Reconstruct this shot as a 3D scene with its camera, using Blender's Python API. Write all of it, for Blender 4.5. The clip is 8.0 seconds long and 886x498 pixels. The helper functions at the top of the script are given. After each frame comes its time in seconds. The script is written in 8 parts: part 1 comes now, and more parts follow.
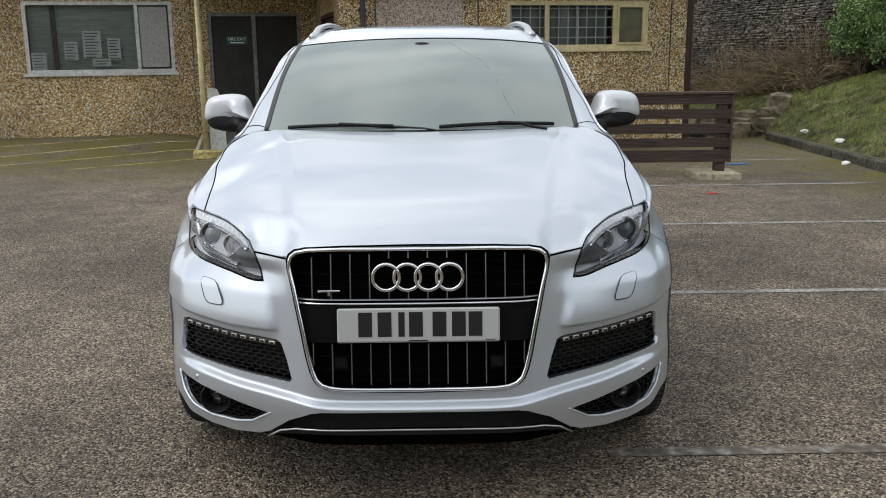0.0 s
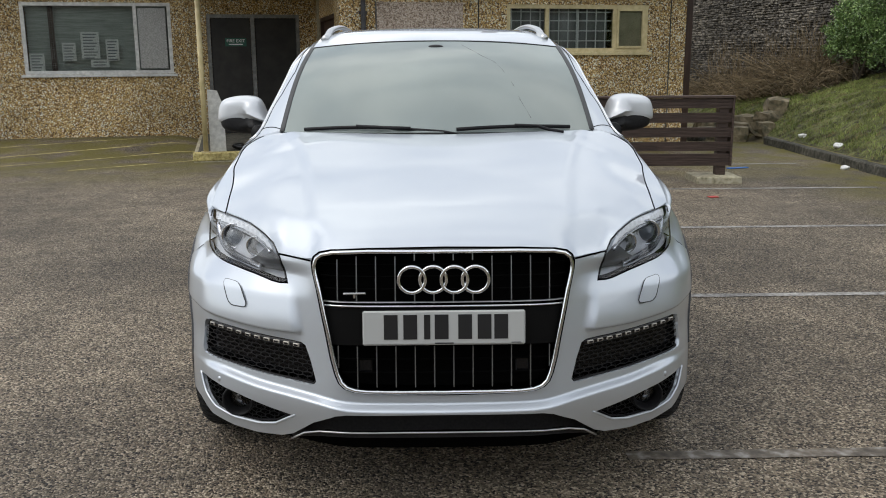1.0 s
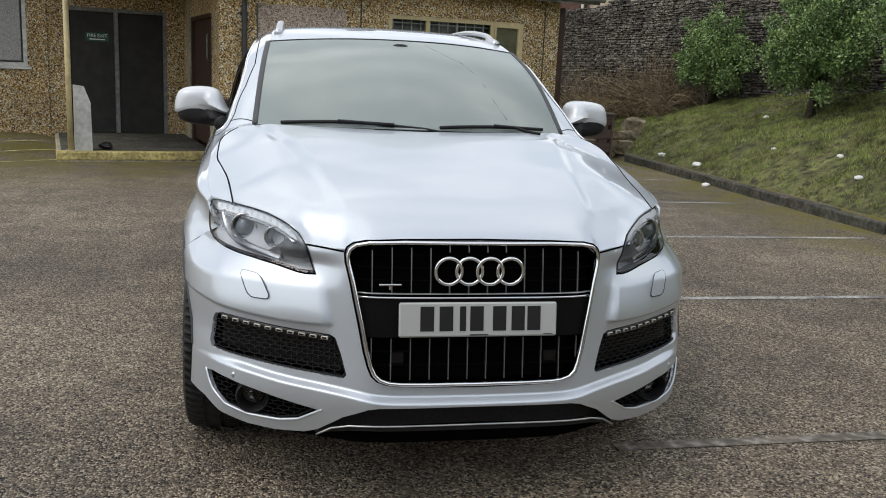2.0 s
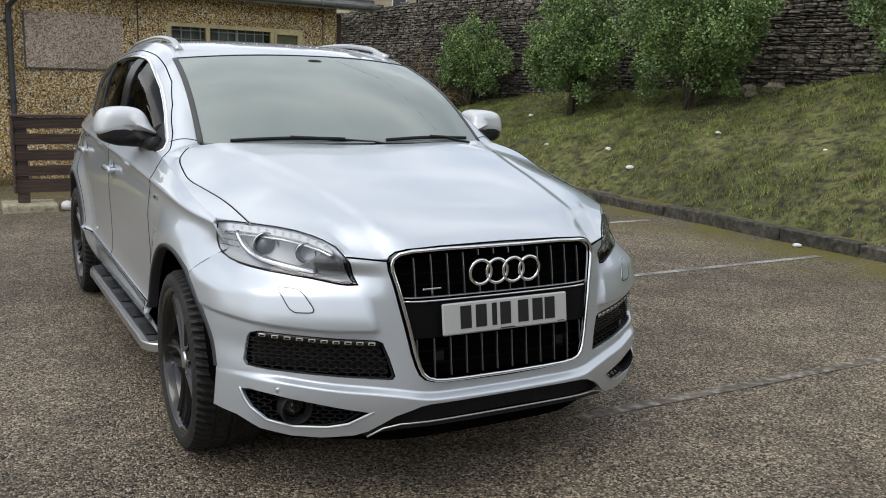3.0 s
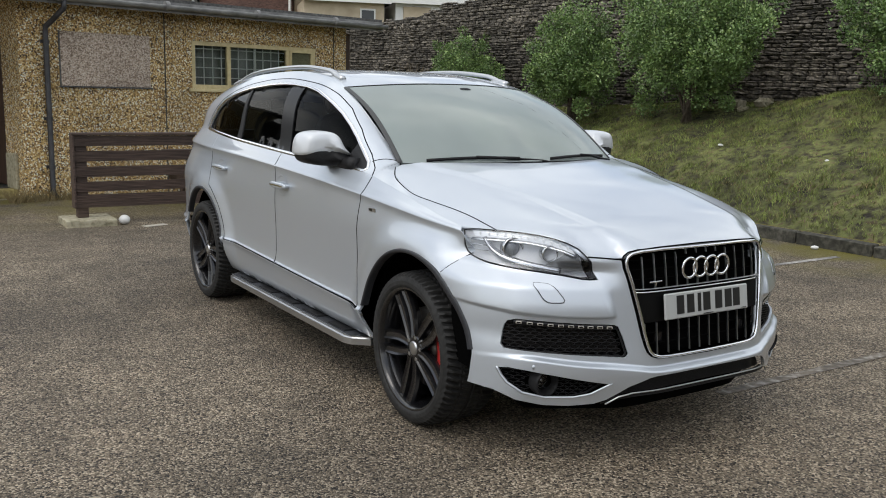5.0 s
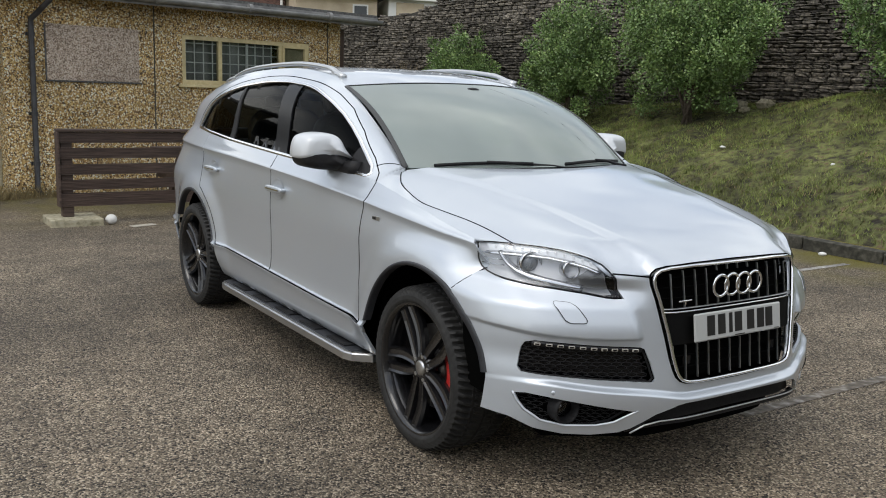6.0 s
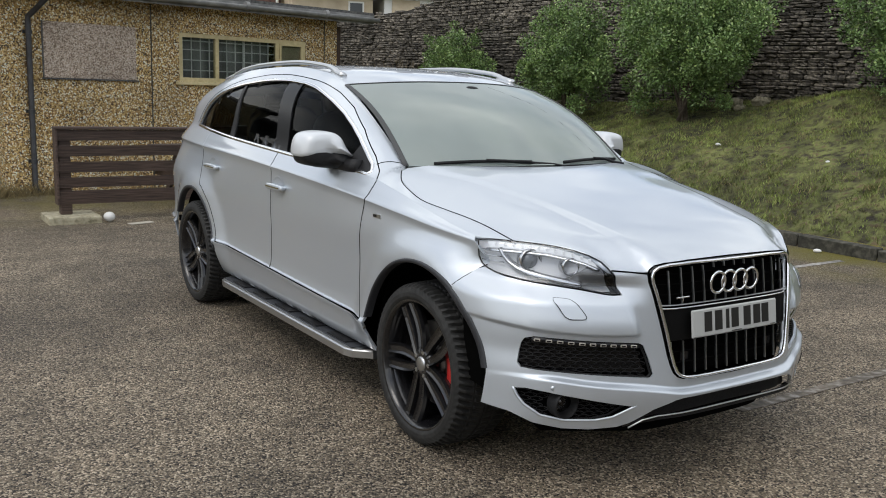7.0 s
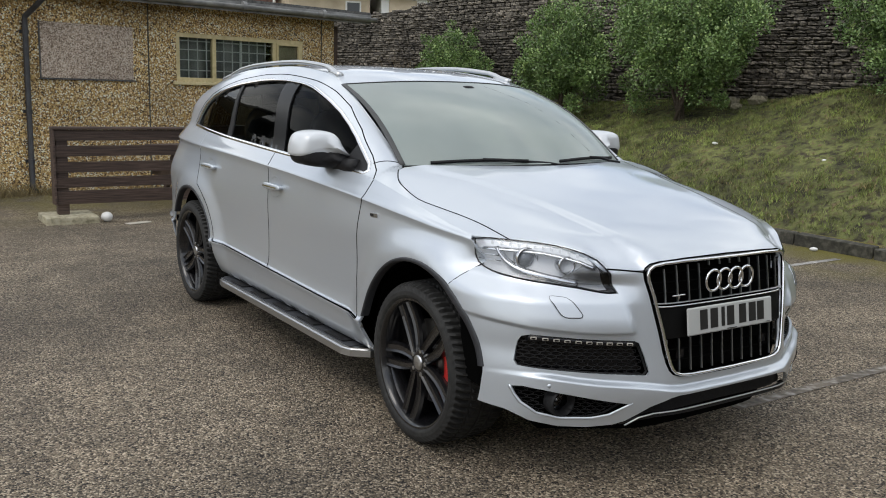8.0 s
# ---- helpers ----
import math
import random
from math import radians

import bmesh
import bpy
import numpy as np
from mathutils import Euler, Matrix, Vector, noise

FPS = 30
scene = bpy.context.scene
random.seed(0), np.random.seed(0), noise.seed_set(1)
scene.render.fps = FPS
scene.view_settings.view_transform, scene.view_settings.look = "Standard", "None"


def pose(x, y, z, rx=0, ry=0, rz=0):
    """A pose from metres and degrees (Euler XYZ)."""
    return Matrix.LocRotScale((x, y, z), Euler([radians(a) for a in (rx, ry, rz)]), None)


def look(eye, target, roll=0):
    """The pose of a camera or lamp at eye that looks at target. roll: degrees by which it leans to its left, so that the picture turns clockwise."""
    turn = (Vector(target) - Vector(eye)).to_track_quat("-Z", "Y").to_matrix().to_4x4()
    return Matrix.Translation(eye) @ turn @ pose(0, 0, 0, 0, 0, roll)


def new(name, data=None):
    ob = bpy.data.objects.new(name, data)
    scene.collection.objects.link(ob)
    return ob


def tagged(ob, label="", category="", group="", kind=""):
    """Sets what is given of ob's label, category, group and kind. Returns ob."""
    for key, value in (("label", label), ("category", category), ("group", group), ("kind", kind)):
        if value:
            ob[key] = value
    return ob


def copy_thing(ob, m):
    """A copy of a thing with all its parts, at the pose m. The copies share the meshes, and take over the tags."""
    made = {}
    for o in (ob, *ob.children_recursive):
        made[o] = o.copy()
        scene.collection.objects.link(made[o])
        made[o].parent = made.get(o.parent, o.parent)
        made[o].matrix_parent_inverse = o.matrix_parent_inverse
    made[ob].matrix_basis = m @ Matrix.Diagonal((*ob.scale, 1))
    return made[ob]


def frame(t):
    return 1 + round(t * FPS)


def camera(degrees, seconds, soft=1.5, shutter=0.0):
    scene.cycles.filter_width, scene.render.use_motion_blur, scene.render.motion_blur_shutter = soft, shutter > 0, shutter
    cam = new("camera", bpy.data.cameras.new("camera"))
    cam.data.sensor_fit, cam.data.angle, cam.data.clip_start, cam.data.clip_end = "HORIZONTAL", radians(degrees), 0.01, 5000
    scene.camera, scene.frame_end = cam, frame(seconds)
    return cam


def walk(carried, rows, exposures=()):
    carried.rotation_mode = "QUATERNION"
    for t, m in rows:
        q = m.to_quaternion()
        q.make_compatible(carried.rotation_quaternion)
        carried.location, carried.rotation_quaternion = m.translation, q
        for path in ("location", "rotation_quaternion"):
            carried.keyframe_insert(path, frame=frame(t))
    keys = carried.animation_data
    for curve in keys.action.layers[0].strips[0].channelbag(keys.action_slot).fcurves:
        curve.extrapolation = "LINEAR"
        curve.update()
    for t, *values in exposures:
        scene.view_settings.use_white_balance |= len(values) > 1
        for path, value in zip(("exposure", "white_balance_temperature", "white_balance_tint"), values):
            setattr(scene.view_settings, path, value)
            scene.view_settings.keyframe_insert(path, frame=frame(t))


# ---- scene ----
# camera and walk
cam = camera(52.6, 8.0, soft=1.0)
PATH = [
    (0, (0.057, -3.664, 1.54), (0.074, -1.711, 1.108), -0.6),
    (0.5, (0.038, -3.664, 1.537), (0.055, -1.711, 1.106), -0.6),
    (1, (-0.05, -3.661, 1.54), (-0.016, -1.708, 1.114), -0.3),
    (1.2, (-0.123, -3.660, 1.534), (-0.066, -1.706, 1.114), 0.0),
    (2.3, (-0.977, -3.594, 1.451), (-0.48, -1.696, 1.066), 2.6),
    (2.5, (-1.185, -3.578, 1.486), (-0.63, -1.702, 1.07), 2.1),
    (3, (-1.693, -3.516, 1.484), (-0.746, -1.793, 1.119), 1.5),
    (3.5, (-2.271, -3.613, 1.516), (-1.282, -1.908, 1.177), 2.1),
    (4, (-2.682, -3.641, 1.491), (-1.665, -1.946, 1.184), 0.0),
    (4.5, (-2.985, -3.625, 1.521), (-1.963, -1.933, 1.212), 0.2),
    (4.7, (-3.040, -3.595, 1.531), (-1.998, -1.919, 1.205), 0.6),
    (5.8, (-2.920, -3.208, 1.554), (-1.840, -1.560, 1.208), 1.9),
    (6, (-2.933, -3.195, 1.556), (-1.851, -1.549, 1.211), 1.9),
    (6.5, (-2.954, -3.196, 1.564), (-1.871, -1.551, 1.217), 2.0),
    (7, (-2.975, -3.219, 1.564), (-1.885, -1.58, 1.213), 1.9),
    (7.5, (-2.986, -3.224, 1.565), (-1.892, -1.587, 1.214), 1.8),
    (8, (-2.979, -3.233, 1.564), (-1.885, -1.597, 1.212), 1.8),
]
walk(cam, [(t, look(eye, target, roll)) for t, eye, target, roll in PATH])

# ---- world and light ----
world = bpy.data.worlds.new("overcast_sky")
scene.world = world
world.use_nodes = True
wn, wl = world.node_tree.nodes, world.node_tree.links
wn.clear()
SUN_EL, SUN_ROT = radians(56), radians(-108)
w_out, w_bg = wn.new("ShaderNodeOutputWorld"), wn.new("ShaderNodeBackground")
w_sky = wn.new("ShaderNodeTexSky")
w_sky.sky_type, w_sky.sun_disc = "NISHITA", False
w_sky.sun_elevation, w_sky.sun_rotation = SUN_EL, SUN_ROT
w_sky.air_density, w_sky.dust_density = 1.0, 2.0
w_co, w_map = wn.new("ShaderNodeTexCoord"), wn.new("ShaderNodeMapping")
w_map.inputs["Scale"].default_value = (1.0, 1.0, 2.2)
w_noise, w_ramp = wn.new("ShaderNodeTexNoise"), wn.new("ShaderNodeValToRGB")
w_noise.inputs["Scale"].default_value = 2.0
w_noise.inputs["Detail"].default_value = 5.0
w_noise.inputs["Roughness"].default_value = 0.55
w_ramp.color_ramp.elements[0].position, w_ramp.color_ramp.elements[1].position = 0.30, 0.62
w_ramp.color_ramp.elements[0].color = (0.10, 0.10, 0.10, 1)
w_ramp.color_ramp.elements[1].color = (1, 1, 1, 1)
w_tone = wn.new("ShaderNodeValToRGB")
w_tone.color_ramp.elements[0].position, w_tone.color_ramp.elements[1].position = 0.35, 0.7
w_tone.color_ramp.elements[0].color = (6.7, 6.9, 7.3, 1)
w_tone.color_ramp.elements[1].color = (12.0, 12.15, 11.8, 1)
w_mix = wn.new("ShaderNodeMix")
w_mix.data_type = "RGBA"
wl.new(w_co.outputs["Generated"], w_map.inputs["Vector"])
wl.new(w_map.outputs[0], w_noise.inputs["Vector"])
wl.new(w_noise.outputs["Fac"], w_ramp.inputs["Fac"])
wl.new(w_noise.outputs["Fac"], w_tone.inputs["Fac"])
wl.new(w_ramp.outputs["Color"], w_mix.inputs["Factor"])
wl.new(w_sky.outputs[0], w_mix.inputs["A"])
wl.new(w_tone.outputs[0], w_mix.inputs["B"])
wl.new(w_mix.outputs["Result"], w_bg.inputs["Color"])
w_bg.inputs["Strength"].default_value = 0.15
wl.new(w_bg.outputs[0], w_out.inputs["Surface"])

sun_data = bpy.data.lights.new("sun", "SUN")
sun_data.energy, sun_data.angle, sun_data.color = 0.8, radians(30), (1.0, 0.96, 0.9)
sun = new("sun", sun_data)
sun.rotation_euler = (radians(34), 0, radians(108 + 180))
scene.view_settings.exposure = 0.08

# ---- small mesh helpers ----
import functools
import mathutils
from mathutils.geometry import delaunay_2d_cdt


def part(name, bm, material, parent=None, label="", smooth=False, M=None):
    """Links a bmesh as one mesh object under a thing or under a part."""
    me = bpy.data.meshes.new(name)
    if M is not None:
        bm.transform(M)
    bmesh.ops.recalc_face_normals(bm, faces=bm.faces)
    bm.to_mesh(me)
    bm.free()
    for m in (material if isinstance(material, (list, tuple)) else [material]):
        me.materials.append(m)
    if smooth:
        me.shade_smooth()
    ob = new(name, me)
    ob.parent = parent
    if label:
        tagged(ob, label)
    return ob


def mesh_part(name, verts, faces, material, parent=None, label="", smooth=False, normals=None):
    """The same from lists of corners and faces."""
    me = bpy.data.meshes.new(name)
    me.from_pydata([tuple(v) for v in verts], [], [tuple(f) for f in faces])
    me.update()
    for m in (material if isinstance(material, (list, tuple)) else [material]):
        me.materials.append(m)
    if smooth or normals is not None:
        me.shade_smooth()
    if normals is not None:
        me.normals_split_custom_set_from_vertices([tuple(n) for n in normals])
    ob = new(name, me)
    ob.parent = parent
    if label:
        tagged(ob, label)
    return ob


def thing(name, label, category, at=None, group="", kind=""):
    """An empty at the base of a thing, to hold its parts."""
    ob = new(name)
    ob.empty_display_size = 0.1
    if at is not None:
        ob.matrix_basis = at
    return tagged(ob, label, category, group, kind)


def box(bm, x0, x1, y0, y1, z0, z1, bevel=0.0, seg=1):
    vs = [bm.verts.new((x, y, z)) for x in (x0, x1) for y in (y0, y1) for z in (z0, z1)]
    fs = [bm.faces.new([vs[i] for i in f]) for f in ((0, 1, 3, 2), (4, 6, 7, 5), (0, 4, 5, 1), (2, 3, 7, 6), (0, 2, 6, 4), (1, 5, 7, 3))]
    if bevel:
        es = list({e for f in fs for e in f.edges})
        bmesh.ops.bevel(bm, geom=es, offset=bevel, segments=seg, profile=0.6, affect="EDGES")
    return bm


def a_box(*args, **kw):
    return box(bmesh.new(), *args, **kw)


def tube(bm, pts, r, n=10, caps=True, squash=1.0):
    """A round bar along a line of points."""
    pts = [Vector(p) for p in pts]
    radii = r if isinstance(r, (list, tuple)) else [r] * len(pts)
    rings, up = [], None
    for i, p in enumerate(pts):
        d = (pts[min(i + 1, len(pts) - 1)] - pts[max(i - 1, 0)]).normalized()
        if up is None:
            up = Vector((0, 0, 1)) if abs(d.z) < 0.9 else Vector((1, 0, 0))
        side = d.cross(up).normalized()
        up = side.cross(d).normalized()
        rings.append([bm.verts.new(p + radii[i] * (math.cos(2 * math.pi * k / n) * side + squash * math.sin(2 * math.pi * k / n) * up)) for k in range(n)])
    for a, b in zip(rings, rings[1:]):
        for k in range(n):
            bm.faces.new((a[k], a[(k + 1) % n], b[(k + 1) % n], b[k]))
    if caps:
        bm.faces.new(rings[0][::-1])
        bm.faces.new(rings[-1])
    return bm


def spin(bm, profile, n=48, axis="x", closed=False):
    """A turned form: profile of (along, radius) round an axis through the origin."""
    rings = []
    for k in range(n):
        a = 2 * math.pi * k / n
        c, s = math.cos(a), math.sin(a)
        rings.append([bm.verts.new({"x": (h, r * c, r * s), "y": (r * c, h, r * s), "z": (r * c, r * s, h)}[axis]) for h, r in profile])
    m = len(profile)
    for k in range(n):
        a, b = rings[k], rings[(k + 1) % n]
        for i in range(m if closed else m - 1):
            bm.faces.new((a[i], a[(i + 1) % m], b[(i + 1) % m], b[i]))
    return bm


def spline(xs, ys):
    """A smooth curve through points (monotone cubic)."""
    xs, ys = np.asarray(xs, float), np.asarray(ys, float)
    h = np.diff(xs)
    d = np.diff(ys) / h
    m = np.zeros(len(xs))
    m[0], m[-1] = d[0], d[-1]
    for i in range(1, len(xs) - 1):
        if d[i - 1] * d[i] > 0:
            w1, w2 = 2 * h[i] + h[i - 1], h[i] + 2 * h[i - 1]
            m[i] = (w1 + w2) / (w1 / d[i - 1] + w2 / d[i])

    def f(x):
        x = np.asarray(x, float)
        i = np.clip(np.searchsorted(xs, x) - 1, 0, len(h) - 1)
        t = np.clip((x - xs[i]) / h[i], -0.5, 1.5)
        return ((2 * t**3 - 3 * t**2 + 1) * ys[i] + (t**3 - 2 * t**2 + t) * h[i] * m[i] + (-2 * t**3 + 3 * t**2) * ys[i + 1] + (t**3 - t**2) * h[i] * m[i + 1])

    return f


def eased(f, lo, hi, width, even=False):
    """A curve with its small kinks rounded off over a width."""
    xs = np.linspace(lo, hi, 900)
    k = max(1, int(width / (xs[1] - xs[0])))
    w = np.exp(-np.linspace(-2.2, 2.2, 2 * k + 1) ** 2)
    v = np.pad(f(xs), k, mode="reflect", reflect_type="odd")
    if even:
        v[:k] = f(xs)[1 : k + 1][::-1]
    s = np.convolve(v, w / w.sum(), "valid")
    return lambda x: np.interp(np.asarray(x, float), xs, s)


def smooth01(a, b, x):
    t = np.clip((np.asarray(x, float) - a) / (b - a), 0, 1)
    return t * t * (3 - 2 * t)


# ---- materials ----
def material(name, color, rough=0.6, metal=0.0, coat=0.0, spec=0.5):
    m = bpy.data.materials.new(name)
    m.use_nodes = True
    b = m.node_tree.nodes["Principled BSDF"]
    b.inputs["Base Color"].default_value = (*color, 1)
    b.inputs["Roughness"].default_value = rough
    b.inputs["Metallic"].default_value = metal
    b.inputs["Coat Weight"].default_value = coat
    b.inputs["Coat Roughness"].default_value = 0.03
    b.inputs["Specular IOR Level"].default_value = spec
    return m


def grit(m, colors, scale, big=None, bump=0.3, depth=0.004, rough=None, stretch=(1, 1, 1), kind="noise", mid=None):
    """Colour, relief and gloss at two scales, in metres of the world."""
    nt = m.node_tree
    n, l = nt.nodes, nt.links
    b = n["Principled BSDF"]
    geo, mp = n.new("ShaderNodeNewGeometry"), n.new("ShaderNodeMapping")
    mp.inputs["Scale"].default_value = stretch
    l.new(geo.outputs["Position"], mp.inputs["Vector"])
    fine = n.new("ShaderNodeTexNoise")
    fine.inputs["Scale"].default_value = scale
    fine.inputs["Detail"].default_value = 4
    l.new(mp.outputs[0], fine.inputs["Vector"])
    ramp = n.new("ShaderNodeValToRGB")
    els = ramp.color_ramp.elements
    while len(els) < len(colors):
        els.new(0.5)
    for i, c in enumerate(colors):
        els[i].position = 0.32 + 0.36 * i / (len(colors) - 1)
        els[i].color = (*c, 1)
    src = fine.outputs["Fac"]
    if kind == "cells":
        cell = n.new("ShaderNodeTexVoronoi")
        cell.inputs["Scale"].default_value = scale
        l.new(mp.outputs[0], cell.inputs["Vector"])
        sep = n.new("ShaderNodeSeparateColor")
        l.new(cell.outputs["Color"], sep.inputs[0])
        src = sep.outputs[0]
        for i, c in enumerate(colors):
            els[i].position = i / len(colors)
        ramp.color_ramp.interpolation = "CONSTANT"
    l.new(src, ramp.inputs["Fac"])
    col = ramp.outputs["Color"]
    for bs, lo, hi in [q for q in (big, mid) if q]:
        wide = n.new("ShaderNodeTexNoise")
        wide.inputs["Scale"].default_value = bs
        wide.inputs["Detail"].default_value = 5
        l.new(geo.outputs["Position"], wide.inputs["Vector"])
        mr = n.new("ShaderNodeMapRange")
        mr.inputs["From Min"].default_value, mr.inputs["From Max"].default_value = 0.35, 0.65
        mr.inputs["To Min"].default_value, mr.inputs["To Max"].default_value = lo, hi
        l.new(wide.outputs["Fac"], mr.inputs["Value"])
        mul = n.new("ShaderNodeMix")
        mul.data_type, mul.blend_type = "RGBA", "MULTIPLY"
        mul.inputs["Factor"].default_value = 1
        l.new(col, mul.inputs["A"])
        l.new(mr.outputs[0], mul.inputs["B"])
        col = mul.outputs["Result"]
    l.new(col, b.inputs["Base Color"])
    if bump:
        bp = n.new("ShaderNodeBump")
        bp.inputs["Strength"].default_value = bump
        bp.inputs["Distance"].default_value = depth
        if kind == "cells":
            inv = n.new("ShaderNodeMath")
            inv.operation = "SUBTRACT"
            inv.inputs[0].default_value = 1
            l.new(cell.outputs["Distance"], inv.inputs[1])
            l.new(inv.outputs[0], bp.inputs["Height"])
        else:
            l.new(fine.outputs["Fac"], bp.inputs["Height"])
        l.new(bp.outputs[0], b.inputs["Normal"])
    if rough:
        rr = n.new("ShaderNodeMapRange")
        rr.inputs["From Min"].default_value, rr.inputs["From Max"].default_value = 0.3, 0.7
        rr.inputs["To Min"].default_value, rr.inputs["To Max"].default_value = rough
        l.new(fine.outputs["Fac"], rr.inputs["Value"])
        l.new(rr.outputs[0], b.inputs["Roughness"])
    return m


def vary(m, amount=0.25):
    """Every piece a little lighter or darker than the next."""
    nt = m.node_tree
    n, l = nt.nodes, nt.links
    b = n["Principled BSDF"]
    info, geo = n.new("ShaderNodeObjectInfo"), n.new("ShaderNodeNewGeometry")
    add = n.new("ShaderNodeMath")
    add.operation = "ADD"
    l.new(info.outputs["Random"], add.inputs[0])
    l.new(geo.outputs["Random Per Island"], add.inputs[1])
    fr = n.new("ShaderNodeMath")
    fr.operation = "FRACT"
    l.new(add.outputs[0], fr.inputs[0])
    mr = n.new("ShaderNodeMapRange")
    mr.inputs["To Min"].default_value, mr.inputs["To Max"].default_value = 1 - amount, 1 + amount
    l.new(fr.outputs[0], mr.inputs["Value"])
    mul = n.new("ShaderNodeMix")
    mul.data_type, mul.blend_type = "RGBA", "MULTIPLY"
    mul.inputs["Factor"].default_value = 1
    old = b.inputs["Base Color"].links
    if old:
        l.new(old[0].from_socket, mul.inputs["A"])
    else:
        mul.inputs["A"].default_value = b.inputs["Base Color"].default_value
    l.new(mr.outputs[0], mul.inputs["B"])
    l.new(mul.outputs["Result"], b.inputs["Base Color"])
    return m


def glass(name, tint, rough=0.0, clear=0.8, ior=1.55):
    """Thin clear glass: see-through, with a sharp reflection that grows at grazing angles."""
    m = bpy.data.materials.new(name)
    m.use_nodes = True
    n, l = m.node_tree.nodes, m.node_tree.links
    n.clear()
    out, mix = n.new("ShaderNodeOutputMaterial"), n.new("ShaderNodeMixShader")
    tr, gl, fr = n.new("ShaderNodeBsdfTransparent"), n.new("ShaderNodeBsdfGlossy"), n.new("ShaderNodeFresnel")
    tr.inputs["Color"].default_value = (*[clear * t for t in tint], 1)
    gl.inputs["Roughness"].default_value = rough
    fr.inputs["IOR"].default_value = ior
    l.new(fr.outputs[0], mix.inputs["Fac"])
    l.new(tr.outputs[0], mix.inputs[1])
    l.new(gl.outputs[0], mix.inputs[2])
    l.new(mix.outputs[0], out.inputs["Surface"])
    return m


def asphalt_material():
    """Old wet-worn tarmac with chippings, patches and green moss near the kerb and the building."""
    m = grit(material("asphalt", (0.06, 0.055, 0.05), 0.75, spec=0.5), [(0.013, 0.009, 0.006), (0.142, 0.113, 0.076), (0.19, 0.15, 0.104), (0.076, 0.059, 0.04), (0.242, 0.196, 0.137), (0.446, 0.376, 0.279)], 118, (0.5, 0.70, 1.30), 1.0, 0.014, (0.55, 0.85), kind="cells", mid=(3.2, 0.82, 1.18))
    nt = m.node_tree
    n, l = nt.nodes, nt.links
    b = n["Principled BSDF"]
    geo, sep, noi = n.new("ShaderNodeNewGeometry"), n.new("ShaderNodeSeparateXYZ"), n.new("ShaderNodeTexNoise")
    noi.inputs["Scale"].default_value, noi.inputs["Detail"].default_value = 1.6, 8
    l.new(geo.outputs["Position"], sep.inputs[0])
    l.new(geo.outputs["Position"], noi.inputs["Vector"])

    def band(sock, lo, hi):
        r = n.new("ShaderNodeMapRange")
        r.inputs["From Min"].default_value, r.inputs["From Max"].default_value = lo, hi
        l.new(sock, r.inputs["Value"])
        return r.outputs[0]

    mx = n.new("ShaderNodeMath")
    mx.operation = "MAXIMUM"
    l.new(band(sep.outputs["X"], 4.1, 5.5), mx.inputs[0])
    half = n.new("ShaderNodeMath")
    half.operation = "MULTIPLY"
    l.new(band(sep.outputs["Y"], 6.6, 9.6), half.inputs[0])
    half.inputs[1].default_value = 0.85
    l.new(half.outputs[0], mx.inputs[1])
    mul = n.new("ShaderNodeMath")
    mul.operation = "MULTIPLY"
    l.new(mx.outputs[0], mul.inputs[0])
    l.new(band(noi.outputs["Fac"], 0.35, 0.57), mul.inputs[1])
    mix = n.new("ShaderNodeMix")
    mix.data_type = "RGBA"
    l.new(mul.outputs[0], mix.inputs["Factor"])
    l.new(b.inputs["Base Color"].links[0].from_socket, mix.inputs["A"])
    mix.inputs["B"].default_value = (0.155, 0.135, 0.016, 1)
    l.new(mix.outputs["Result"], b.inputs["Base Color"])
    return m


M_ASPHALT = asphalt_material()
M_GRASSGROUND = grit(material("turf", (0.08, 0.09, 0.03), 0.95), [(0.026, 0.021, 0.012), (0.070, 0.068, 0.026), (0.12, 0.135, 0.04), (0.10, 0.072, 0.038)], 9, (0.9, 0.55, 1.25), 1.0, 0.05, mid=(3.5, 0.6, 1.35))
M_PEBBLE = grit(material("pebbledash", (0.35, 0.26, 0.13), 0.8), [(0.064, 0.038, 0.018), (0.348, 0.212, 0.077), (0.515, 0.341, 0.122), (0.67, 0.483, 0.2), (0.799, 0.644, 0.374), (0.193, 0.119, 0.052), (0.425, 0.27, 0.103), (0.85, 0.85, 0.721)], 66, (0.7, 0.72, 1.12), 1.0, 0.014, kind="cells")
M_PEBBLE_PALE = grit(material("pale_pebbledash", (0.45, 0.38, 0.31), 0.85), [(0.17, 0.125, 0.09), (0.34, 0.265, 0.205), (0.46, 0.375, 0.30), (0.58, 0.50, 0.42)], 80, (1.1, 0.85, 1.1), 0.6, 0.008, kind="cells")
M_CREAM = grit(material("cream_paint", (0.62, 0.52, 0.28), 0.5), [(0.52, 0.43, 0.22), (0.66, 0.56, 0.32)], 14, (2.0, 0.8, 1.05), 0.15)
M_WHITEFRAME = grit(material("grey_white_paint", (0.6, 0.6, 0.58), 0.5), [(0.45, 0.45, 0.43), (0.66, 0.66, 0.63)], 18, (2.0, 0.85, 1.05), 0.1)
M_CONCRETE = grit(material("concrete", (0.42, 0.38, 0.28), 0.9), [(0.24, 0.22, 0.14), (0.44, 0.40, 0.28), (0.52, 0.48, 0.36)], 22, (1.6, 0.65, 1.1), 0.5, 0.006)
M_KERB = grit(material("old_kerb", (0.12, 0.11, 0.08), 0.9), [(0.03, 0.031, 0.022), (0.068, 0.064, 0.05), (0.12, 0.115, 0.092)], 18, (2.2, 0.6, 1.2), 0.7, 0.01)
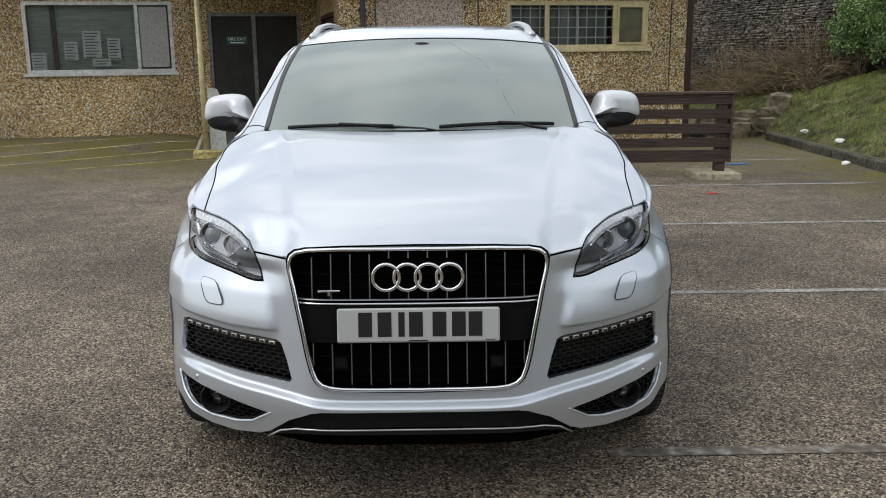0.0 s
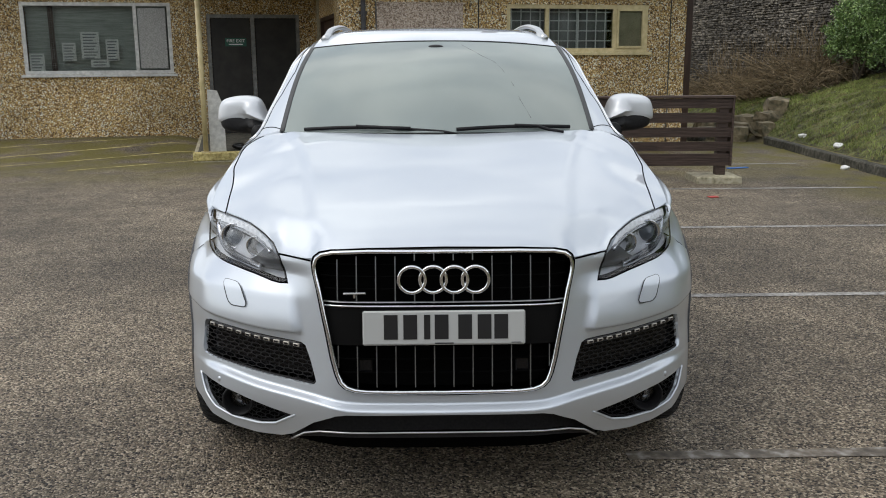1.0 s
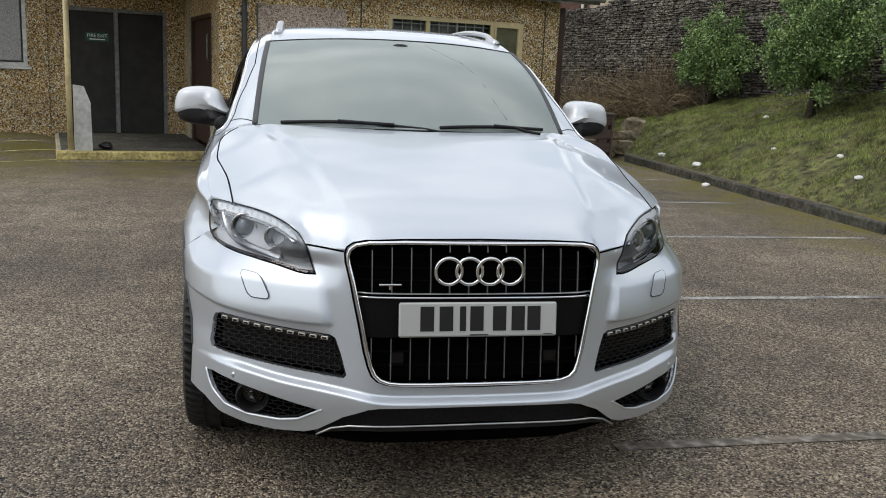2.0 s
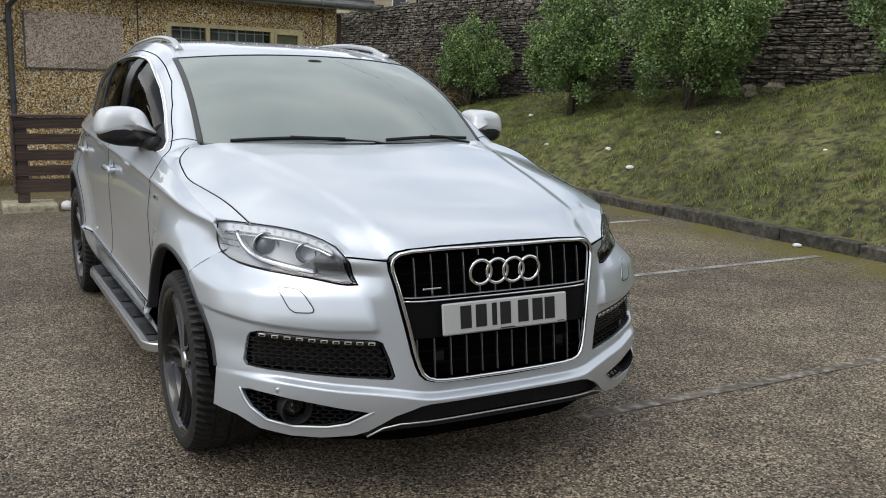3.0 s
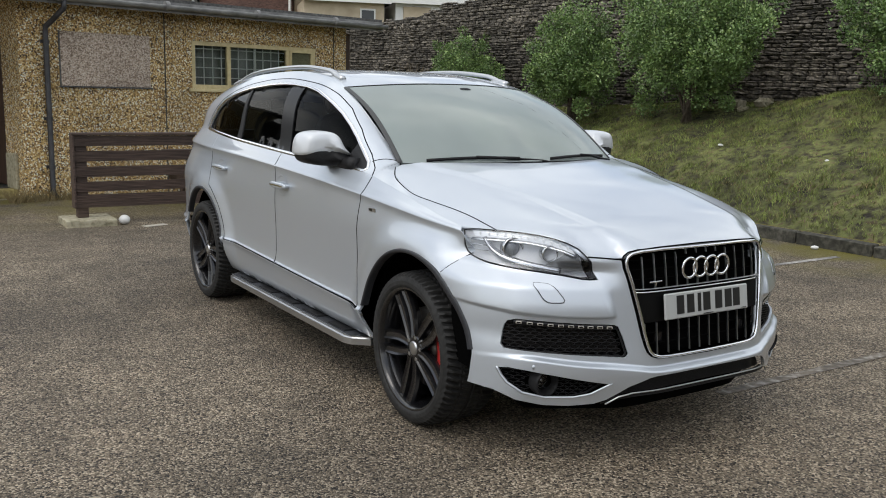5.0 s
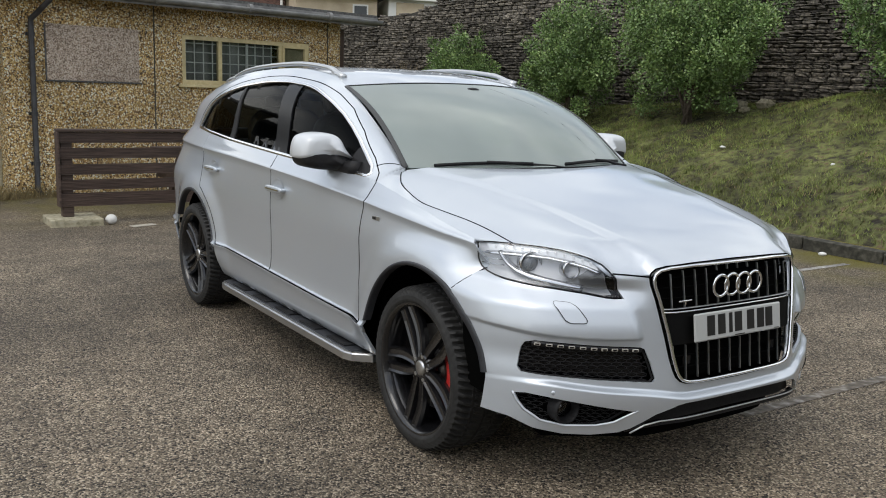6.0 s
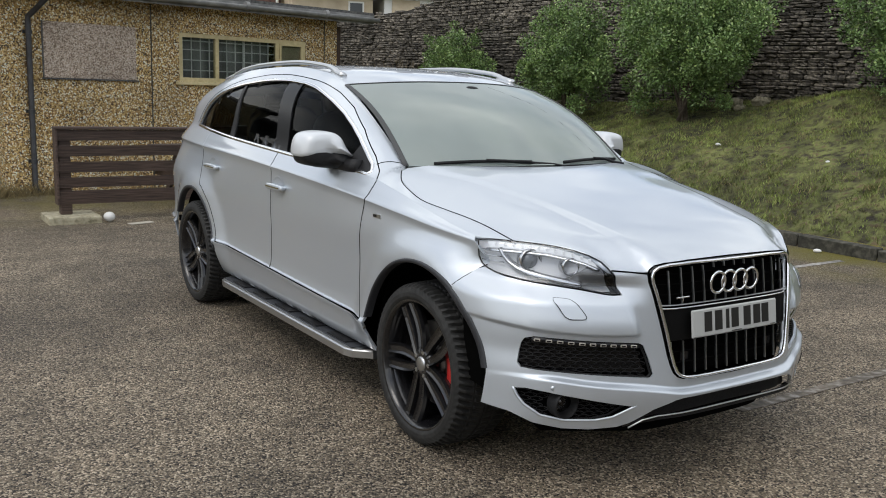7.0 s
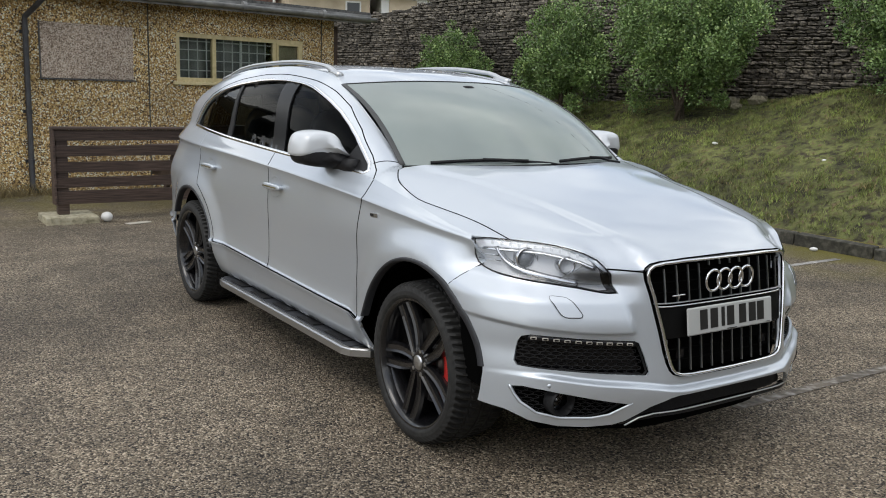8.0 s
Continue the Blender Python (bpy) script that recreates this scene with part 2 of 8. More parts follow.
M_DECK = grit(material("brown_decking", (0.06, 0.038, 0.028), 0.65), [(0.035, 0.022, 0.017), (0.062, 0.040, 0.031), (0.095, 0.064, 0.050)], 9, (1.4, 0.8, 1.15), 0.3, stretch=(0.4, 3, 9))
M_DARKDOOR = grit(material("dark_board", (0.02, 0.018, 0.016), 0.6), [(0.012, 0.011, 0.010), (0.028, 0.026, 0.022)], 6, (1.2, 0.7, 1.2), 0.1)
M_BROWNDOOR = grit(material("brown_door", (0.06, 0.03, 0.02), 0.55), [(0.035, 0.018, 0.012), (0.07, 0.036, 0.024)], 8, (1.2, 0.8, 1.1), 0.15, stretch=(4, 4, 0.4))
M_GREYMETAL = grit(material("grey_metal", (0.25, 0.25, 0.25), 0.5, 0.4), [(0.16, 0.16, 0.155), (0.28, 0.28, 0.27)], 14, (2, 0.8, 1.1), 0.1)
M_GUTTER = grit(material("grey_gutter", (0.22, 0.22, 0.22), 0.5), [(0.15, 0.15, 0.15), (0.27, 0.27, 0.26)], 7, (1.1, 0.7, 1.15), 0.1)
M_PIPE = grit(material("black_pipe", (0.05, 0.05, 0.055), 0.45), [(0.02, 0.02, 0.022), (0.045, 0.045, 0.05)], 10, None, 0.1)
M_FELT = grit(material("roof_felt", (0.1, 0.1, 0.1), 0.9), [(0.05, 0.05, 0.05), (0.12, 0.12, 0.115)], 20, (0.9, 0.7, 1.2), 0.4)
M_STONE = vary(grit(material("dark_stone", (0.10, 0.09, 0.075), 0.9), [(0.050, 0.045, 0.040), (0.110, 0.098, 0.082), (0.195, 0.172, 0.132)], 22, (0.55, 0.6, 1.35), 0.9, 0.014), 0.5)
M_JOINT = grit(material("wall_core", (0.03, 0.028, 0.025), 0.95), [(0.025, 0.024, 0.021), (0.06, 0.054, 0.045)], 12, None, 0.5)
M_TANROCK = grit(material("tan_rock", (0.2, 0.17, 0.11), 0.9), [(0.08, 0.075, 0.045), (0.20, 0.165, 0.10), (0.30, 0.25, 0.165)], 9, (2.2, 0.6, 1.15), 0.7, 0.02)
M_WHITELINE = grit(material("worn_white_paint", (0.4, 0.39, 0.36), 0.75), [(0.18, 0.165, 0.145), (0.34, 0.325, 0.30), (0.52, 0.50, 0.47)], 34, (2.4, 0.4, 1.1), 0.4, 0.004)
M_FAINTLINE = grit(material("almost_gone_white_paint", (0.2, 0.19, 0.17), 0.75), [(0.07, 0.058, 0.044), (0.15, 0.125, 0.095), (0.34, 0.32, 0.29)], 20, (2.0, 0.6, 1.1), 0.4, 0.004)
M_YELLOWLINE = grit(material("worn_yellow_paint", (0.35, 0.27, 0.06), 0.75), [(0.30, 0.24, 0.08), (0.55, 0.45, 0.17), (0.72, 0.62, 0.28)], 26, (3.0, 0.5, 1.1), 0.4, 0.004)
M_ROOMDARK = material("dark_room", (0.22, 0.23, 0.22), 0.9)
M_PANE = glass("window_glass", (0.93, 0.95, 0.93), 0.0, 0.92, 1.45)
M_PAPER = material("white_paper", (0.85, 0.86, 0.86), 0.7)
M_INK = material("grey_print", (0.2, 0.22, 0.25), 0.7)
M_BARK = grit(material("bark", (0.08, 0.06, 0.045), 0.9), [(0.04, 0.03, 0.02), (0.10, 0.08, 0.06)], 25, None, 0.5)
M_LITTER = material("white_litter", (0.7, 0.7, 0.68), 0.6)

# ---- ground: one sheet, with the bank and the terrace behind the retaining wall ----
YAW = radians(12.28)
CB, SB = math.cos(YAW), math.sin(YAW)
MB = Matrix.Rotation(YAW, 4, "Z")  # the building's own axes: u along its front, v into it


def wall_x(y):
    return 8.5 - 0.112 * (y - 12.9)


def kerb_x(y):
    return 5.62 + 0.013 * y


bank_profile = spline([0, 0.35, 0.73, 1.2, 2.1, 3.1, 4.5], [0.13, 0.36, 0.58, 0.82, 1.15, 1.48, 1.7])
bank_scale = spline([-40, 4, 7, 12, 20, 40], [1.0, 1.0, 0.98, 0.9, 0.45, 0.3])


def ground_z(x, y):
    """Height of the ground at a place."""
    if x > wall_x(y) + 0.35:
        return 2.9 + 0.02 * max(0, min(y, 60) - 14)
    k = kerb_x(y)
    if x > k + 0.06 and y < 60:
        d = x - k - 0.06
        z = float(bank_profile(min(d, 4.4))) * float(bank_scale(y))
        hump = 0.22 * math.exp(-((y - 3.9) / 1.1) ** 2) * float(smooth01(1.8, 3.0, d))
        return z + hump + float(smooth01(0, 0.5, d)) * (0.05 * noise.noise(Vector((x * 1.1, y * 1.1, 0))) + 0.035 * noise.noise(Vector((x * 4, y * 4, 2))))
    u, v = x * CB + y * SB, -x * SB + y * CB
    return 0.13 * float(smooth01(10.4, 12.9, v)) * float(smooth01(-1.0, -1.8, u)) if u < -1.0 else 0.0


def build_ground():
    xs = [-900, -300, -120, -50, -25, -15] + [-10 + 0.5 * i for i in range(31)] + [5.3 + 0.13 * i for i in range(40)] + [11, 13, 17, 25, 45, 120, 300, 900]
    ys = [-900, -300, -120, -50, -25, -14] + [-8 + 0.33 * i for i in range(92)] + [24, 28, 34, 42, 60, 120, 300, 900]
    verts = []
    for y in ys:
        off = kerb_x(max(-20, min(y, 22))) - 5.62
        for x in xs:
            px = x + (off if 5.2 < x < 10.6 else 0)
            verts.append((px, y, ground_z(px, y)))
    nx, faces, mats = len(xs), [], []
    for j in range(len(ys) - 1):
        for i in range(nx - 1):
            a = j * nx + i
            faces.append((a, a + 1, a + nx + 1, a + nx))
            mats.append(1 if xs[i] >= 5.68 else 0)
    ob = mesh_part("ground", verts, faces, [M_ASPHALT, M_GRASSGROUND], smooth=True)
    ob.data.polygons.foreach_set("material_index", mats)
    return tagged(ob, "old brown-grey tarmac car park rising into a grass bank", "ground", kind="structure")


build_ground()


def painted_line(a, b, width, mat, label, z=0.004):
    a, b = Vector((*a, 0)), Vector((*b, 0))
    d = (b - a).normalized()
    n = Vector((-d.y, d.x, 0)) * width / 2
    bm = bmesh.new()
    k = max(2, int((b - a).length / 0.25))
    rows = []
    for i in range(k + 1):
        p = a.lerp(b, i / k)
        w = 1 + 0.18 * noise.noise(p * 3.1)
        rows.append([bm.verts.new((q.x, q.y, ground_z(q.x, q.y) + z)) for q in (p + n * w, p - n * w)])
    for r, s in zip(rows, rows[1:]):
        bm.faces.new((r[0], r[1], s[1], s[0]))
    return tagged(part("parking_line", bm, mat), label, "road marking", "painted lines", "structure")


for y0, x0, x1 in ((-0.43, 0.72, 5.25), (1.9, 0.7, 5.25), (4.2, 0.7, 5.25), (6.5, 0.7, 5.15), (8.8, 4.0, 5.15)):
    painted_line((x0, y0), (x1, y0 + 0.03), 0.075, M_FAINTLINE if y0 < 0 else M_WHITELINE, "worn white parking bay line on tarmac")
for a, b in (((-4.95, 8.62), (-3.45, 9.75)), ((-6.6, 8.85), (-3.75, 10.85)), ((-7.2, 9.6), (-4.1, 11.6)), ((-8.0, 10.2), (-5.0, 12.0))):
    painted_line(a, b, 0.05, M_YELLOWLINE, "faded yellow hatching line on mossy tarmac")


def build_kerb():
    y, rnd = -9.0, random.Random(3)
    group = tagged(new("kerb"), "low dark mossy kerb along the foot of the bank", "kerb", kind="structure")
    while y < 11.3:
        ln = rnd.uniform(0.85, 0.95)
        bm = a_box(-0.065, 0.065, -ln / 2 + 0.006, ln / 2 - 0.006, -0.1, 0.125, bevel=0.014)
        for v in bm.verts:
            v.co.x += rnd.uniform(-0.006, 0.006)
            v.co.z += rnd.uniform(-0.006, 0.006)
        yc = y + ln / 2
        bm.transform(Matrix.Translation((kerb_x(yc) + rnd.uniform(-0.01, 0.01), yc, rnd.uniform(-0.012, 0.012))) @ Matrix.Rotation(rnd.uniform(-0.012, 0.012) - 0.013, 4, "Z"))
        part("kerb_stone", bm, M_KERB, group)
        y += ln


build_kerb()


# unseen wall added behind the viewer; blocks low sky so the car's front darkens
M_CLOSING = grit(material("grey_brown_render", (0.2, 0.18, 0.15), 0.9), [(0.13, 0.115, 0.095), (0.2, 0.18, 0.15), (0.25, 0.225, 0.19)], 5, (0.4, 0.7, 1.2), 0.4, 0.01)
tagged(part("wall_south", a_box(-24, 16, -12.3, -12.0, -0.1, 4.4), M_CLOSING), "plain grey-brown wall added unseen behind the viewer to block low sky", "wall", kind="structure")


# ---- the pebbledash building ----
def slab_with_holes(u0, u1, z0, z1, v0, v1, holes):
    """A wall in the building's axes, from butted pieces round its openings."""
    bm = bmesh.new()
    us = sorted({u0, u1, *[h[0] for h in holes], *[h[1] for h in holes]})
    zs = sorted({z0, z1, *[h[2] for h in holes], *[h[3] for h in holes]})
    at = functools.lru_cache(None)(lambda i, j, k: bm.verts.new((us[i], (v0, v1)[k], zs[j])))

    def solid(i, j):
        if not (0 <= i < len(us) - 1 and 0 <= j < len(zs) - 1):
            return False
        cu, cz = (us[i] + us[i + 1]) / 2, (zs[j] + zs[j + 1]) / 2
        return not any(h[0] < cu < h[1] and h[2] < cz < h[3] for h in holes)

    for i in range(len(us) - 1):
        for j in range(len(zs) - 1):
            if not solid(i, j):
                continue
            for k in (0, 1):
                bm.faces.new((at(i, j, k), at(i + 1, j, k), at(i + 1, j + 1, k), at(i, j + 1, k)))
            for di, dj, a, b in ((-1, 0, (i, j), (i, j + 1)), (1, 0, (i + 1, j), (i + 1, j + 1)), (0, -1, (i, j), (i + 1, j)), (0, 1, (i, j + 1), (i + 1, j + 1))):
                if not solid(i + di, j + dj):
                    bm.faces.new((at(*a, 0), at(*b, 0), at(*b, 1), at(*a, 1)))
    return bm


def turned(bm):
    """The same slab, standing along the building's depth."""
    for v in bm.verts:
        v.co.x, v.co.y = v.co.y, v.co.x
    return bm


VF, VD = 9.69, 13.3  # planes of the front and of the recessed entrance wall
EAVE = 2.62
WIN2 = (3.30, 5.60, 1.55, 2.255)
WIN1 = (-4.18, -1.73, 1.22, 2.43)
DOOR = (-1.13, 0.50, 0.13, 2.24)
building = thing("community_building", "single-storey brown pebbledash building with flat roof and porch", "building")


def bpart(name, bm, mat, parent=building, label="", smooth=False):
    return part(name, bm, mat, parent, label, smooth, MB)


bpart("wall", slab_with_holes(0.785, 6.25, -0.1, EAVE + 0.05, VF, VF + 0.24, [WIN2]), M_PEBBLE, label="front wall of brown pebbledash")
bpart("wall", a_box(6.01, 6.25, VF + 0.24, 20.0, -0.1, EAVE + 0.05), M_PEBBLE)
bpart("wall", slab_with_holes(-16.0, 0.785, -0.1, EAVE + 0.15, VD, VD + 0.24, [WIN1, DOOR]), M_PEBBLE, label="set-back wall of brown pebbledash")
bpart("wall", a_box(-16.24, -16.0, VD, 20.0, -0.1, EAVE + 0.15), M_PEBBLE)
bpart("wall", a_box(-16.0, 6.01, 19.76, 20.0, -0.1, EAVE + 0.05), M_PEBBLE)
# return wall of the porch, with its door
SIDE = (10.32, 12.5)
bpart("wall", turned(slab_with_holes(VF + 0.24, SIDE[1], -0.1, EAVE + 0.05, 0.785, 1.03, [(SIDE[0], SIDE[1] + 1, -1, 2.14)])), M_PEBBLE, label="porch side wall of brown pebbledash")
bpart("wall", a_box(0.785, 1.03, SIDE[1] + 0.32, VD, -0.1, EAVE + 0.05), M_PEBBLE)
bpart("post", a_box(0.77, 1.03, SIDE[1], SIDE[1] + 0.32, -0.1, EAVE), M_CONCRETE, label="grey concrete post beside the side door")
side_door = bpart("side_door", a_box(0.86, 0.92, SIDE[0] + 0.07, SIDE[1] - 0.07, 0.14, 2.08, bevel=0.004), M_BROWNDOOR, label="dark brown double side door")
bpart("frame", turned(slab_with_holes(SIDE[0], SIDE[1], 0.13, 2.14, 0.80, 0.95, [(SIDE[0] + 0.07, SIDE[1] - 0.07, 0, 2.08)])), M_BROWNDOOR, side_door)
bpart("pull_handle", tube(bmesh.new(), [(0.84, 10.95, 1.45), (0.82, 10.95, 1.48), (0.82, 10.95, 1.82), (0.84, 10.95, 1.85)], 0.012, 8), M_GREYMETAL, side_door, "steel pull handle", True)
bpart("mid_rail", a_box(0.845, 0.86, SIDE[0] + 0.1, SIDE[1] - 0.1, 0.95, 1.05, bevel=0.003), M_BROWNDOOR, side_door)
bpart("plinth_patch", a_box(0.74, 0.785, VF + 0.2, VF + 0.55, 0.14, 0.62, bevel=0.01), M_CONCRETE, label="grey rendered patch at the foot of the corner")
# vertical cover strips of the wall panels
for u in (2.86, 5.98):
    bpart("joint_strip", a_box(u - 0.009, u + 0.009, VF - 0.006, VF, 0.0, EAVE), M_KERB)
for u in (-1.45, -4.75):
    bpart("joint_strip", a_box(u - 0.03, u + 0.03, VD - 0.02, VD, 0.0, EAVE), M_PEBBLE)
# pale infill panel
bpart("infill_panel", box(bmesh.new(), 1.33, 2.62, VF - 0.022, VF, 1.544, 2.276, bevel=0.006), M_PEBBLE_PALE, label="pale pinkish pebbledash infill panel")
bm = a_box(1.30, 2.65, VF - 0.03, VF, 1.525, 1.543)
box(bm, 1.312, 1.329, VF - 0.012, VF, 1.543, 2.28)
bpart("panel_edge", bm, M_FELT)

# porch slab and pole
slab = tagged(bpart("porch_slab", a_box(-1.36, 0.785, 9.97, VD, -0.1, 0.13, bevel=0.02), M_CONCRETE, None), "raised concrete porch slab with a yellowed mossy edge", "porch slab", kind="structure")
bpart("edge_paint", a_box(-1.37, 0.79, 9.955, 10.16, 0.02, 0.138, bevel=0.012), M_YELLOWLINE, slab, "worn cream-yellow painted edge")
bpart("porch_floor", a_box(-1.30, 0.78, 10.2, VD - 0.002, 0.13, 0.136), M_KERB, slab, "dark worn porch floor")
pole = tagged(bpart("porch_pole", tube(bmesh.new(), [(-1.18, 10.05, 0.13), (-1.18, 10.05, 2.6)], 0.038, 14), M_CREAM, None, smooth=True), "thin cream-painted steel pole carrying the porch roof", "pole")
bpart("base_plate", a_box(-1.25, -1.11, 9.98, 10.12, 0.136, 0.15), M_CREAM, pole)
bm = bmesh.new()
vs = [bm.verts.new((u, v, z)) for v in (10.14, 10.34) for u, z in ((-1.12, 0.137), (-0.89, 0.137), (-0.9, 0.80), (-0.98, 1.02), (-1.12, 1.04))]
bm.faces.new(vs[:5]), bm.faces.new(vs[5:][::-1])
for i in range(5):
    bm.faces.new((vs[i], vs[i + 5], vs[(i + 1) % 5 + 5], vs[(i + 1) % 5]))
cabinet = tagged(bpart("utility_cabinet", bm, M_WHITEFRAME, None), "pale grey metal cabinet with a sloped corner beside the pole", "cabinet")
bm = bmesh.new()
bmesh.ops.create_icosphere(bm, subdivisions=3, radius=0.1)
for v in bm.verts:
    v.co *= 1 + 0.35 * noise.noise(v.co * 14)
    v.co.z = max(v.co.z * 0.5, -0.045)
tagged(part("rubbish_bag", bm, material("black_plastic", (0.015, 0.015, 0.016), 0.35), smooth=True, M=MB @ Matrix.Translation((-0.70, 10.35, 0.19))), "crumpled black plastic bag on the porch slab", "bag")


# roof, fascia, gutter and downpipe
def build_roof():
    bm = bmesh.new()
    pts = [(-1.55, VF - 0.33), (6.78, VF - 0.33), (6.78, 20.3), (-1.55, 20.3)]
    lo = [bm.verts.new((u, v, EAVE + 0.07 + 0.05 * (v - VF))) for u, v in pts]
    hi = [bm.verts.new((u, v, EAVE + 0.19 + 0.05 * (v - VF))) for u, v in pts]
    bm.faces.new(lo), bm.faces.new(hi[::-1])
    for i in range(4):
        bm.faces.new((lo[i], hi[i], hi[(i + 1) % 4], lo[(i + 1) % 4]))
    bpart("roof", bm, M_FELT, label="dark grey felt roof")
    bm = a_box(-16.5, -1.56, VD - 0.5, 20.3, EAVE + 0.2, EAVE + 0.34)
    bpart("roof", bm, M_FELT)
    bpart("soffit", a_box(-1.5, 6.72, VF - 0.28, VF + 0.22, EAVE + 0.052, EAVE + 0.062), M_WHITEFRAME, label="grey-white soffit board")
    bpart("porch_ceiling", a_box(-1.5, 0.78, VF + 0.23, VD, EAVE + 0.04, EAVE + 0.06), M_WHITEFRAME)
    bpart("fascia_board", a_box(-1.55, 6.78, VF - 0.345, VF - 0.331, EAVE - 0.02, EAVE + 0.13), M_GUTTER, label="weathered grey fascia board")
    bm = bmesh.new()
    n, prof = 9, []
    for k in range(n):
        a = math.pi + math.pi * k / (n - 1)
        prof.append((VF - 0.405 + 0.055 * math.cos(a), EAVE + 0.075 + 0.06 * math.sin(a)))
    prof += [(v * 1.0 + (0.006 if v < VF - 0.405 else -0.006), z + 0.006) for v, z in prof[::-1]]
    rings = [[bm.verts.new((u, v, z)) for v, z in prof] for u in (-1.6, 1.2, 4.0, 6.82)]
    for r, s in zip(rings, rings[1:]):
        for k in range(len(prof)):
            bm.faces.new((r[k], r[(k + 1) % len(prof)], s[(k + 1) % len(prof)], s[k]))
    bm.faces.new(rings[0]), bm.faces.new(rings[-1][::-1])
    gutter = bpart("gutter", bm, M_GUTTER, label="half-round grey gutter", smooth=True)
    for u in (0.1, 1.2, 2.7, 4.2, 5.7):
        bm = bmesh.new()
        tube(bm, [(u - 0.03, VF - 0.405, EAVE + 0.07), (u + 0.03, VF - 0.405, EAVE + 0.07)], 0.066, 16)
        bpart("bracket", bm, M_GUTTER, gutter)
    x = 1.13
    pipe = bpart("downpipe", tube(bmesh.new(), [(x + 0.12, VF - 0.405, EAVE + 0.03), (x + 0.12, VF - 0.40, EAVE - 0.07), (x + 0.06, VF - 0.22, EAVE - 0.2), (x, VF - 0.06, EAVE - 0.31), (x, VF - 0.05, EAVE - 0.4), (x, VF - 0.05, 0.12), (x + 0.02, VF - 0.1, 0.03)], 0.036, 12), M_PIPE, label="black cast downpipe with swan neck", smooth=True)
    for z in (2.12, 1.1, 0.45):
        bpart("pipe_clip", box(tube(bmesh.new(), [(x, VF - 0.05, z - 0.025), (x, VF - 0.05, z + 0.025)], 0.044, 12), x - 0.06, x + 0.06, VF - 0.02, VF - 0.001, z - 0.02, z + 0.02), M_PIPE, pipe)


build_roof()


def window_unit(name, u0, u1, z0, z1, v, mullions, mat, label, fw=0.06, sill=0.05):
    win = tagged(new(name), label)
    win.parent = building
    edges = [u0 + fw] + [e for m in mullions for e in (m - fw / 2, m + fw / 2)] + [u1 - fw]
    bpart("frame", slab_with_holes(u0, u1, z0, z1, v + 0.008, v + 0.075, [(a, b, z0 + fw, z1 - fw) for a, b in zip(edges[::2], edges[1::2])]), mat, win)
    bpart("sill", a_box(u0 - 0.06, u1 + 0.06, v - sill, v + 0.01, z0 - 0.05, z0 - 0.002, bevel=0.006), mat, win)
    for a, b in zip(edges[::2], edges[1::2]):
        p = bpart("pane", a_box(a, b, v + 0.04, v + 0.044, z0 + fw, z1 - fw), M_PANE, win)
        p.visible_shadow = False
    return win, edges


w2, e2 = window_unit("window_front", *WIN2, VF, (3.30 + 0.28 * 2.3, 3.30 + 0.76 * 2.3), M_CREAM, "cream timber window of three lights")
# small frame of the opening light and the white security grid behind the glass
a, b = e2[4], e2[5]
bm = slab_with_holes(a, b, 1.61, 2.195, VF - 0.012, VF + 0.035, [(a + 0.035, b - 0.035, 1.64, 2.165)])
bpart("casement", bm, M_CREAM, w2)
M_GRID = material("white_grid_bars", (0.85, 0.86, 0.86), 0.5)
grid = bpart("security_grid", tube(bmesh.new(), [(3.34, VF + 0.09, 1.6), (5.05, VF + 0.09, 1.6)], 0.007, 6), M_GRID, w2, "white-painted bar grid behind the glass")
for k in range(11):
    u = 3.40 + 0.152 * k
    bpart("bar", tube(bmesh.new(), [(u, VF + 0.09, 1.56), (u, VF + 0.09, 2.25)], 0.009 if k != 7 else 0.022, 6), M_GRID, grid)
for z in (1.72, 1.87, 2.02, 2.15):
    bpart("bar", tube(bmesh.new(), [(3.34, VF + 0.10, z), (5.05, VF + 0.10, z)], 0.008, 6), M_GRID, grid)

w1, e1 = window_unit("window_set_back", *WIN1, VD, (WIN1[0] + 0.755 * 2.45,), M_WHITEFRAME, "grey-white metal window with notices behind wire-meshed glass", 0.06)
wm = (WIN1[0] + 0.755 * 2.45)
bpart("wire_mesh_panel", a_box(wm + 0.05, WIN1[1] - 0.09, VD + 0.02, VD + 0.035, WIN1[2] + 0.09, WIN1[3] - 0.09), grit(material("mesh_panel", (0.36, 0.36, 0.34), 0.6), [(0.18, 0.18, 0.17), (0.42, 0.42, 0.40)], 60, None, 0.2), w1, "pale wire mesh over the side light")
bm = bmesh.new()
for i in range(1, 46):
    u = WIN1[0] + 0.075 + i * (wm - WIN1[0] - 0.11) / 46
    box(bm, u - 0.0008, u + 0.0008, VD + 0.022, VD + 0.025, WIN1[2] + 0.075, WIN1[3] - 0.075)
for i in range(1, 26):
    z = WIN1[2] + 0.075 + i * (1.0) / 26
    box(bm, WIN1[0] + 0.075, wm - 0.04, VD + 0.026, VD + 0.029, z - 0.0008, z + 0.0008)
tagged(bpart("wire_mesh", bm, M_GREYMETAL, w1, "fine wire guard over the glass"), kind="stuff")
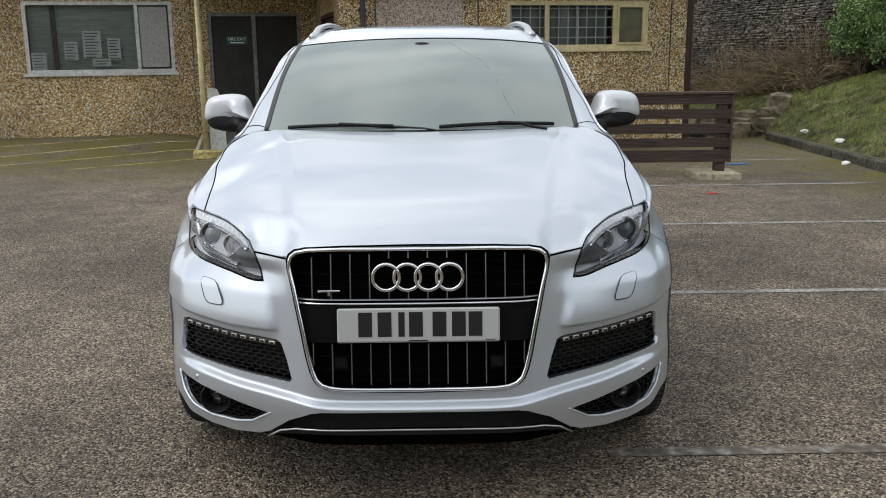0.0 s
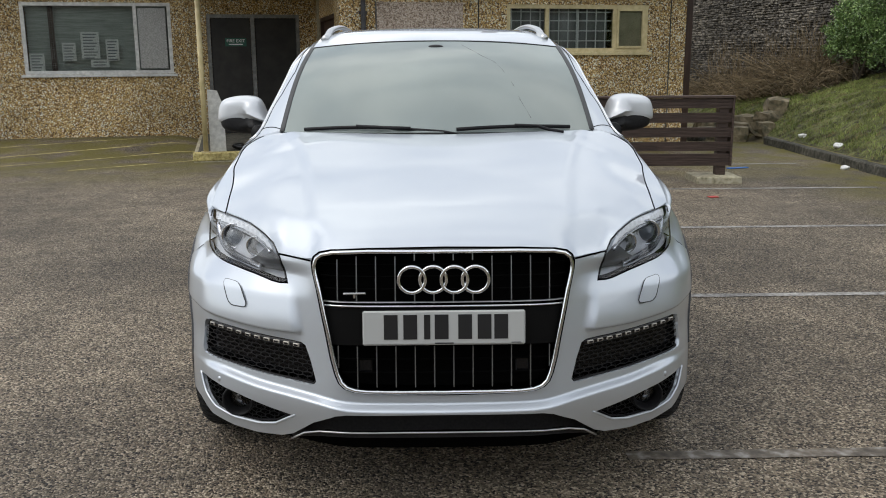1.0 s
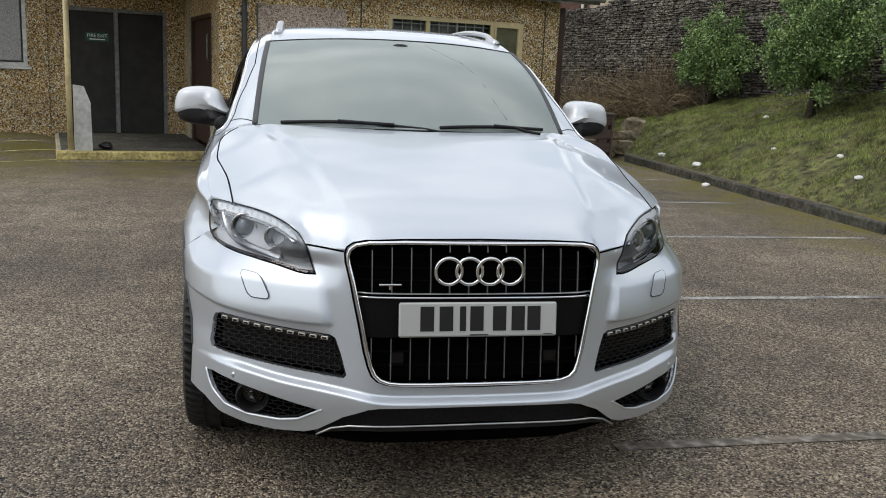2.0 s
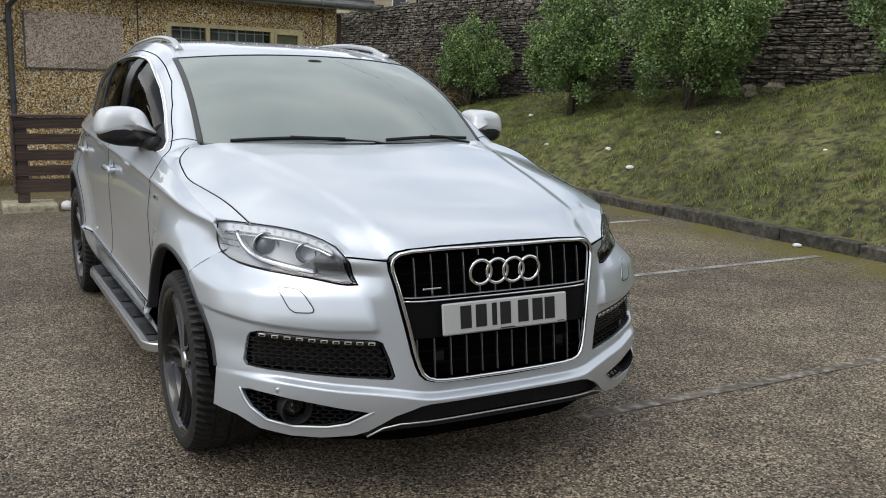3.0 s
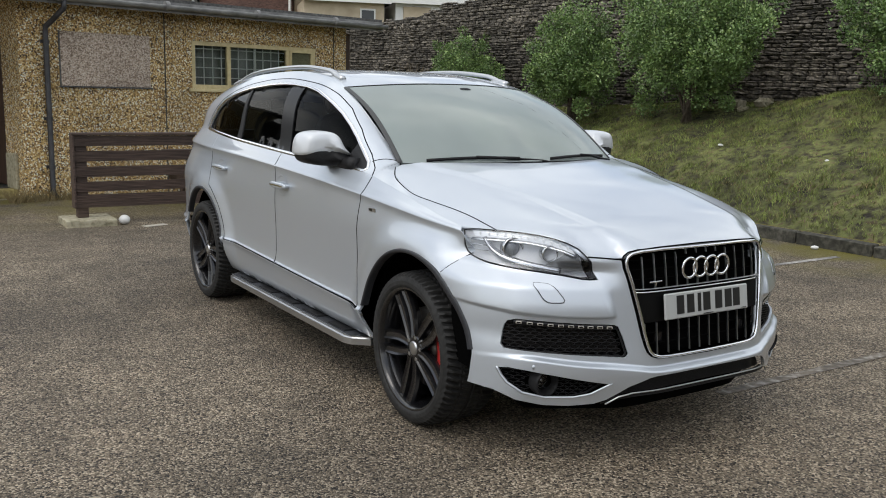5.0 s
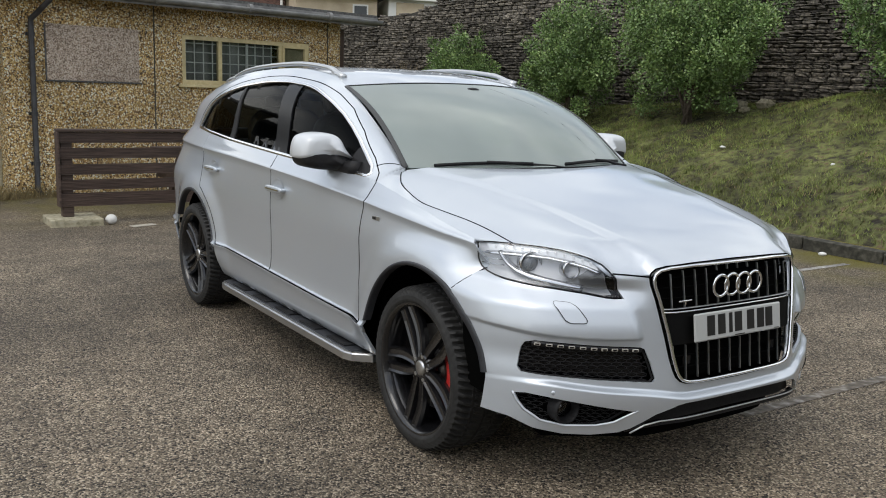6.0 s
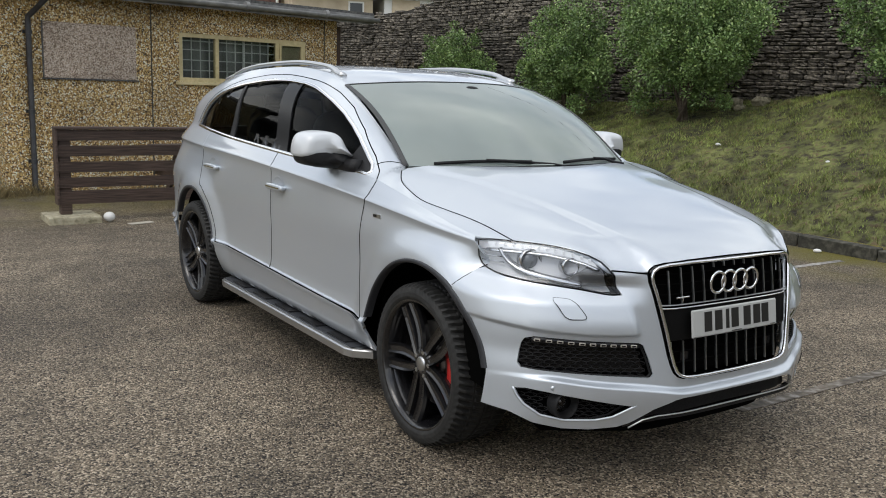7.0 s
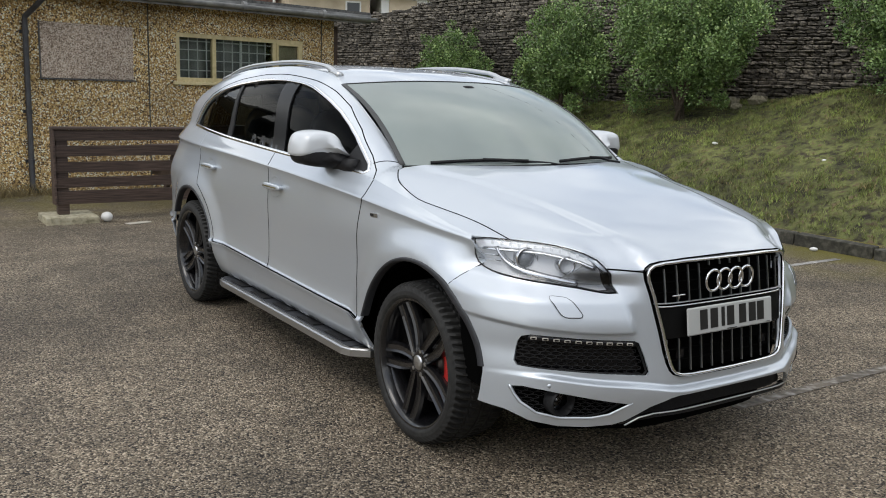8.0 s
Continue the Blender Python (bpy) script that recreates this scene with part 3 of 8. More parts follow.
# notices, curtain post and room lining behind the glass
for u, z, w, h in ((-3.98, 1.42, 0.24, 0.31), (-3.45, 1.60, 0.22, 0.31), (-3.10, 1.71, 0.30, 0.45), (-2.74, 1.63, 0.21, 0.36), (-2.96, 1.40, 0.30, 0.13)):
    n_ = bpart("notice", a_box(u - w / 2, u + w / 2, VD + 0.05, VD + 0.052, z - h / 2, z + h / 2), M_PAPER, w1, "white printed notice taped behind the glass")
    for k in range(int(h / 0.05)):
        zz = z + h / 2 - 0.04 - 0.05 * k
        bpart("print_line", a_box(u - w * 0.38, u + w * (0.38 - 0.1 * (k % 3)), VD + 0.0484, VD + 0.0492, zz - 0.008, zz + 0.008), M_INK, n_)
bpart("inner_post", a_box(-3.76, -3.68, VD + 0.12, VD + 0.18, WIN1[2], WIN1[3]), M_BROWNDOOR, w1)
M_BLIND = grit(material("blind", (0.30, 0.33, 0.32), 0.8), [(0.30, 0.34, 0.32), (0.5, 0.54, 0.52)], 3, None, 0, stretch=(1, 1, 14))
bpart("blind", a_box(WIN1[0] + 0.05, WIN1[1] - 0.05, VD + 0.21, VD + 0.22, WIN1[2], WIN1[3]), M_BLIND, w1, "grey-green slatted blind")
# added pale striped sheet paints the room's brightness behind the grid
bpart("net_curtain", a_box(3.32, 5.0, VF + 0.20, VF + 0.21, 1.50, 2.3), grit(material("net_curtain", (0.4, 0.42, 0.42), 0.9), [(0.18, 0.185, 0.185), (0.36, 0.37, 0.37), (0.6, 0.61, 0.61)], 2.6, None, 0, stretch=(1, 1, 0.15)), w2, "pale grey striped sheet standing in for the lit room")
bpart("frosted_pane", a_box(e2[4], e2[5], VF + 0.046, VF + 0.05, 1.61, 2.195), grit(material("frosted_pane", (0.15, 0.14, 0.10), 0.4), [(0.32, 0.28, 0.18), (0.42, 0.37, 0.25)], 6, None, 0.1), w2, "brownish obscured pane")
bpart("corner_post", a_box(6.27, 6.42, VF + 0.1, VF + 0.25, 0.0, 2.55, bevel=0.01), M_BROWNDOOR, building, "dark brown timber post at the corner")
bpart("room_lining", a_box(1.1, 5.95, 12.5, 12.6, 0.0, EAVE), M_ROOMDARK)
bpart("room_floor", a_box(1.1, 5.95, VF + 0.25, 12.5, 0.0, 0.05), M_ROOMDARK)

# entrance doors
d0, d1, dz0, dz1 = DOOR
entrance = tagged(new("door_entrance"), "dark double entrance doors in a grey metal frame")
entrance.parent = building
mid = -0.33
bm = slab_with_holes(d0, d1, dz0, dz1, VD + 0.02, VD + 0.10, [(d0 + 0.06, mid - 0.035, 0, dz1 - 0.06), (mid + 0.035, d1 - 0.06, 0, dz1 - 0.06)])
bpart("frame", bm, M_GREYMETAL, entrance)
for a, b in ((d0 + 0.06, mid - 0.035), (mid + 0.035, d1 - 0.06)):
    bpart("door_leaf", a_box(a + 0.004, b - 0.004, VD + 0.045, VD + 0.085, dz0 + 0.01, dz1 - 0.064, bevel=0.004), M_DARKDOOR, entrance)
sign = bpart("fire_exit_sign", a_box(-0.82, -0.45, VD + 0.036, VD + 0.044, 1.685, 1.83), material("green_sign", (0.012, 0.09, 0.06), 0.5), entrance, "green fire exit sign with white lettering")


def lettering(text, size, at, mat, parent, depth=0.001):
    cu = bpy.data.curves.new("lettering", "FONT")
    cu.body, cu.size, cu.extrude, cu.align_x = text, size, depth, "CENTER"
    tmp = bpy.data.objects.new("lettering", cu)
    me = bpy.data.meshes.new_from_object(tmp)
    bpy.data.objects.remove(tmp)
    me.materials.append(mat)
    ob = new("lettering", me)
    ob.data.transform(at)
    ob.parent = parent
    return ob


lettering("FIRE EXIT", 0.078, MB @ pose(-0.635, VD + 0.034, 1.755, 90, 0, 0), M_PAPER, sign)
bpart("text_bar", a_box(-0.76, -0.51, VD + 0.0345, VD + 0.0355, 1.71, 1.728), M_PAPER, sign)


# ---- slatted screen in front of the building ----
def build_screen():
    scr = thing("slatted_screen", "low screen of dark brown grooved decking boards on concrete pads", "fence", Matrix.Translation((1.25, 7.12, 0)))
    L = 2.36
    for z0, z1 in ((0.885, 1.0), (0.715, 0.83), (0.54, 0.655), (0.375, 0.485), (0.195, 0.34)):
        bm = bmesh.new()
        prof, n = [], 7
        for k in range(n):
            a, b = z0 + (z1 - z0) * k / n, z0 + (z1 - z0) * (k + 1) / n
            prof += [(-0.014, a), (-0.014, a + 0.6 * (b - a)), (-0.009, a + 0.68 * (b - a)), (-0.009, b - 0.02 * (b - a))]
        prof += [(-0.014, z1), (0.012, z1), (0.012, z0)]
        A, B = [[bm.verts.new((x, y, z)) for y, z in prof] for x in (-L, L)]
        for k in range(len(prof)):
            bm.faces.new((A[k], A[(k + 1) % len(prof)], B[(k + 1) % len(prof)], B[k]))
        bm.faces.new(A), bm.faces.new(B[::-1])
        part("slat", bm, M_DECK, scr)
    part("cap_rail", a_box(-L - 0.03, L + 0.03, -0.04, 0.10, 1.004, 1.033, bevel=0.005), M_DECK, scr)
    for x in (-L + 0.07, -0.8, 0.8, L - 0.09):
        part("post", a_box(x - 0.06, x + 0.06, 0.014, 0.125, 0.08, 1.0, bevel=0.006), M_DECK, scr)
    for x in (-L - 0.014, L + 0.014):
        part("end_board", a_box(x - 0.012, x + 0.012, -0.03, 0.13, 0.19, 1.0, bevel=0.004), M_DECK, scr)
    for x in (-L + 0.12, L - 0.16):
        bm = a_box(x - 0.27, x + 0.27, -0.2, 0.32, -0.05, 0.078, bevel=0.015, seg=2)
        for v in bm.verts:
            v.co += Vector((noise.noise(v.co * 5), noise.noise(v.co * 5 + Vector((7, 0, 0))), 0.3 * noise.noise(v.co * 9))) * 0.012
        part("concrete_pad", bm, M_CONCRETE, scr, "weathered concrete pad")
    return scr


build_screen()


def build_picnic_table():
    t = thing("picnic_table", "dark weathered timber picnic table behind the screen", "table", Matrix.Translation((1.15, 8.35, 0)) @ Matrix.Rotation(radians(8), 4, "Z"))
    for k in range(5):
        y = -0.34 + 0.17 * k
        part("top_board", a_box(-0.85, 0.85, y - 0.075, y + 0.075, 0.70, 0.74, bevel=0.005), M_DECK, t)
    for s in (-1, 1):
        for k in range(2):
            y = s * (0.62 + 0.14 * k)
            part("bench_board", a_box(-0.85, 0.85, y - 0.065, y + 0.065, 0.40, 0.44, bevel=0.005), M_GREYMETAL if s < 0 and k == 0 else M_DECK, t)
    for x in (-0.55, 0.55):
        part("crossbar", a_box(x - 0.025, x + 0.025, -0.82, 0.82, 0.30, 0.40), M_DECK, t)
        part("crossbar", a_box(x - 0.025, x + 0.025, -0.38, 0.38, 0.60, 0.70), M_DECK, t)
        for s in (-1, 1):
            bm = bmesh.new()
            box(bm, x + 0.026, x + 0.07, -0.05, 0.05, 0.0, 0.72)
            for v in bm.verts:
                v.co.y += s * (0.62 - 0.55 * v.co.z)
            part("leg", bm, M_DECK, t)


build_picnic_table()


# ---- retaining wall, bank, shrubs and houses ----
def wall_top(y):
    return float(spline([-10, 11, 12.5, 14.5, 15.5, 17, 20, 30], [3.9, 3.85, 3.72, 3.55, 3.40, 3.36, 3.28, 3.2])(y))


def rock_mesh(seed, rough=0.16):
    """A rough stone block about the origin, one unit in each direction."""
    bm = bmesh.new()
    bmesh.ops.create_cube(bm, size=1.0)
    bmesh.ops.subdivide_edges(bm, edges=bm.edges, cuts=1, use_grid_fill=True)
    off = Vector((seed * 3.7, seed * 1.3, seed * 7.1))
    for v in bm.verts:
        r = v.co.length
        v.co *= 1 - 0.18 * max(0, (r - 0.55)) / 0.3
        v.co += Vector((noise.noise(v.co * 2.3 + off), noise.noise(v.co * 2.3 + off * 2), noise.noise(v.co * 2.3 + off * 3))) * rough
    return bm


def build_stone_wall():
    rnd = random.Random(11)
    wall = tagged(new("retaining_wall"), "tall dark dry-stone retaining wall behind the bank", "stone wall", kind="structure")
    bm = bmesh.new()
    ys = [-7 + 0.75 * i for i in range(46)]
    A = [[bm.verts.new((wall_x(y) + dx, y, z)) for dx, z in ((0.03, 0.0), (0.03, wall_top(y) - 0.05), (0.45, wall_top(y) - 0.05), (0.45, 0.0))] for y in ys]
    for a, b in zip(A, A[1:]):
        for k in range(4):
            bm.faces.new((a[k], a[(k + 1) % 4], b[(k + 1) % 4], b[k]))
    bm.faces.new(A[0]), bm.faces.new(A[-1][::-1])
    part("wall_core", bm, M_JOINT, wall)
    shapes = []
    for k in range(10):
        bm = rock_mesh(k)
        me = bpy.data.meshes.new("stone")
        bm.to_mesh(me)
        shapes.append((np.array([v.co for v in bm.verts]), [tuple(v.index for v in f.verts) for f in bm.faces], me))
        me.materials.append(M_STONE)
        bm.free()
    verts, faces, count, total = [], [], 0, 0
    z = 0.2
    course = 0
    while z < 3.95:
        h = rnd.choice((rnd.uniform(0.03, 0.055), rnd.uniform(0.045, 0.085)))
        y = -6.5 + rnd.uniform(0, 0.3)
        while y < 26:
            ln = rnd.uniform(0.08, 0.30)
            yc = y + ln / 2
            zc = z + h / 2 + 0.03 * noise.noise(Vector((yc * 0.4, z * 2, 5)))
            y += ln + rnd.uniform(0.003, 0.014)
            if zc > wall_top(yc) + rnd.uniform(-0.12, 0.04) or zc < ground_z(wall_x(yc) - 0.1, yc) - 0.15:
                continue
            V, F, me = shapes[rnd.randrange(10)]
            d = rnd.uniform(0.16, 0.24)
            M = Matrix.Translation((wall_x(yc) + 0.05 + rnd.uniform(-0.025, 0.02), yc, zc)) @ Matrix.Rotation(0.112 + rnd.uniform(-0.05, 0.05), 4, "Z") @ Matrix.Rotation(rnd.uniform(-0.05, 0.05), 4, "X") @ Matrix.Diagonal((d, ln * 1.02, h * rnd.uniform(0.93, 1.04), 1))
            total += 1
            if 4.2 < yc < 6.6 and zc < 3.6 and count < 300:
                o = new("stone", me)
                o.parent = wall
                o.matrix_basis = M
                count += 1
            else:
                R = np.array(M)
                n0 = len(verts)
                verts += [tuple(p) for p in V @ R[:3, :3].T + R[:3, 3]]
                faces += [tuple(n0 + i for i in f) for f in F]
        z += h + rnd.uniform(0.002, 0.008)
        course += 1
    rest = mesh_part("stones", verts, faces, M_STONE, wall)
    rest["kind"] = "stuff"
    return wall


build_stone_wall()

M_BLADE = vary(grit(material("grass_blade", (0.165, 0.20, 0.055), 0.7), [(0.075, 0.075, 0.028), (0.15, 0.175, 0.045), (0.215, 0.27, 0.065), (0.20, 0.19, 0.075)], 3.2, (0.8, 0.75, 1.25), 0), 0.5)
M_DRYBLADE = vary(material("dry_blade", (0.23, 0.18, 0.085), 0.8), 0.45)
M_LEAF = vary(grit(material("evergreen_leaf", (0.07, 0.12, 0.03), 0.45), [(0.09, 0.155, 0.048), (0.17, 0.265, 0.08)], 2.5, None, 0), 0.45)
M_LEAF_PALE = vary(material("young_leaf", (0.22, 0.30, 0.10), 0.4), 0.4)


def build_grass():
    rng = np.random.default_rng(5)
    for mat, n, hmin, hmax, label in ((M_BLADE, 170000, 0.02, 0.055, "short rough green grass on the bank"), (M_DRYBLADE, 14000, 0.015, 0.05, "dry yellowed grass among the green")):
        verts, faces = [], []
        ys = rng.uniform(-3, 20, n)
        ts = rng.uniform(0, 1, n) ** 0.85
        for i in range(n):
            y = ys[i]
            x = kerb_x(y) + 0.09 + ts[i] * (wall_x(y) - kerb_x(y) - 0.1)
            k = noise.noise(Vector((x * 0.9, y * 0.9, 3)))
            bare = noise.noise(Vector((x * 2.7, y * 2.7, 11)))
            if (k < -0.28 or bare < -0.22) and rng.random() < 0.8:
                continue
            z = ground_z(x, y) - 0.004
            h = rng.uniform(hmin, hmax) * (1.0 + 0.6 * k + 0.7 * bare)
            a = rng.uniform(0, 2 * math.pi)
            w, lean = rng.uniform(0.003, 0.007), rng.uniform(0.2, 0.9) * h
            b = rng.uniform(0, 2 * math.pi)
            n0 = len(verts)
            ca, sa = math.cos(a) * w, math.sin(a) * w
            verts += [(x - ca, y - sa, z), (x + ca, y + sa, z), (x + math.cos(b) * lean, y + math.sin(b) * lean, z + h)]
            faces.append((n0, n0 + 1, n0 + 2))
        tagged(mesh_part("grass", verts, faces, mat), label, "grass", kind="stuff")
    # taller tufts and dry clumps
    for mat, n, label in ((M_BLADE, 3200, "coarse grass tufts on the bank"), (M_DRYBLADE, 500, "withered grass tufts on the bank")):
        verts, faces = [], []
        for i in range(n):
            y0 = rng.uniform(-3, 19)
            x0 = kerb_x(y0) + 0.12 + rng.uniform(0, 1) * (wall_x(y0) - kerb_x(y0) - 0.2)
            if noise.noise(Vector((x0 * 1.6, y0 * 1.6, 9))) < -0.05:
                continue
            for k in range(14):
                x, y = x0 + rng.normal(0, 0.035), y0 + rng.normal(0, 0.035)
                z, h = ground_z(x, y) - 0.004, rng.uniform(0.025, 0.065)
                a, b, w = rng.uniform(0, 6.28), rng.uniform(0, 6.28), rng.uniform(0.003, 0.007)
                n0 = len(verts)
                verts += [(x - math.cos(a) * w, y - math.sin(a) * w, z), (x + math.cos(a) * w, y + math.sin(a) * w, z), (x + math.cos(b) * h * 0.7, y + math.sin(b) * h * 0.7, z + h)]
                faces.append((n0, n0 + 1, n0 + 2))
        tagged(mesh_part("grass", verts, faces, mat), label, "grass", kind="stuff")
    # dry weeds along the foot of the building
    verts, faces = [], []
    for i in range(1500):
        u = 0.55 + 0.9 * rng.random() ** 1.6 if i < 900 else rng.uniform(1.2, 6.1)
        v = VF - 0.03 - abs(rng.normal(0, 0.10))
        x, y = u * CB - v * SB, u * SB + v * CB
        h, a, b = rng.uniform(0.05, 0.22) * (1 if i < 900 else 0.5), rng.uniform(0, 6.28), rng.uniform(0, 6.28)
        n0 = len(verts)
        verts += [(x - math.cos(a) * 0.004, y - math.sin(a) * 0.004, 0), (x + math.cos(a) * 0.004, y + math.sin(a) * 0.004, 0), (x + math.cos(b) * h * 0.8, y + math.sin(b) * h * 0.8, h)]
        faces.append((n0, n0 + 1, n0 + 2))
    tagged(mesh_part("weeds", verts, faces, M_DRYBLADE), "dry weeds at the foot of the pebbledash wall", "weeds", kind="stuff")
    # fallen leaves and bits
    verts, faces = [], []
    for i in range(3200):
        y = rng.uniform(-2, 18)
        x = kerb_x(y) + 0.1 + (rng.uniform(0, 1) if i < 1400 else 1 - 0.24 * rng.random()) * (wall_x(y) - kerb_x(y) - 0.2)
        z = ground_z(x, y) + rng.uniform(0.01, 0.03)
        a, s = rng.uniform(0, 6.28), rng.uniform(0.012, 0.03)
        n0 = len(verts)
        c, d = math.cos(a) * s, math.sin(a) * s
        verts += [(x - c, y - d, z), (x + d * 0.5, y - c * 0.5, z + s * 0.3), (x + c, y + d, z + s * 0.2), (x - d * 0.5, y + c * 0.5, z + s * 0.3)]
        faces.append((n0, n0 + 1, n0 + 2, n0 + 3))
    tagged(mesh_part("fallen_leaves", verts, faces, vary(material("dead_leaf", (0.13, 0.085, 0.045), 0.8), 0.65)), "brown fallen leaves scattered on the bank", "leaves", kind="stuff")


build_grass()


def build_shrub(x, y, rx, ry, h, seed, leaves, label, lean=0.0, size=1.0):
    """An evergreen shrub: stems from the ground and a crown of small leaves in uneven clumps."""
    rnd = random.Random(seed)
    z0 = ground_z(x, y)
    sh = thing("shrub", label, "shrub", Matrix.Translation((x, y, z0 - 0.03)), "shrubs by the wall")
    tips = []
    bm = bmesh.new()
    for k in range(9):
        a = rnd.uniform(0, 2 * math.pi)
        r = rnd.uniform(0.15, 0.9)
        tip = Vector((rx * 0.62 * r * math.cos(a) + lean, ry * 0.62 * r * math.sin(a), h * rnd.uniform(0.45, 0.88)))
        mid = tip * 0.45 + Vector((rnd.uniform(-0.1, 0.1), rnd.uniform(-0.1, 0.1), 0.12 * h))
        root = Vector((rnd.uniform(-0.08, 0.08), rnd.uniform(-0.08, 0.08), 0))
        tube(bm, [root, root.lerp(mid, 0.5) + Vector((0.02, 0, 0)), mid, tip], [0.03, 0.024, 0.017, 0.007], 6)
        tips += [mid, tip]
        for j in range(3):
            t2 = tip + Vector((rnd.uniform(-0.4, 0.4) * rx, rnd.uniform(-0.4, 0.4) * ry, rnd.uniform(-0.25, 0.18) * h))
            tube(bm, [mid.lerp(tip, rnd.uniform(0.2, 0.9)), t2], [0.010, 0.004], 5)
            tips.append(t2)
    part("branchwork", bm, M_BARK, sh, "brown woody stems", True)
    clumps = []
    for t in tips:
        clumps.append((t, rnd.uniform(0.18, 0.34) * min(rx, h / 2) * 1.2))
    while len(clumps) < 210:
        a, b = rnd.uniform(0, 2 * math.pi), math.asin(rnd.uniform(-0.95, 1))
        q = rnd.uniform(0.35, 1.0)
        wob = 1 + 0.25 * noise.noise(Vector((math.cos(a) * 1.5, math.sin(a) * 1.5, b + seed)))
        c = Vector((rx * q * wob * math.cos(b) ** 0.55 * math.cos(a) + lean, ry * q * wob * math.cos(b) ** 0.55 * math.sin(a), h * 0.52 + h * 0.47 * q * wob * math.sin(b)))
        clumps.append((c, rnd.uniform(0.08, 0.22) * min(rx, 1.0) * 1.25))
    for name, mat, share in (("crown", M_LEAF, 0.74), ("young_growth", M_LEAF_PALE, 0.26)):
        verts, faces = [], []
        for i in range(int(leaves * 1.9 * share)):
            c, r = clumps[rnd.randrange(len(clumps))]
            d = Vector((rnd.gauss(0, 1), rnd.gauss(0, 1), rnd.gauss(0, 1))).normalized()
            rr = r * (rnd.random() ** 0.4 if name == "crown" else rnd.uniform(0.8, 1.15))
            p = c + d * rr
            if p.z < 0.06 * h:
                continue
            if name != "crown" and d.z < -0.1:
                continue
            s = rnd.uniform(0.022, 0.044) * size
            along = (d + Vector((rnd.uniform(-0.9, 0.9), rnd.uniform(-0.9, 0.9), rnd.uniform(-0.5, 0.9)))).normalized()
            across = along.cross(Vector((rnd.gauss(0, 1), rnd.gauss(0, 1), rnd.gauss(0, 1)))).normalized() * s * 0.42
            n0 = len(verts)
            verts += [tuple(p), tuple(p + along * s * 0.55 + across), tuple(p + along * s * 1.25), tuple(p + along * s * 0.55 - across)]
            faces.append((n0, n0 + 1, n0 + 2, n0 + 3))
        o = mesh_part(name, verts, faces, mat, sh)
        o["kind"] = "stuff"
    return sh


SHRUB = "dense evergreen shrub with small leaves against the stone wall"
build_shrub(7.95, 6.55, 1.0, 1.5, 2.35, 1, 38000, "broad " + SHRUB, -0.1)
build_shrub(7.60, 8.95, 0.75, 0.88, 2.1, 2, 22000, SHRUB)
build_shrub(8.0, 13.2, 0.6, 1.15, 1.9, 3, 14000, "small pale " + SHRUB)
build_shrub(8.6, 3.35, 0.85, 0.95, 1.8, 4, 16000, SHRUB)


def build_brush():
    """Dry brown stems at the foot of the wall."""
    rnd = random.Random(8)
    bm = bmesh.new()
    for i in range(4200):
        y = rnd.uniform(13.5, 20.5)
        x = wall_x(y) - rnd.uniform(0.1, 1.3)
        z = ground_z(x, y)
        a, ln = rnd.uniform(0, 6.28), rnd.uniform(0.25, 1.0) * (0.75 + 0.7 * noise.noise(Vector((x, y * 0.9, 0))) + 0.5 * (rnd.random() < 0.12))
        p, line, up = Vector((x, y, z + rnd.uniform(0, 0.35) * ln)), [], rnd.uniform(0.25, 0.9)
        for k in range(4):
            line.append(p.copy())
            p += Vector((math.cos(a), math.sin(a), up)) * ln * 0.36
            a += rnd.uniform(-0.9, 0.9)
            up -= rnd.uniform(0.1, 0.75)
        for q in line:
            q.z = max(q.z, z + 0.01)
        tube(bm, line, [0.008, 0.007, 0.005, 0.003], 3, False)
    for i in range(420):  # thin upright twigs
        y = rnd.uniform(14.0, 19.5)
        p = Vector((wall_x(y) - rnd.uniform(0.15, 0.9), y, 0))
        p.z = ground_z(p.x, p.y)
        a, ln = rnd.uniform(0, 6.28), rnd.uniform(0.7, 1.7)
        d = Vector((0.25 * math.cos(a), 0.25 * math.sin(a), 1))
        tube(bm, [p, p + d * ln * 0.5, p + d * ln * 0.8 + Vector((rnd.uniform(-0.2, 0.2), rnd.uniform(-0.2, 0.2), 0.1))], [0.006, 0.005, 0.002], 3, False)
    tagged(part("dry_brush", bm, vary(material("dry_stem", (0.19, 0.145, 0.085), 0.9), 0.6)), "tangled dry brown stems at the foot of the wall", "brush", kind="stuff")


build_brush()


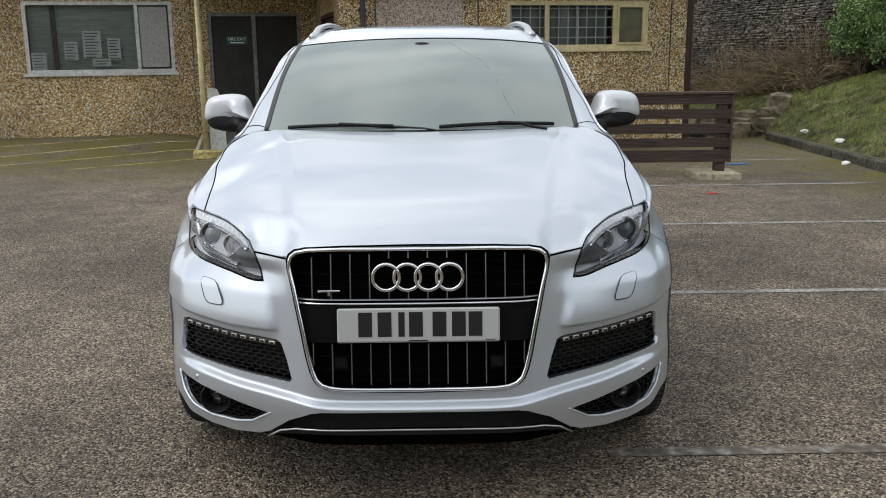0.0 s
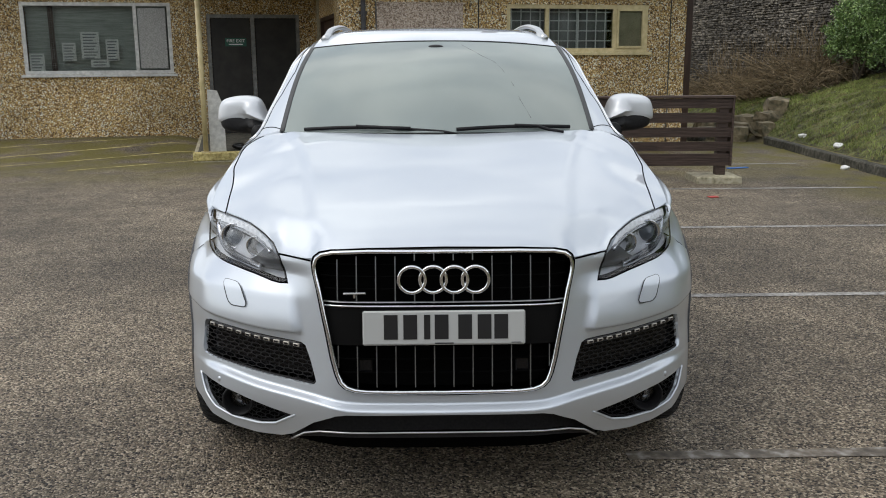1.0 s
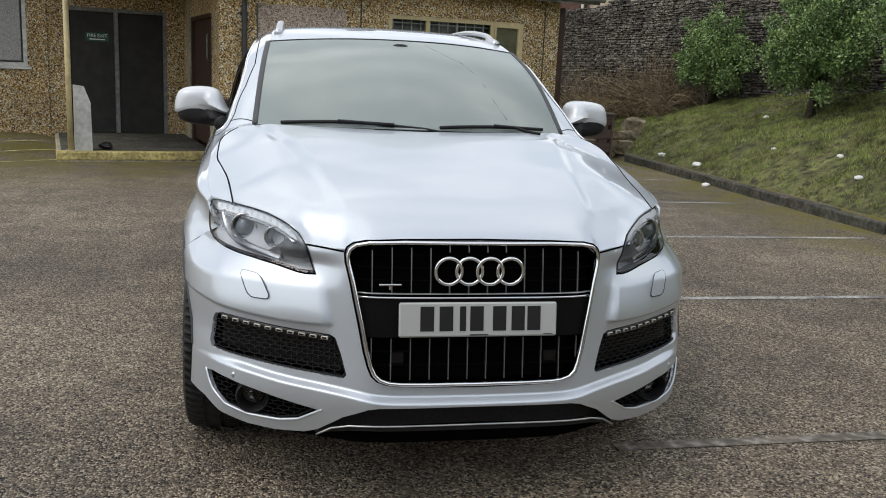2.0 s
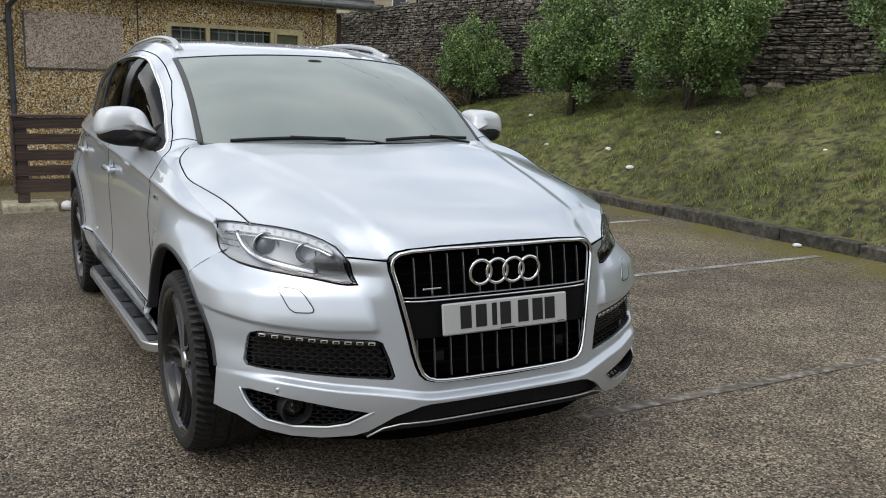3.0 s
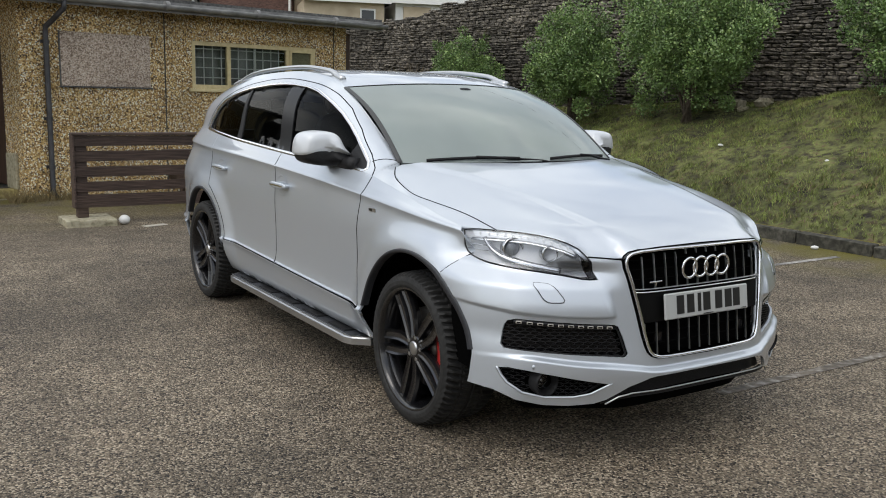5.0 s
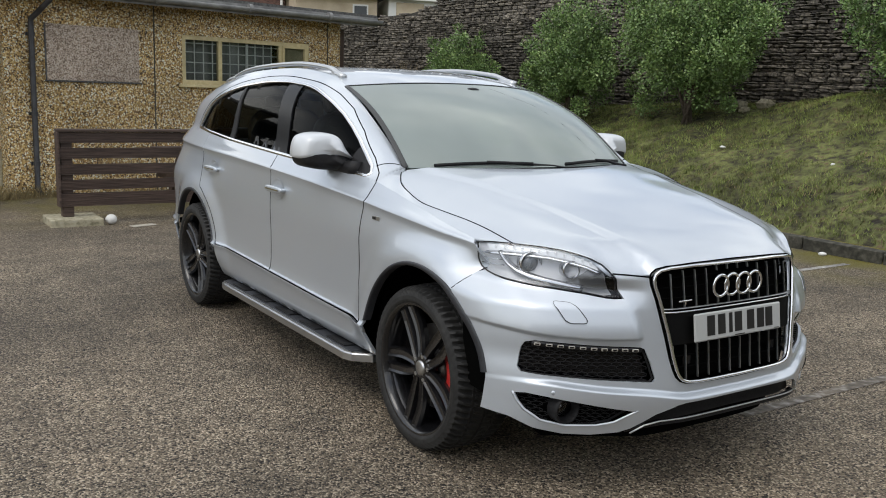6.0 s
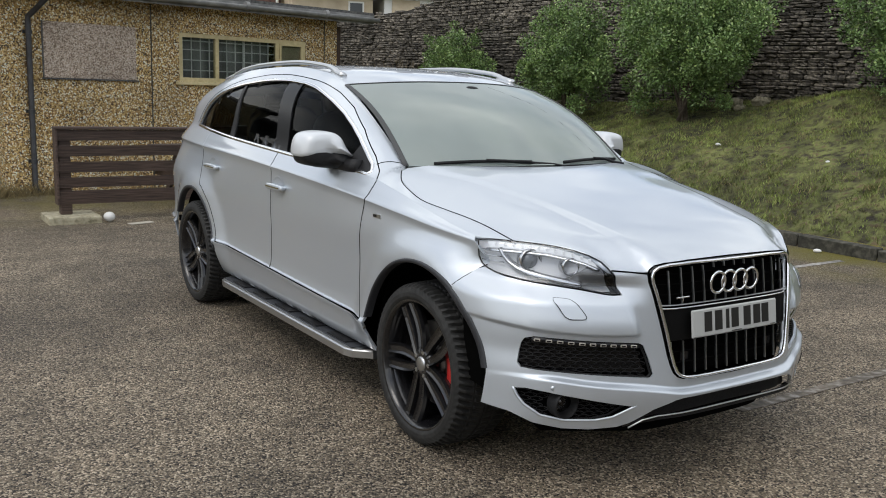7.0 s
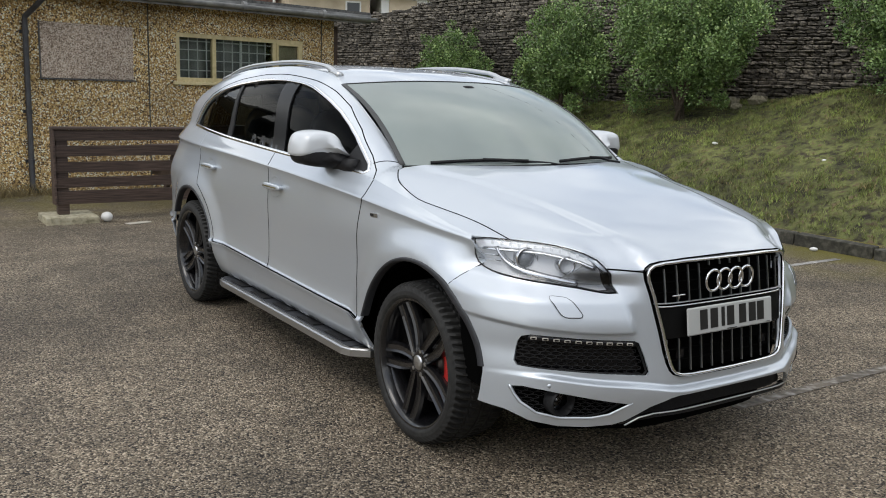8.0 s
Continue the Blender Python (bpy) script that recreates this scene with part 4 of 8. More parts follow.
def build_bits():
    rnd = random.Random(21)
    for x, y, s in ((5.45, 12.2, 0.40), (5.85, 12.1, 0.34), (5.05, 12.5, 0.36), (5.6, 12.75, 0.46), (6.1, 12.5, 0.34), (4.75, 12.3, 0.26), (5.2, 12.9, 0.48), (6.4, 12.9, 0.42), (5.9, 13.1, 0.40)):
        bm = rock_mesh(rnd.randrange(50), 0.2)
        part_ = part("boulder", bm, M_TANROCK if s > 0.33 else M_KERB, M=Matrix.Translation((x, y, ground_z(x, y) + s * 0.28)) @ Matrix.Rotation(rnd.uniform(0, 3), 4, "Z") @ Matrix.Diagonal((s * 1.3, s, s * 0.75, 1)))
        tagged(part_, "rough broken stone at the end of the kerb", "rock", "stones at the kerb end")
    for x, y, s in ((8.86, 6.33, 0.17), (8.7, 6.1, 0.12), (8.95, 5.9, 0.2)):
        bm = rock_mesh(rnd.randrange(50), 0.22)
        tagged(part("boulder", bm, M_CONCRETE, M=Matrix.Translation((x, y, ground_z(x, y) + s * 0.3)) @ Matrix.Diagonal((s * 1.3, s, s * 0.8, 1))), "pale loose stone under the shrub", "rock", "stones at the kerb end")
    spots = [(6.95, 3.32, 0.03), (6.2, 5.75, 0.05), (6.5, 8.1, 0.035), (7.4, 9.9, 0.05), (5.95, 10.6, 0.07), (5.9, 9.2, 0.07), (5.55, 8.2, 0.06), (6.6, 6.7, 0.045), (5.45, 2.35, 0.04), (7.2, 5.2, 0.04)]
    for x, y, s in spots:
        bm = bmesh.new()
        bmesh.ops.create_icosphere(bm, subdivisions=2, radius=s)
        o = Vector((x * 5, y * 5, 0))
        for v in bm.verts:
            v.co *= 1 + 0.45 * noise.noise(v.co * 18 + o)
            v.co.z *= 0.55
        tagged(part("litter", bm, M_LITTER, M=Matrix.Translation((x, y, ground_z(x, y) + s * 0.35))), "crumpled white scrap of litter on the bank", "litter", "scraps of litter")
    bm = bmesh.new()
    bmesh.ops.create_icosphere(bm, subdivisions=3, radius=0.062)
    for v in bm.verts:
        v.co.z *= 0.9
    tagged(part("ball", bm, M_LITTER, smooth=True, M=Matrix.Translation((-0.63, 6.98, 0.056))), "dirty white ball beside the concrete pad", "ball")
    for x, y, c, s in ((4.15, 8.35, (0.03, 0.16, 0.5), (0.16, 0.03, 0.012)), (3.05, 5.9, (0.45, 0.05, 0.04), (0.05, 0.04, 0.01)), (-0.35, 6.75, (0.5, 0.47, 0.4), (0.14, 0.05, 0.008))):
        bm = a_box(-s[0], s[0], -s[1], s[1], 0, s[2], bevel=0.004)
        tagged(part("scrap", bm, material("scrap", c, 0.5), M=Matrix.Translation((x, y, 0.002)) @ Matrix.Rotation(0.3, 4, "Z")), "small coloured scrap lying on the tarmac", "litter", "scraps of litter")


build_bits()

# ---- houses above the wall ----
M_SLATE = grit(material("slate_roof", (0.09, 0.095, 0.105), 0.6), [(0.06, 0.063, 0.07), (0.12, 0.125, 0.135)], 3.0, (0.6, 0.8, 1.15), 0.2, stretch=(1, 1, 6))
M_BRICK = grit(material("dark_red_brick", (0.11, 0.06, 0.05), 0.85), [(0.06, 0.035, 0.03), (0.12, 0.065, 0.052), (0.15, 0.09, 0.07)], 9, (0.8, 0.8, 1.15), 0.2, stretch=(1, 1, 3))
M_GREYRENDER = grit(material("grey_render", (0.22, 0.21, 0.19), 0.9), [(0.15, 0.145, 0.13), (0.25, 0.24, 0.215)], 2.2, (0.5, 0.8, 1.1), 0.2)
M_CREAMRENDER = grit(material("cream_render", (0.5, 0.42, 0.3), 0.9), [(0.42, 0.34, 0.24), (0.55, 0.47, 0.35)], 2.2, (0.5, 0.85, 1.1), 0.2)
M_WHITE = material("white_upvc", (0.72, 0.72, 0.70), 0.4)
M_DARKPANE = material("dark_window", (0.03, 0.035, 0.04), 0.08)


def build_house(M, w, depth, wall_h, roof_h, wall_mat, windows, label, chimney=True, lean=None, door=None):
    """A house in its own axes: r along its front, d away from the viewer."""
    hs = thing("house", label, "house", M)
    part("wall", a_box(0, w, 0, depth, -4.0, wall_h), wall_mat, hs)
    bm = bmesh.new()
    o = 0.3
    p = [bm.verts.new(c) for c in ((-o, -o, wall_h - 0.08), (w + o, -o, wall_h - 0.08), (w + o, depth / 2, wall_h + roof_h), (-o, depth / 2, wall_h + roof_h), (-o, depth + o, wall_h - 0.08), (w + o, depth + o, wall_h - 0.08))]
    q = [bm.verts.new(v.co + Vector((0, 0, 0.15))) for v in p]
    for f in ((0, 1, 2, 3), (3, 2, 5, 4)):
        bm.faces.new([p[i] for i in f]), bm.faces.new([q[i] for i in f][::-1])
    for a, b in ((0, 1), (1, 2), (2, 5), (5, 4), (4, 3), (3, 0)):
        bm.faces.new((p[a], p[b], q[b], q[a]))
    rf = part("roof", bm, M_SLATE, hs, "grey slate roof")
    bm = bmesh.new()
    for a in (0.001, w - 0.2):
        g = [bm.verts.new((a + dx, yy, zz)) for dx in (0, 0.199) for yy, zz in ((0, wall_h), (depth, wall_h), (depth / 2, wall_h + roof_h))]
        bm.faces.new(g[:3]), bm.faces.new(g[3:])
    part("gable", bm, wall_mat, hs)
    part("gutter", a_box(-o, w + o, -o - 0.1, -o, wall_h - 0.05, wall_h + 0.06, bevel=0.02), M_PIPE, hs)
    if chimney:
        ch = part("chimney", a_box(w - 1.0, w - 0.2, depth / 2 - 0.35, depth / 2 + 0.35, wall_h + roof_h - 0.6, wall_h + roof_h + 1.1, bevel=0.02), M_BRICK, rf)
    for r0, r1, z0, z1, n in windows:
        win = part("window", a_box(r0, r1, -0.05, 0.02, z0, z1), M_WHITE, hs, "white window")
        for k in range(n):
            a = r0 + 0.07 + k * (r1 - r0 - 0.07) / n
            b = r0 + (k + 1) * (r1 - r0 - 0.07) / n
            part("pane", a_box(a, b, -0.06, -0.04, z0 + 0.08, z1 - 0.08), M_DARKPANE, win)
        part("sill", a_box(r0 - 0.1, r1 + 0.1, -0.14, 0.0, z0 - 0.1, z0 - 0.005), M_WHITE, win)
    part("downpipe", tube(bmesh.new(), [(w - 0.15, -0.1, wall_h), (w - 0.15, -0.1, -2)], 0.06, 8), M_WHITE, hs, "", True)
    if lean:
        r0, r1, d, z0, z1 = lean
        part("outhouse", a_box(r0, r1, -d, -0.002, -4.0, z0), wall_mat if door is None else M_WHITE, hs)
        bm = bmesh.new()
        v = [bm.verts.new(c) for c in ((r0 - 0.2, -d - 0.3, z0), (r1 + 0.2, -d - 0.3, z0), (r1 + 0.2, -0.003, z1), (r0 - 0.2, -0.003, z1))]
        u = [bm.verts.new(c.co + Vector((0, 0, 0.14))) for c in v]
        bm.faces.new(v), bm.faces.new(u[::-1])
        for k in range(4):
            bm.faces.new((v[k], v[(k + 1) % 4], u[(k + 1) % 4], u[k]))
        part("outhouse_roof", bm, M_SLATE, hs)
        part("fascia", a_box(r0 - 0.22, r1 + 0.22, -d - 0.36, -d - 0.302, z0 - 0.06, z0 + 0.17), M_WHITE, hs, "white fascia board")
        lw = part("window", a_box(r1 - 0.95, r1 - 0.35, -d - 0.04, -d - 0.003, z0 - 1.0, z0 - 0.25), M_WHITE, hs, "white window")
        part("pane", a_box(r1 - 0.89, r1 - 0.41, -d - 0.05, -d - 0.041, z0 - 0.94, z0 - 0.31), M_DARKPANE, lw)
        if door:
            part("garage_door", a_box(door[0], door[1], -d - 0.05, -d - 0.003, door[2], door[3]), M_CREAMRENDER, hs, "pale garage door")
    return hs


HX, HY, HA = 3.1, 33.8, radians(-18)
HM = Matrix.Translation((HX, HY, 3.0)) @ Matrix.Rotation(HA, 4, "Z")


def house_at(r, d):
    return HM @ Matrix.Translation((r, d, 0))


build_house(house_at(-0.6, 0.6), 5.9, 8.0, 2.2, 2.6, M_GREYRENDER, [], "grey terraced house with a broad slate roof")
build_house(house_at(5.4, 0.8), 3.7, 8.0, 4.6, 2.4, M_BRICK, [(0.4, 1.0, 2.7, 4.0, 1), (2.2, 3.3, 3.1, 4.2, 2)], "dark red brick terraced house with white windows")
build_house(house_at(9.15, 1.0), 3.4, 8.0, 4.8, 2.4, M_CREAMRENDER, [(0.5, 1.5, 3.0, 4.2, 2), (2.1, 3.0, 3.0, 4.2, 1)], "cream rendered house with a lean-to", True, (0.1, 3.2, 3.0, 2.0, 3.2))
build_house(house_at(12.6, 1.2), 3.6, 8.0, 4.7, 2.4, M_GREYRENDER, [(0.5, 1.6, 3.2, 4.3, 2), (2.2, 3.1, 3.2, 4.3, 1)], "grey terraced house with a white garage", True, (0.2, 3.2, 3.2, 2.05, 2.5), (0.5, 1.6, 0.6, 1.9))
build_house(house_at(16.25, 2.0), 3.6, 8.0, 4.4, 2.4, M_CREAMRENDER, [(0.5, 1.6, 2.9, 4.1, 2), (2.2, 3.1, 2.9, 4.1, 1)], "pale terraced house behind the wall")
build_house(house_at(-7.2, 1.2), 6.4, 8.0, 3.6, 2.4, M_BRICK, [(4.6, 5.6, 2.2, 3.3, 1)], "dark brick house with a white downpipe")

# ---- the silver estate car: surfaces ----
def paint_material():
    m = material("silver_paint", (0.555, 0.598, 0.648), 0.44, 0.66, 1.0)
    nt = m.node_tree
    n, l = nt.nodes, nt.links
    b = n["Principled BSDF"]
    geo, fl = n.new("ShaderNodeNewGeometry"), n.new("ShaderNodeTexVoronoi")
    fl.inputs["Scale"].default_value = 900
    l.new(geo.outputs["Position"], fl.inputs["Vector"])
    mr = n.new("ShaderNodeMapRange")
    mr.inputs["To Min"].default_value, mr.inputs["To Max"].default_value = 0.38, 0.50
    sp = n.new("ShaderNodeSeparateColor")
    l.new(fl.outputs["Color"], sp.inputs[0])
    l.new(sp.outputs[0], mr.inputs["Value"])
    l.new(mr.outputs[0], b.inputs["Roughness"])
    return m


def veiled_glass(name):
    """Windscreen: clear green glass with a pale diffuse layer painting in the sky's reflected haze."""
    m = glass(name, (0.72, 0.85, 0.78), 0.01, 0.7, 1.8)
    n, l = m.node_tree.nodes, m.node_tree.links
    out = n["Material Output"]
    top = out.inputs["Surface"].links[0].from_socket
    sky_veil, mix, noi, geo, mr = n.new("ShaderNodeBsdfDiffuse"), n.new("ShaderNodeMixShader"), n.new("ShaderNodeTexNoise"), n.new("ShaderNodeNewGeometry"), n.new("ShaderNodeMapRange")
    # flat pale green standing in for bright sky mirrored in the glass
    sky_veil.inputs["Color"].default_value = (0.70, 0.80, 0.76, 1)
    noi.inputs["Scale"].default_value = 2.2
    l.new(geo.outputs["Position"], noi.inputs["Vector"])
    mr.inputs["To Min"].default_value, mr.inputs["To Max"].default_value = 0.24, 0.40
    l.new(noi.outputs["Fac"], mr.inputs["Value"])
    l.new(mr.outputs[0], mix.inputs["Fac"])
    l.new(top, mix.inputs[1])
    l.new(sky_veil.outputs[0], mix.inputs[2])
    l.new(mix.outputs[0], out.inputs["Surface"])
    return m


M_PAINT = paint_material()
M_CHROME = material("chrome", (0.78, 0.79, 0.80), 0.12, 1.0)
M_SATIN = material("satin_aluminium", (0.55, 0.56, 0.57), 0.32, 1.0)
M_GLOSSBLACK = material("gloss_black", (0.006, 0.006, 0.007), 0.18, 0.0, 0.0, 0.35)
M_BLACK = grit(material("black_plastic_trim", (0.012, 0.012, 0.013), 0.5, spec=0.22), [(0.009, 0.009, 0.010), (0.017, 0.017, 0.018)], 120, None, 0.15, 0.001)
M_PILLAR = material("black_pillar_film", (0.004, 0.004, 0.005), 0.3, spec=0.14)
M_FLARE = grit(material("dark_arch_trim", (0.028, 0.03, 0.036), 0.55), [(0.022, 0.024, 0.029), (0.036, 0.038, 0.044)], 150, None, 0.2, 0.001)
# near-black with hardly any gloss: deep shade put into the colour
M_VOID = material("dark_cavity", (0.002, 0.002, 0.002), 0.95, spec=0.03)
M_RUBBER = grit(material("tyre_rubber", (0.016, 0.016, 0.016), 0.65, spec=0.35), [(0.012, 0.012, 0.012), (0.026, 0.026, 0.025)], 40, (6, 0.8, 1.3), 0.15, 0.002)
M_RIM = material("gunmetal_black_rim", (0.006, 0.006, 0.007), 0.26, 0.0, 0.5)
M_SLAT = material("grey_slat", (0.34, 0.35, 0.36), 0.38, 1.0)
M_SEAL = material("grey_seal", (0.05, 0.052, 0.053), 0.6)
M_RUNNING = material("running_light_plastic", (0.62, 0.64, 0.66), 0.25, 0.0)
M_RUNNING.node_tree.nodes["Principled BSDF"].inputs["Emission Color"].default_value = (0.95, 0.97, 1, 1)
M_RUNNING.node_tree.nodes["Principled BSDF"].inputs["Emission Strength"].default_value = 0.28
M_CAP = material("mirror_cap_paint", (0.62, 0.645, 0.67), 0.42, 0.2, 0.5)
M_RED = material("red_caliper", (0.42, 0.015, 0.012), 0.4, 0.0, 0.3)
M_WINDSCREEN = veiled_glass("windscreen_glass")
M_SIDEGLASS = glass("side_glass", (0.5, 0.55, 0.55), 0.0, 0.55, 1.12)
M_TINTED = glass("tinted_glass", (0.3, 0.32, 0.33), 0.0, 0.35, 1.22)
M_LENS = glass("lamp_lens", (0.95, 0.97, 1.0), 0.0, 0.95)
M_SEAT = grit(material("dark_leather", (0.02, 0.02, 0.021), 0.5), [(0.014, 0.014, 0.015), (0.028, 0.028, 0.028)], 60, None, 0.2, 0.001)
M_HEADLINER = material("grey_headliner", (0.10, 0.10, 0.095), 0.9)
M_DASH = grit(material("grey_dash", (0.05, 0.05, 0.05), 0.6), [(0.035, 0.035, 0.035), (0.06, 0.06, 0.06)], 90, None, 0.2, 0.001)
M_PLATE = material("reflective_white_plate", (0.43, 0.44, 0.43), 0.4)
M_BARBLACK = material("plate_black", (0.012, 0.012, 0.013), 0.4)
M_PARK = material("brushed_lamp_bowl", (0.62, 0.63, 0.65), 0.22, 1.0)
M_LED = material("clear_led_strip", (0.5, 0.47, 0.42), 0.25, 0.3)

car = thing("estate_car", "silver metallic large estate car, clean, parked on tarmac", "car")

nose_y = spline([0.18, 0.26, 0.33, 0.38, 0.45, 0.55, 0.70, 0.85, 0.93, 1.05], [-0.92, -0.940, -0.943, -0.940, -0.937, -0.925, -0.907, -0.884, -0.867, -0.82])
nose_plan = spline([0, 0.2, 0.33, 0.43, 0.52, 0.64, 0.70, 0.78, 0.835, 0.87, 0.905, 0.933, 0.96, 0.975, 0.985], [0, 0.003, 0.012, 0.052, 0.10, 0.165, 0.205, 0.26, 0.31, 0.365, 0.425, 0.49, 0.60, 0.68, 0.80])
blade_line = spline([0, 0.296, 0.376, 0.46, 0.573, 0.69, 0.79, 0.88, 0.95], [0.425, 0.427, 0.438, 0.447, 0.454, 0.466, 0.478, 0.474, 0.462])
nose_y, nose_plan = eased(nose_y, 0.18, 1.05, 0.05), eased(nose_plan, 0, 0.985, 0.035, True)
brow_line = np.poly1d(np.polyfit([0.40, 0.476, 0.564, 0.683, 0.784, 0.877, 1.0], [0.658, 0.651, 0.648, 0.650, 0.657, 0.672, 0.692], 3))
blade_line = eased(blade_line, 0, 0.95, 0.09, True)


# how far the headlamp's lower and upper edges lie behind the bumper's own sweep
lamp_tuck = eased(spline([0.42, 0.48, 0.57, 0.72, 0.80, 0.85, 0.88, 0.93, 0.96, 0.985], [0.0, 0.02, 0.043, 0.056, 0.084, 0.113, 0.137, 0.147, 0.09, 0.0]), 0.42, 0.985, 0.03)
lamp_rise = eased(spline([0.42, 0.569, 0.63, 0.70, 0.75, 0.79, 0.83, 0.87, 0.985], [0.0, -0.004, -0.012, -0.014, -0.010, -0.006, -0.003, 0.0, 0.0]), 0.42, 0.985, 0.03)


def nose_base(x, z):
    ax = np.minimum(np.abs(x), 0.985)
    lean = np.maximum(0, ax - 0.42) * 0.36 * np.maximum(0, (z - 0.80) / 0.17) ** 1.6
    lean = lean + lamp_tuck(ax) * smooth01(0.755, 0.845, z) * (1 - 0.65 * smooth01(0.87, 0.985, z)) * (1 - smooth01(0.825, 0.88, z) * smooth01(0.70, 0.58, ax)) + lamp_rise(ax) * smooth01(0.90, 0.965, z)
    return nose_y(z) + nose_plan(ax) + lean


def nose(x, z):
    """Front face: depth for a place across and up, with its brow and blade."""
    x, z = np.asarray(x, float), np.asarray(z, float)
    ax = np.abs(x)
    zb = brow_line(ax)
    inner = 0.482 + 0.16 * np.maximum(0, z - 0.646)
    side = smooth01(inner - 0.030, inner + 0.018, ax) * smooth01(0.99, 0.955, ax)
    brow = 0.028 * smooth01(zb - 0.008, zb + 0.007, z) * smooth01(0.815, 0.67, z) * side
    zt = blade_line(ax)
    edge = 0.031 * smooth01(zt + 0.010, zt - 0.009, z) * smooth01(0.25, 0.43, z) * (0.10 + 0.90 * smooth01(0.91, 0.74, ax))
    waist = 0.010 * np.exp(-(((z - 0.57) / 0.05) ** 2)) * side
    return np.stack([x, nose_base(x, z) - brow - edge + waist, z], -1)


hood_mid = spline([-0.917, -0.866, -0.815, -0.71, -0.50, -0.25, 0.0, 0.27, 0.6], [0.88, 0.934, 0.966, 1.006, 1.06, 1.11, 1.15, 1.192, 1.225])
hood_fall = spline([-0.9, -0.7, -0.5, -0.33, 0.157, 0.47, 0.7], [0.30, 0.25, 0.215, 0.196, 0.150, 0.058, 0.04])
hood_fold = spline([-0.9, -0.8, 0.0, 0.5], [0.40, 0.42, 0.56, 0.70])

hood_mid, hood_fall, hood_fold = eased(hood_mid, -0.917, 0.6, 0.05), eased(hood_fall, -0.9, 0.7, 0.06), eased(hood_fold, -0.9, 0.5, 0.2)


# the bonnet's front edge over the grille and the lamps: across and up
FRONT_EDGE = [(0, 0.934), (0.247, 0.931), (0.36, 0.925), (0.40, 0.915), (0.419, 0.90), (0.428, 0.89), (0.486, 0.893), (0.546, 0.896), (0.556, 0.91), (0.569, 0.929), (0.60, 0.949), (0.63, 0.961), (0.667, 0.971), (0.714, 0.977), (0.75, 0.979), (0.783, 0.979)]
front_z = eased(lambda x: np.interp(x, [p[0] for p in FRONT_EDGE], [p[1] for p in FRONT_EDGE]), 0, 0.9, 0.012, True)
front_y = eased(lambda x: nose_base(x, front_z(x)), 0, 0.9, 0.012, True)


def hood_plain(ax, y):
    fold = hood_fold(y)
    return hood_mid(y) - hood_fall(y) * ax**3.4 + 0.010 * smooth01(fold + 0.022, fold - 0.03, ax) * smooth01(-0.86, -0.6, y) + 0.011 * np.exp(-(((ax - 0.62) / 0.12) ** 2)) * smooth01(-0.55, -0.25, y) * smooth01(0.34, 0.1, y) - 0.004


front_lift = eased(lambda x: front_z(x) - hood_plain(x, front_y(x)), 0, 0.9, 0.02, True)


def hood(x, y):
    """Bonnet: height for a place, with the raised middle between its two folds, rolled down to its front edge."""
    x, y = np.asarray(x, float), np.asarray(y, float)
    ax = np.minimum(np.abs(x), 0.9)
    back = y - front_y(ax)
    roll = front_lift(ax) * np.where(front_lift(ax) < 0, smooth01(0.16, 0.0, back), smooth01(0.36, 0.0, back))
    return np.stack([x, y, hood_plain(ax, y) + roll], -1)


# long curves of the side, from the sill up to the waist, and from the waist to the roof
STATIONS = [-0.46, -0.31, -0.15, 0.0, 0.3, 0.6, 1.6, 2.4, 3.0, 3.4, 3.75, 4.02]
waist_z = spline(STATIONS, [0.928, 0.974, 1.006, 1.038, 1.095, 1.143, 1.170, 1.199, 1.225, 1.237, 1.24, 1.235])
waist_x = spline(STATIONS, [0.835, 0.862, 0.884, 0.893, 0.893, 0.892, 0.90, 0.891, 0.845, 0.787, 0.725, 0.64])
fold_z = spline(STATIONS, [0.908, 0.960, 0.982, 0.998, 1.021, 1.042, 1.092, 1.114, 1.122, 1.126, 1.128, 1.128])
fold_x = spline(STATIONS, [0.840, 0.876, 0.922, 0.940, 0.946, 0.947, 0.952, 0.941, 0.912, 0.87, 0.81, 0.73])
sill_z = spline(STATIONS, [0.455, 0.455, 0.455, 0.455, 0.46, 0.466, 0.492, 0.515, 0.53, 0.53, 0.53, 0.53])
taper = spline(STATIONS, [0.034, 0.012, 0.003, 0.0, 0.0, 0.0, 0.0, 0.0, 0.0, 0.02, 0.07, 0.16])
front_taper = eased(spline(STATIONS, [0.42, 0.20, 0.035, 0.0, 0, 0, 0, 0, 0, 0, 0, 0]), -0.46, 4.02, 0.08)
waist_z, waist_x, fold_z, fold_x = [eased(f, -0.46, 4.02, 0.12) for f in (waist_z, waist_x, fold_z, fold_x)]
FRONT_AXLE, REAR_AXLE, AXLE_Z = -0.02, 3.0, 0.375


def side_section(y):
    """Points of the lower side at one place along the car: out and up."""
    t, ft = float(taper(y)), float(front_taper(y))
    sz, fz, wz = float(sill_z(y)), float(fold_z(y)), float(waist_z(y))
    fx_, wx = float(fold_x(y)), float(waist_x(y))
    k = min(1.0, max(0.05, (wz - fz) / 0.055), max(0.05, (fx_ - wx) / 0.04))
    return np.array([(0.880 - t, 0.27), (0.925 - t, 0.33), (0.955 - t, sz - 0.025), (0.966 - t, sz - 0.004), (0.9655 - t, sz), (0.951 - t, sz + 0.015), (0.944 - t, sz + 0.09), (0.946 - t, 0.72), (0.952 - t - 0.4 * ft, 0.88), (fx_ - 0.006, fz - 0.026), (fx_, fz), (fx_ - 0.012 * k, fz + 0.016 * k), ((0.45 * fx_ + 0.55 * wx), 0.45 * fz + 0.55 * wz), (wx, wz)])


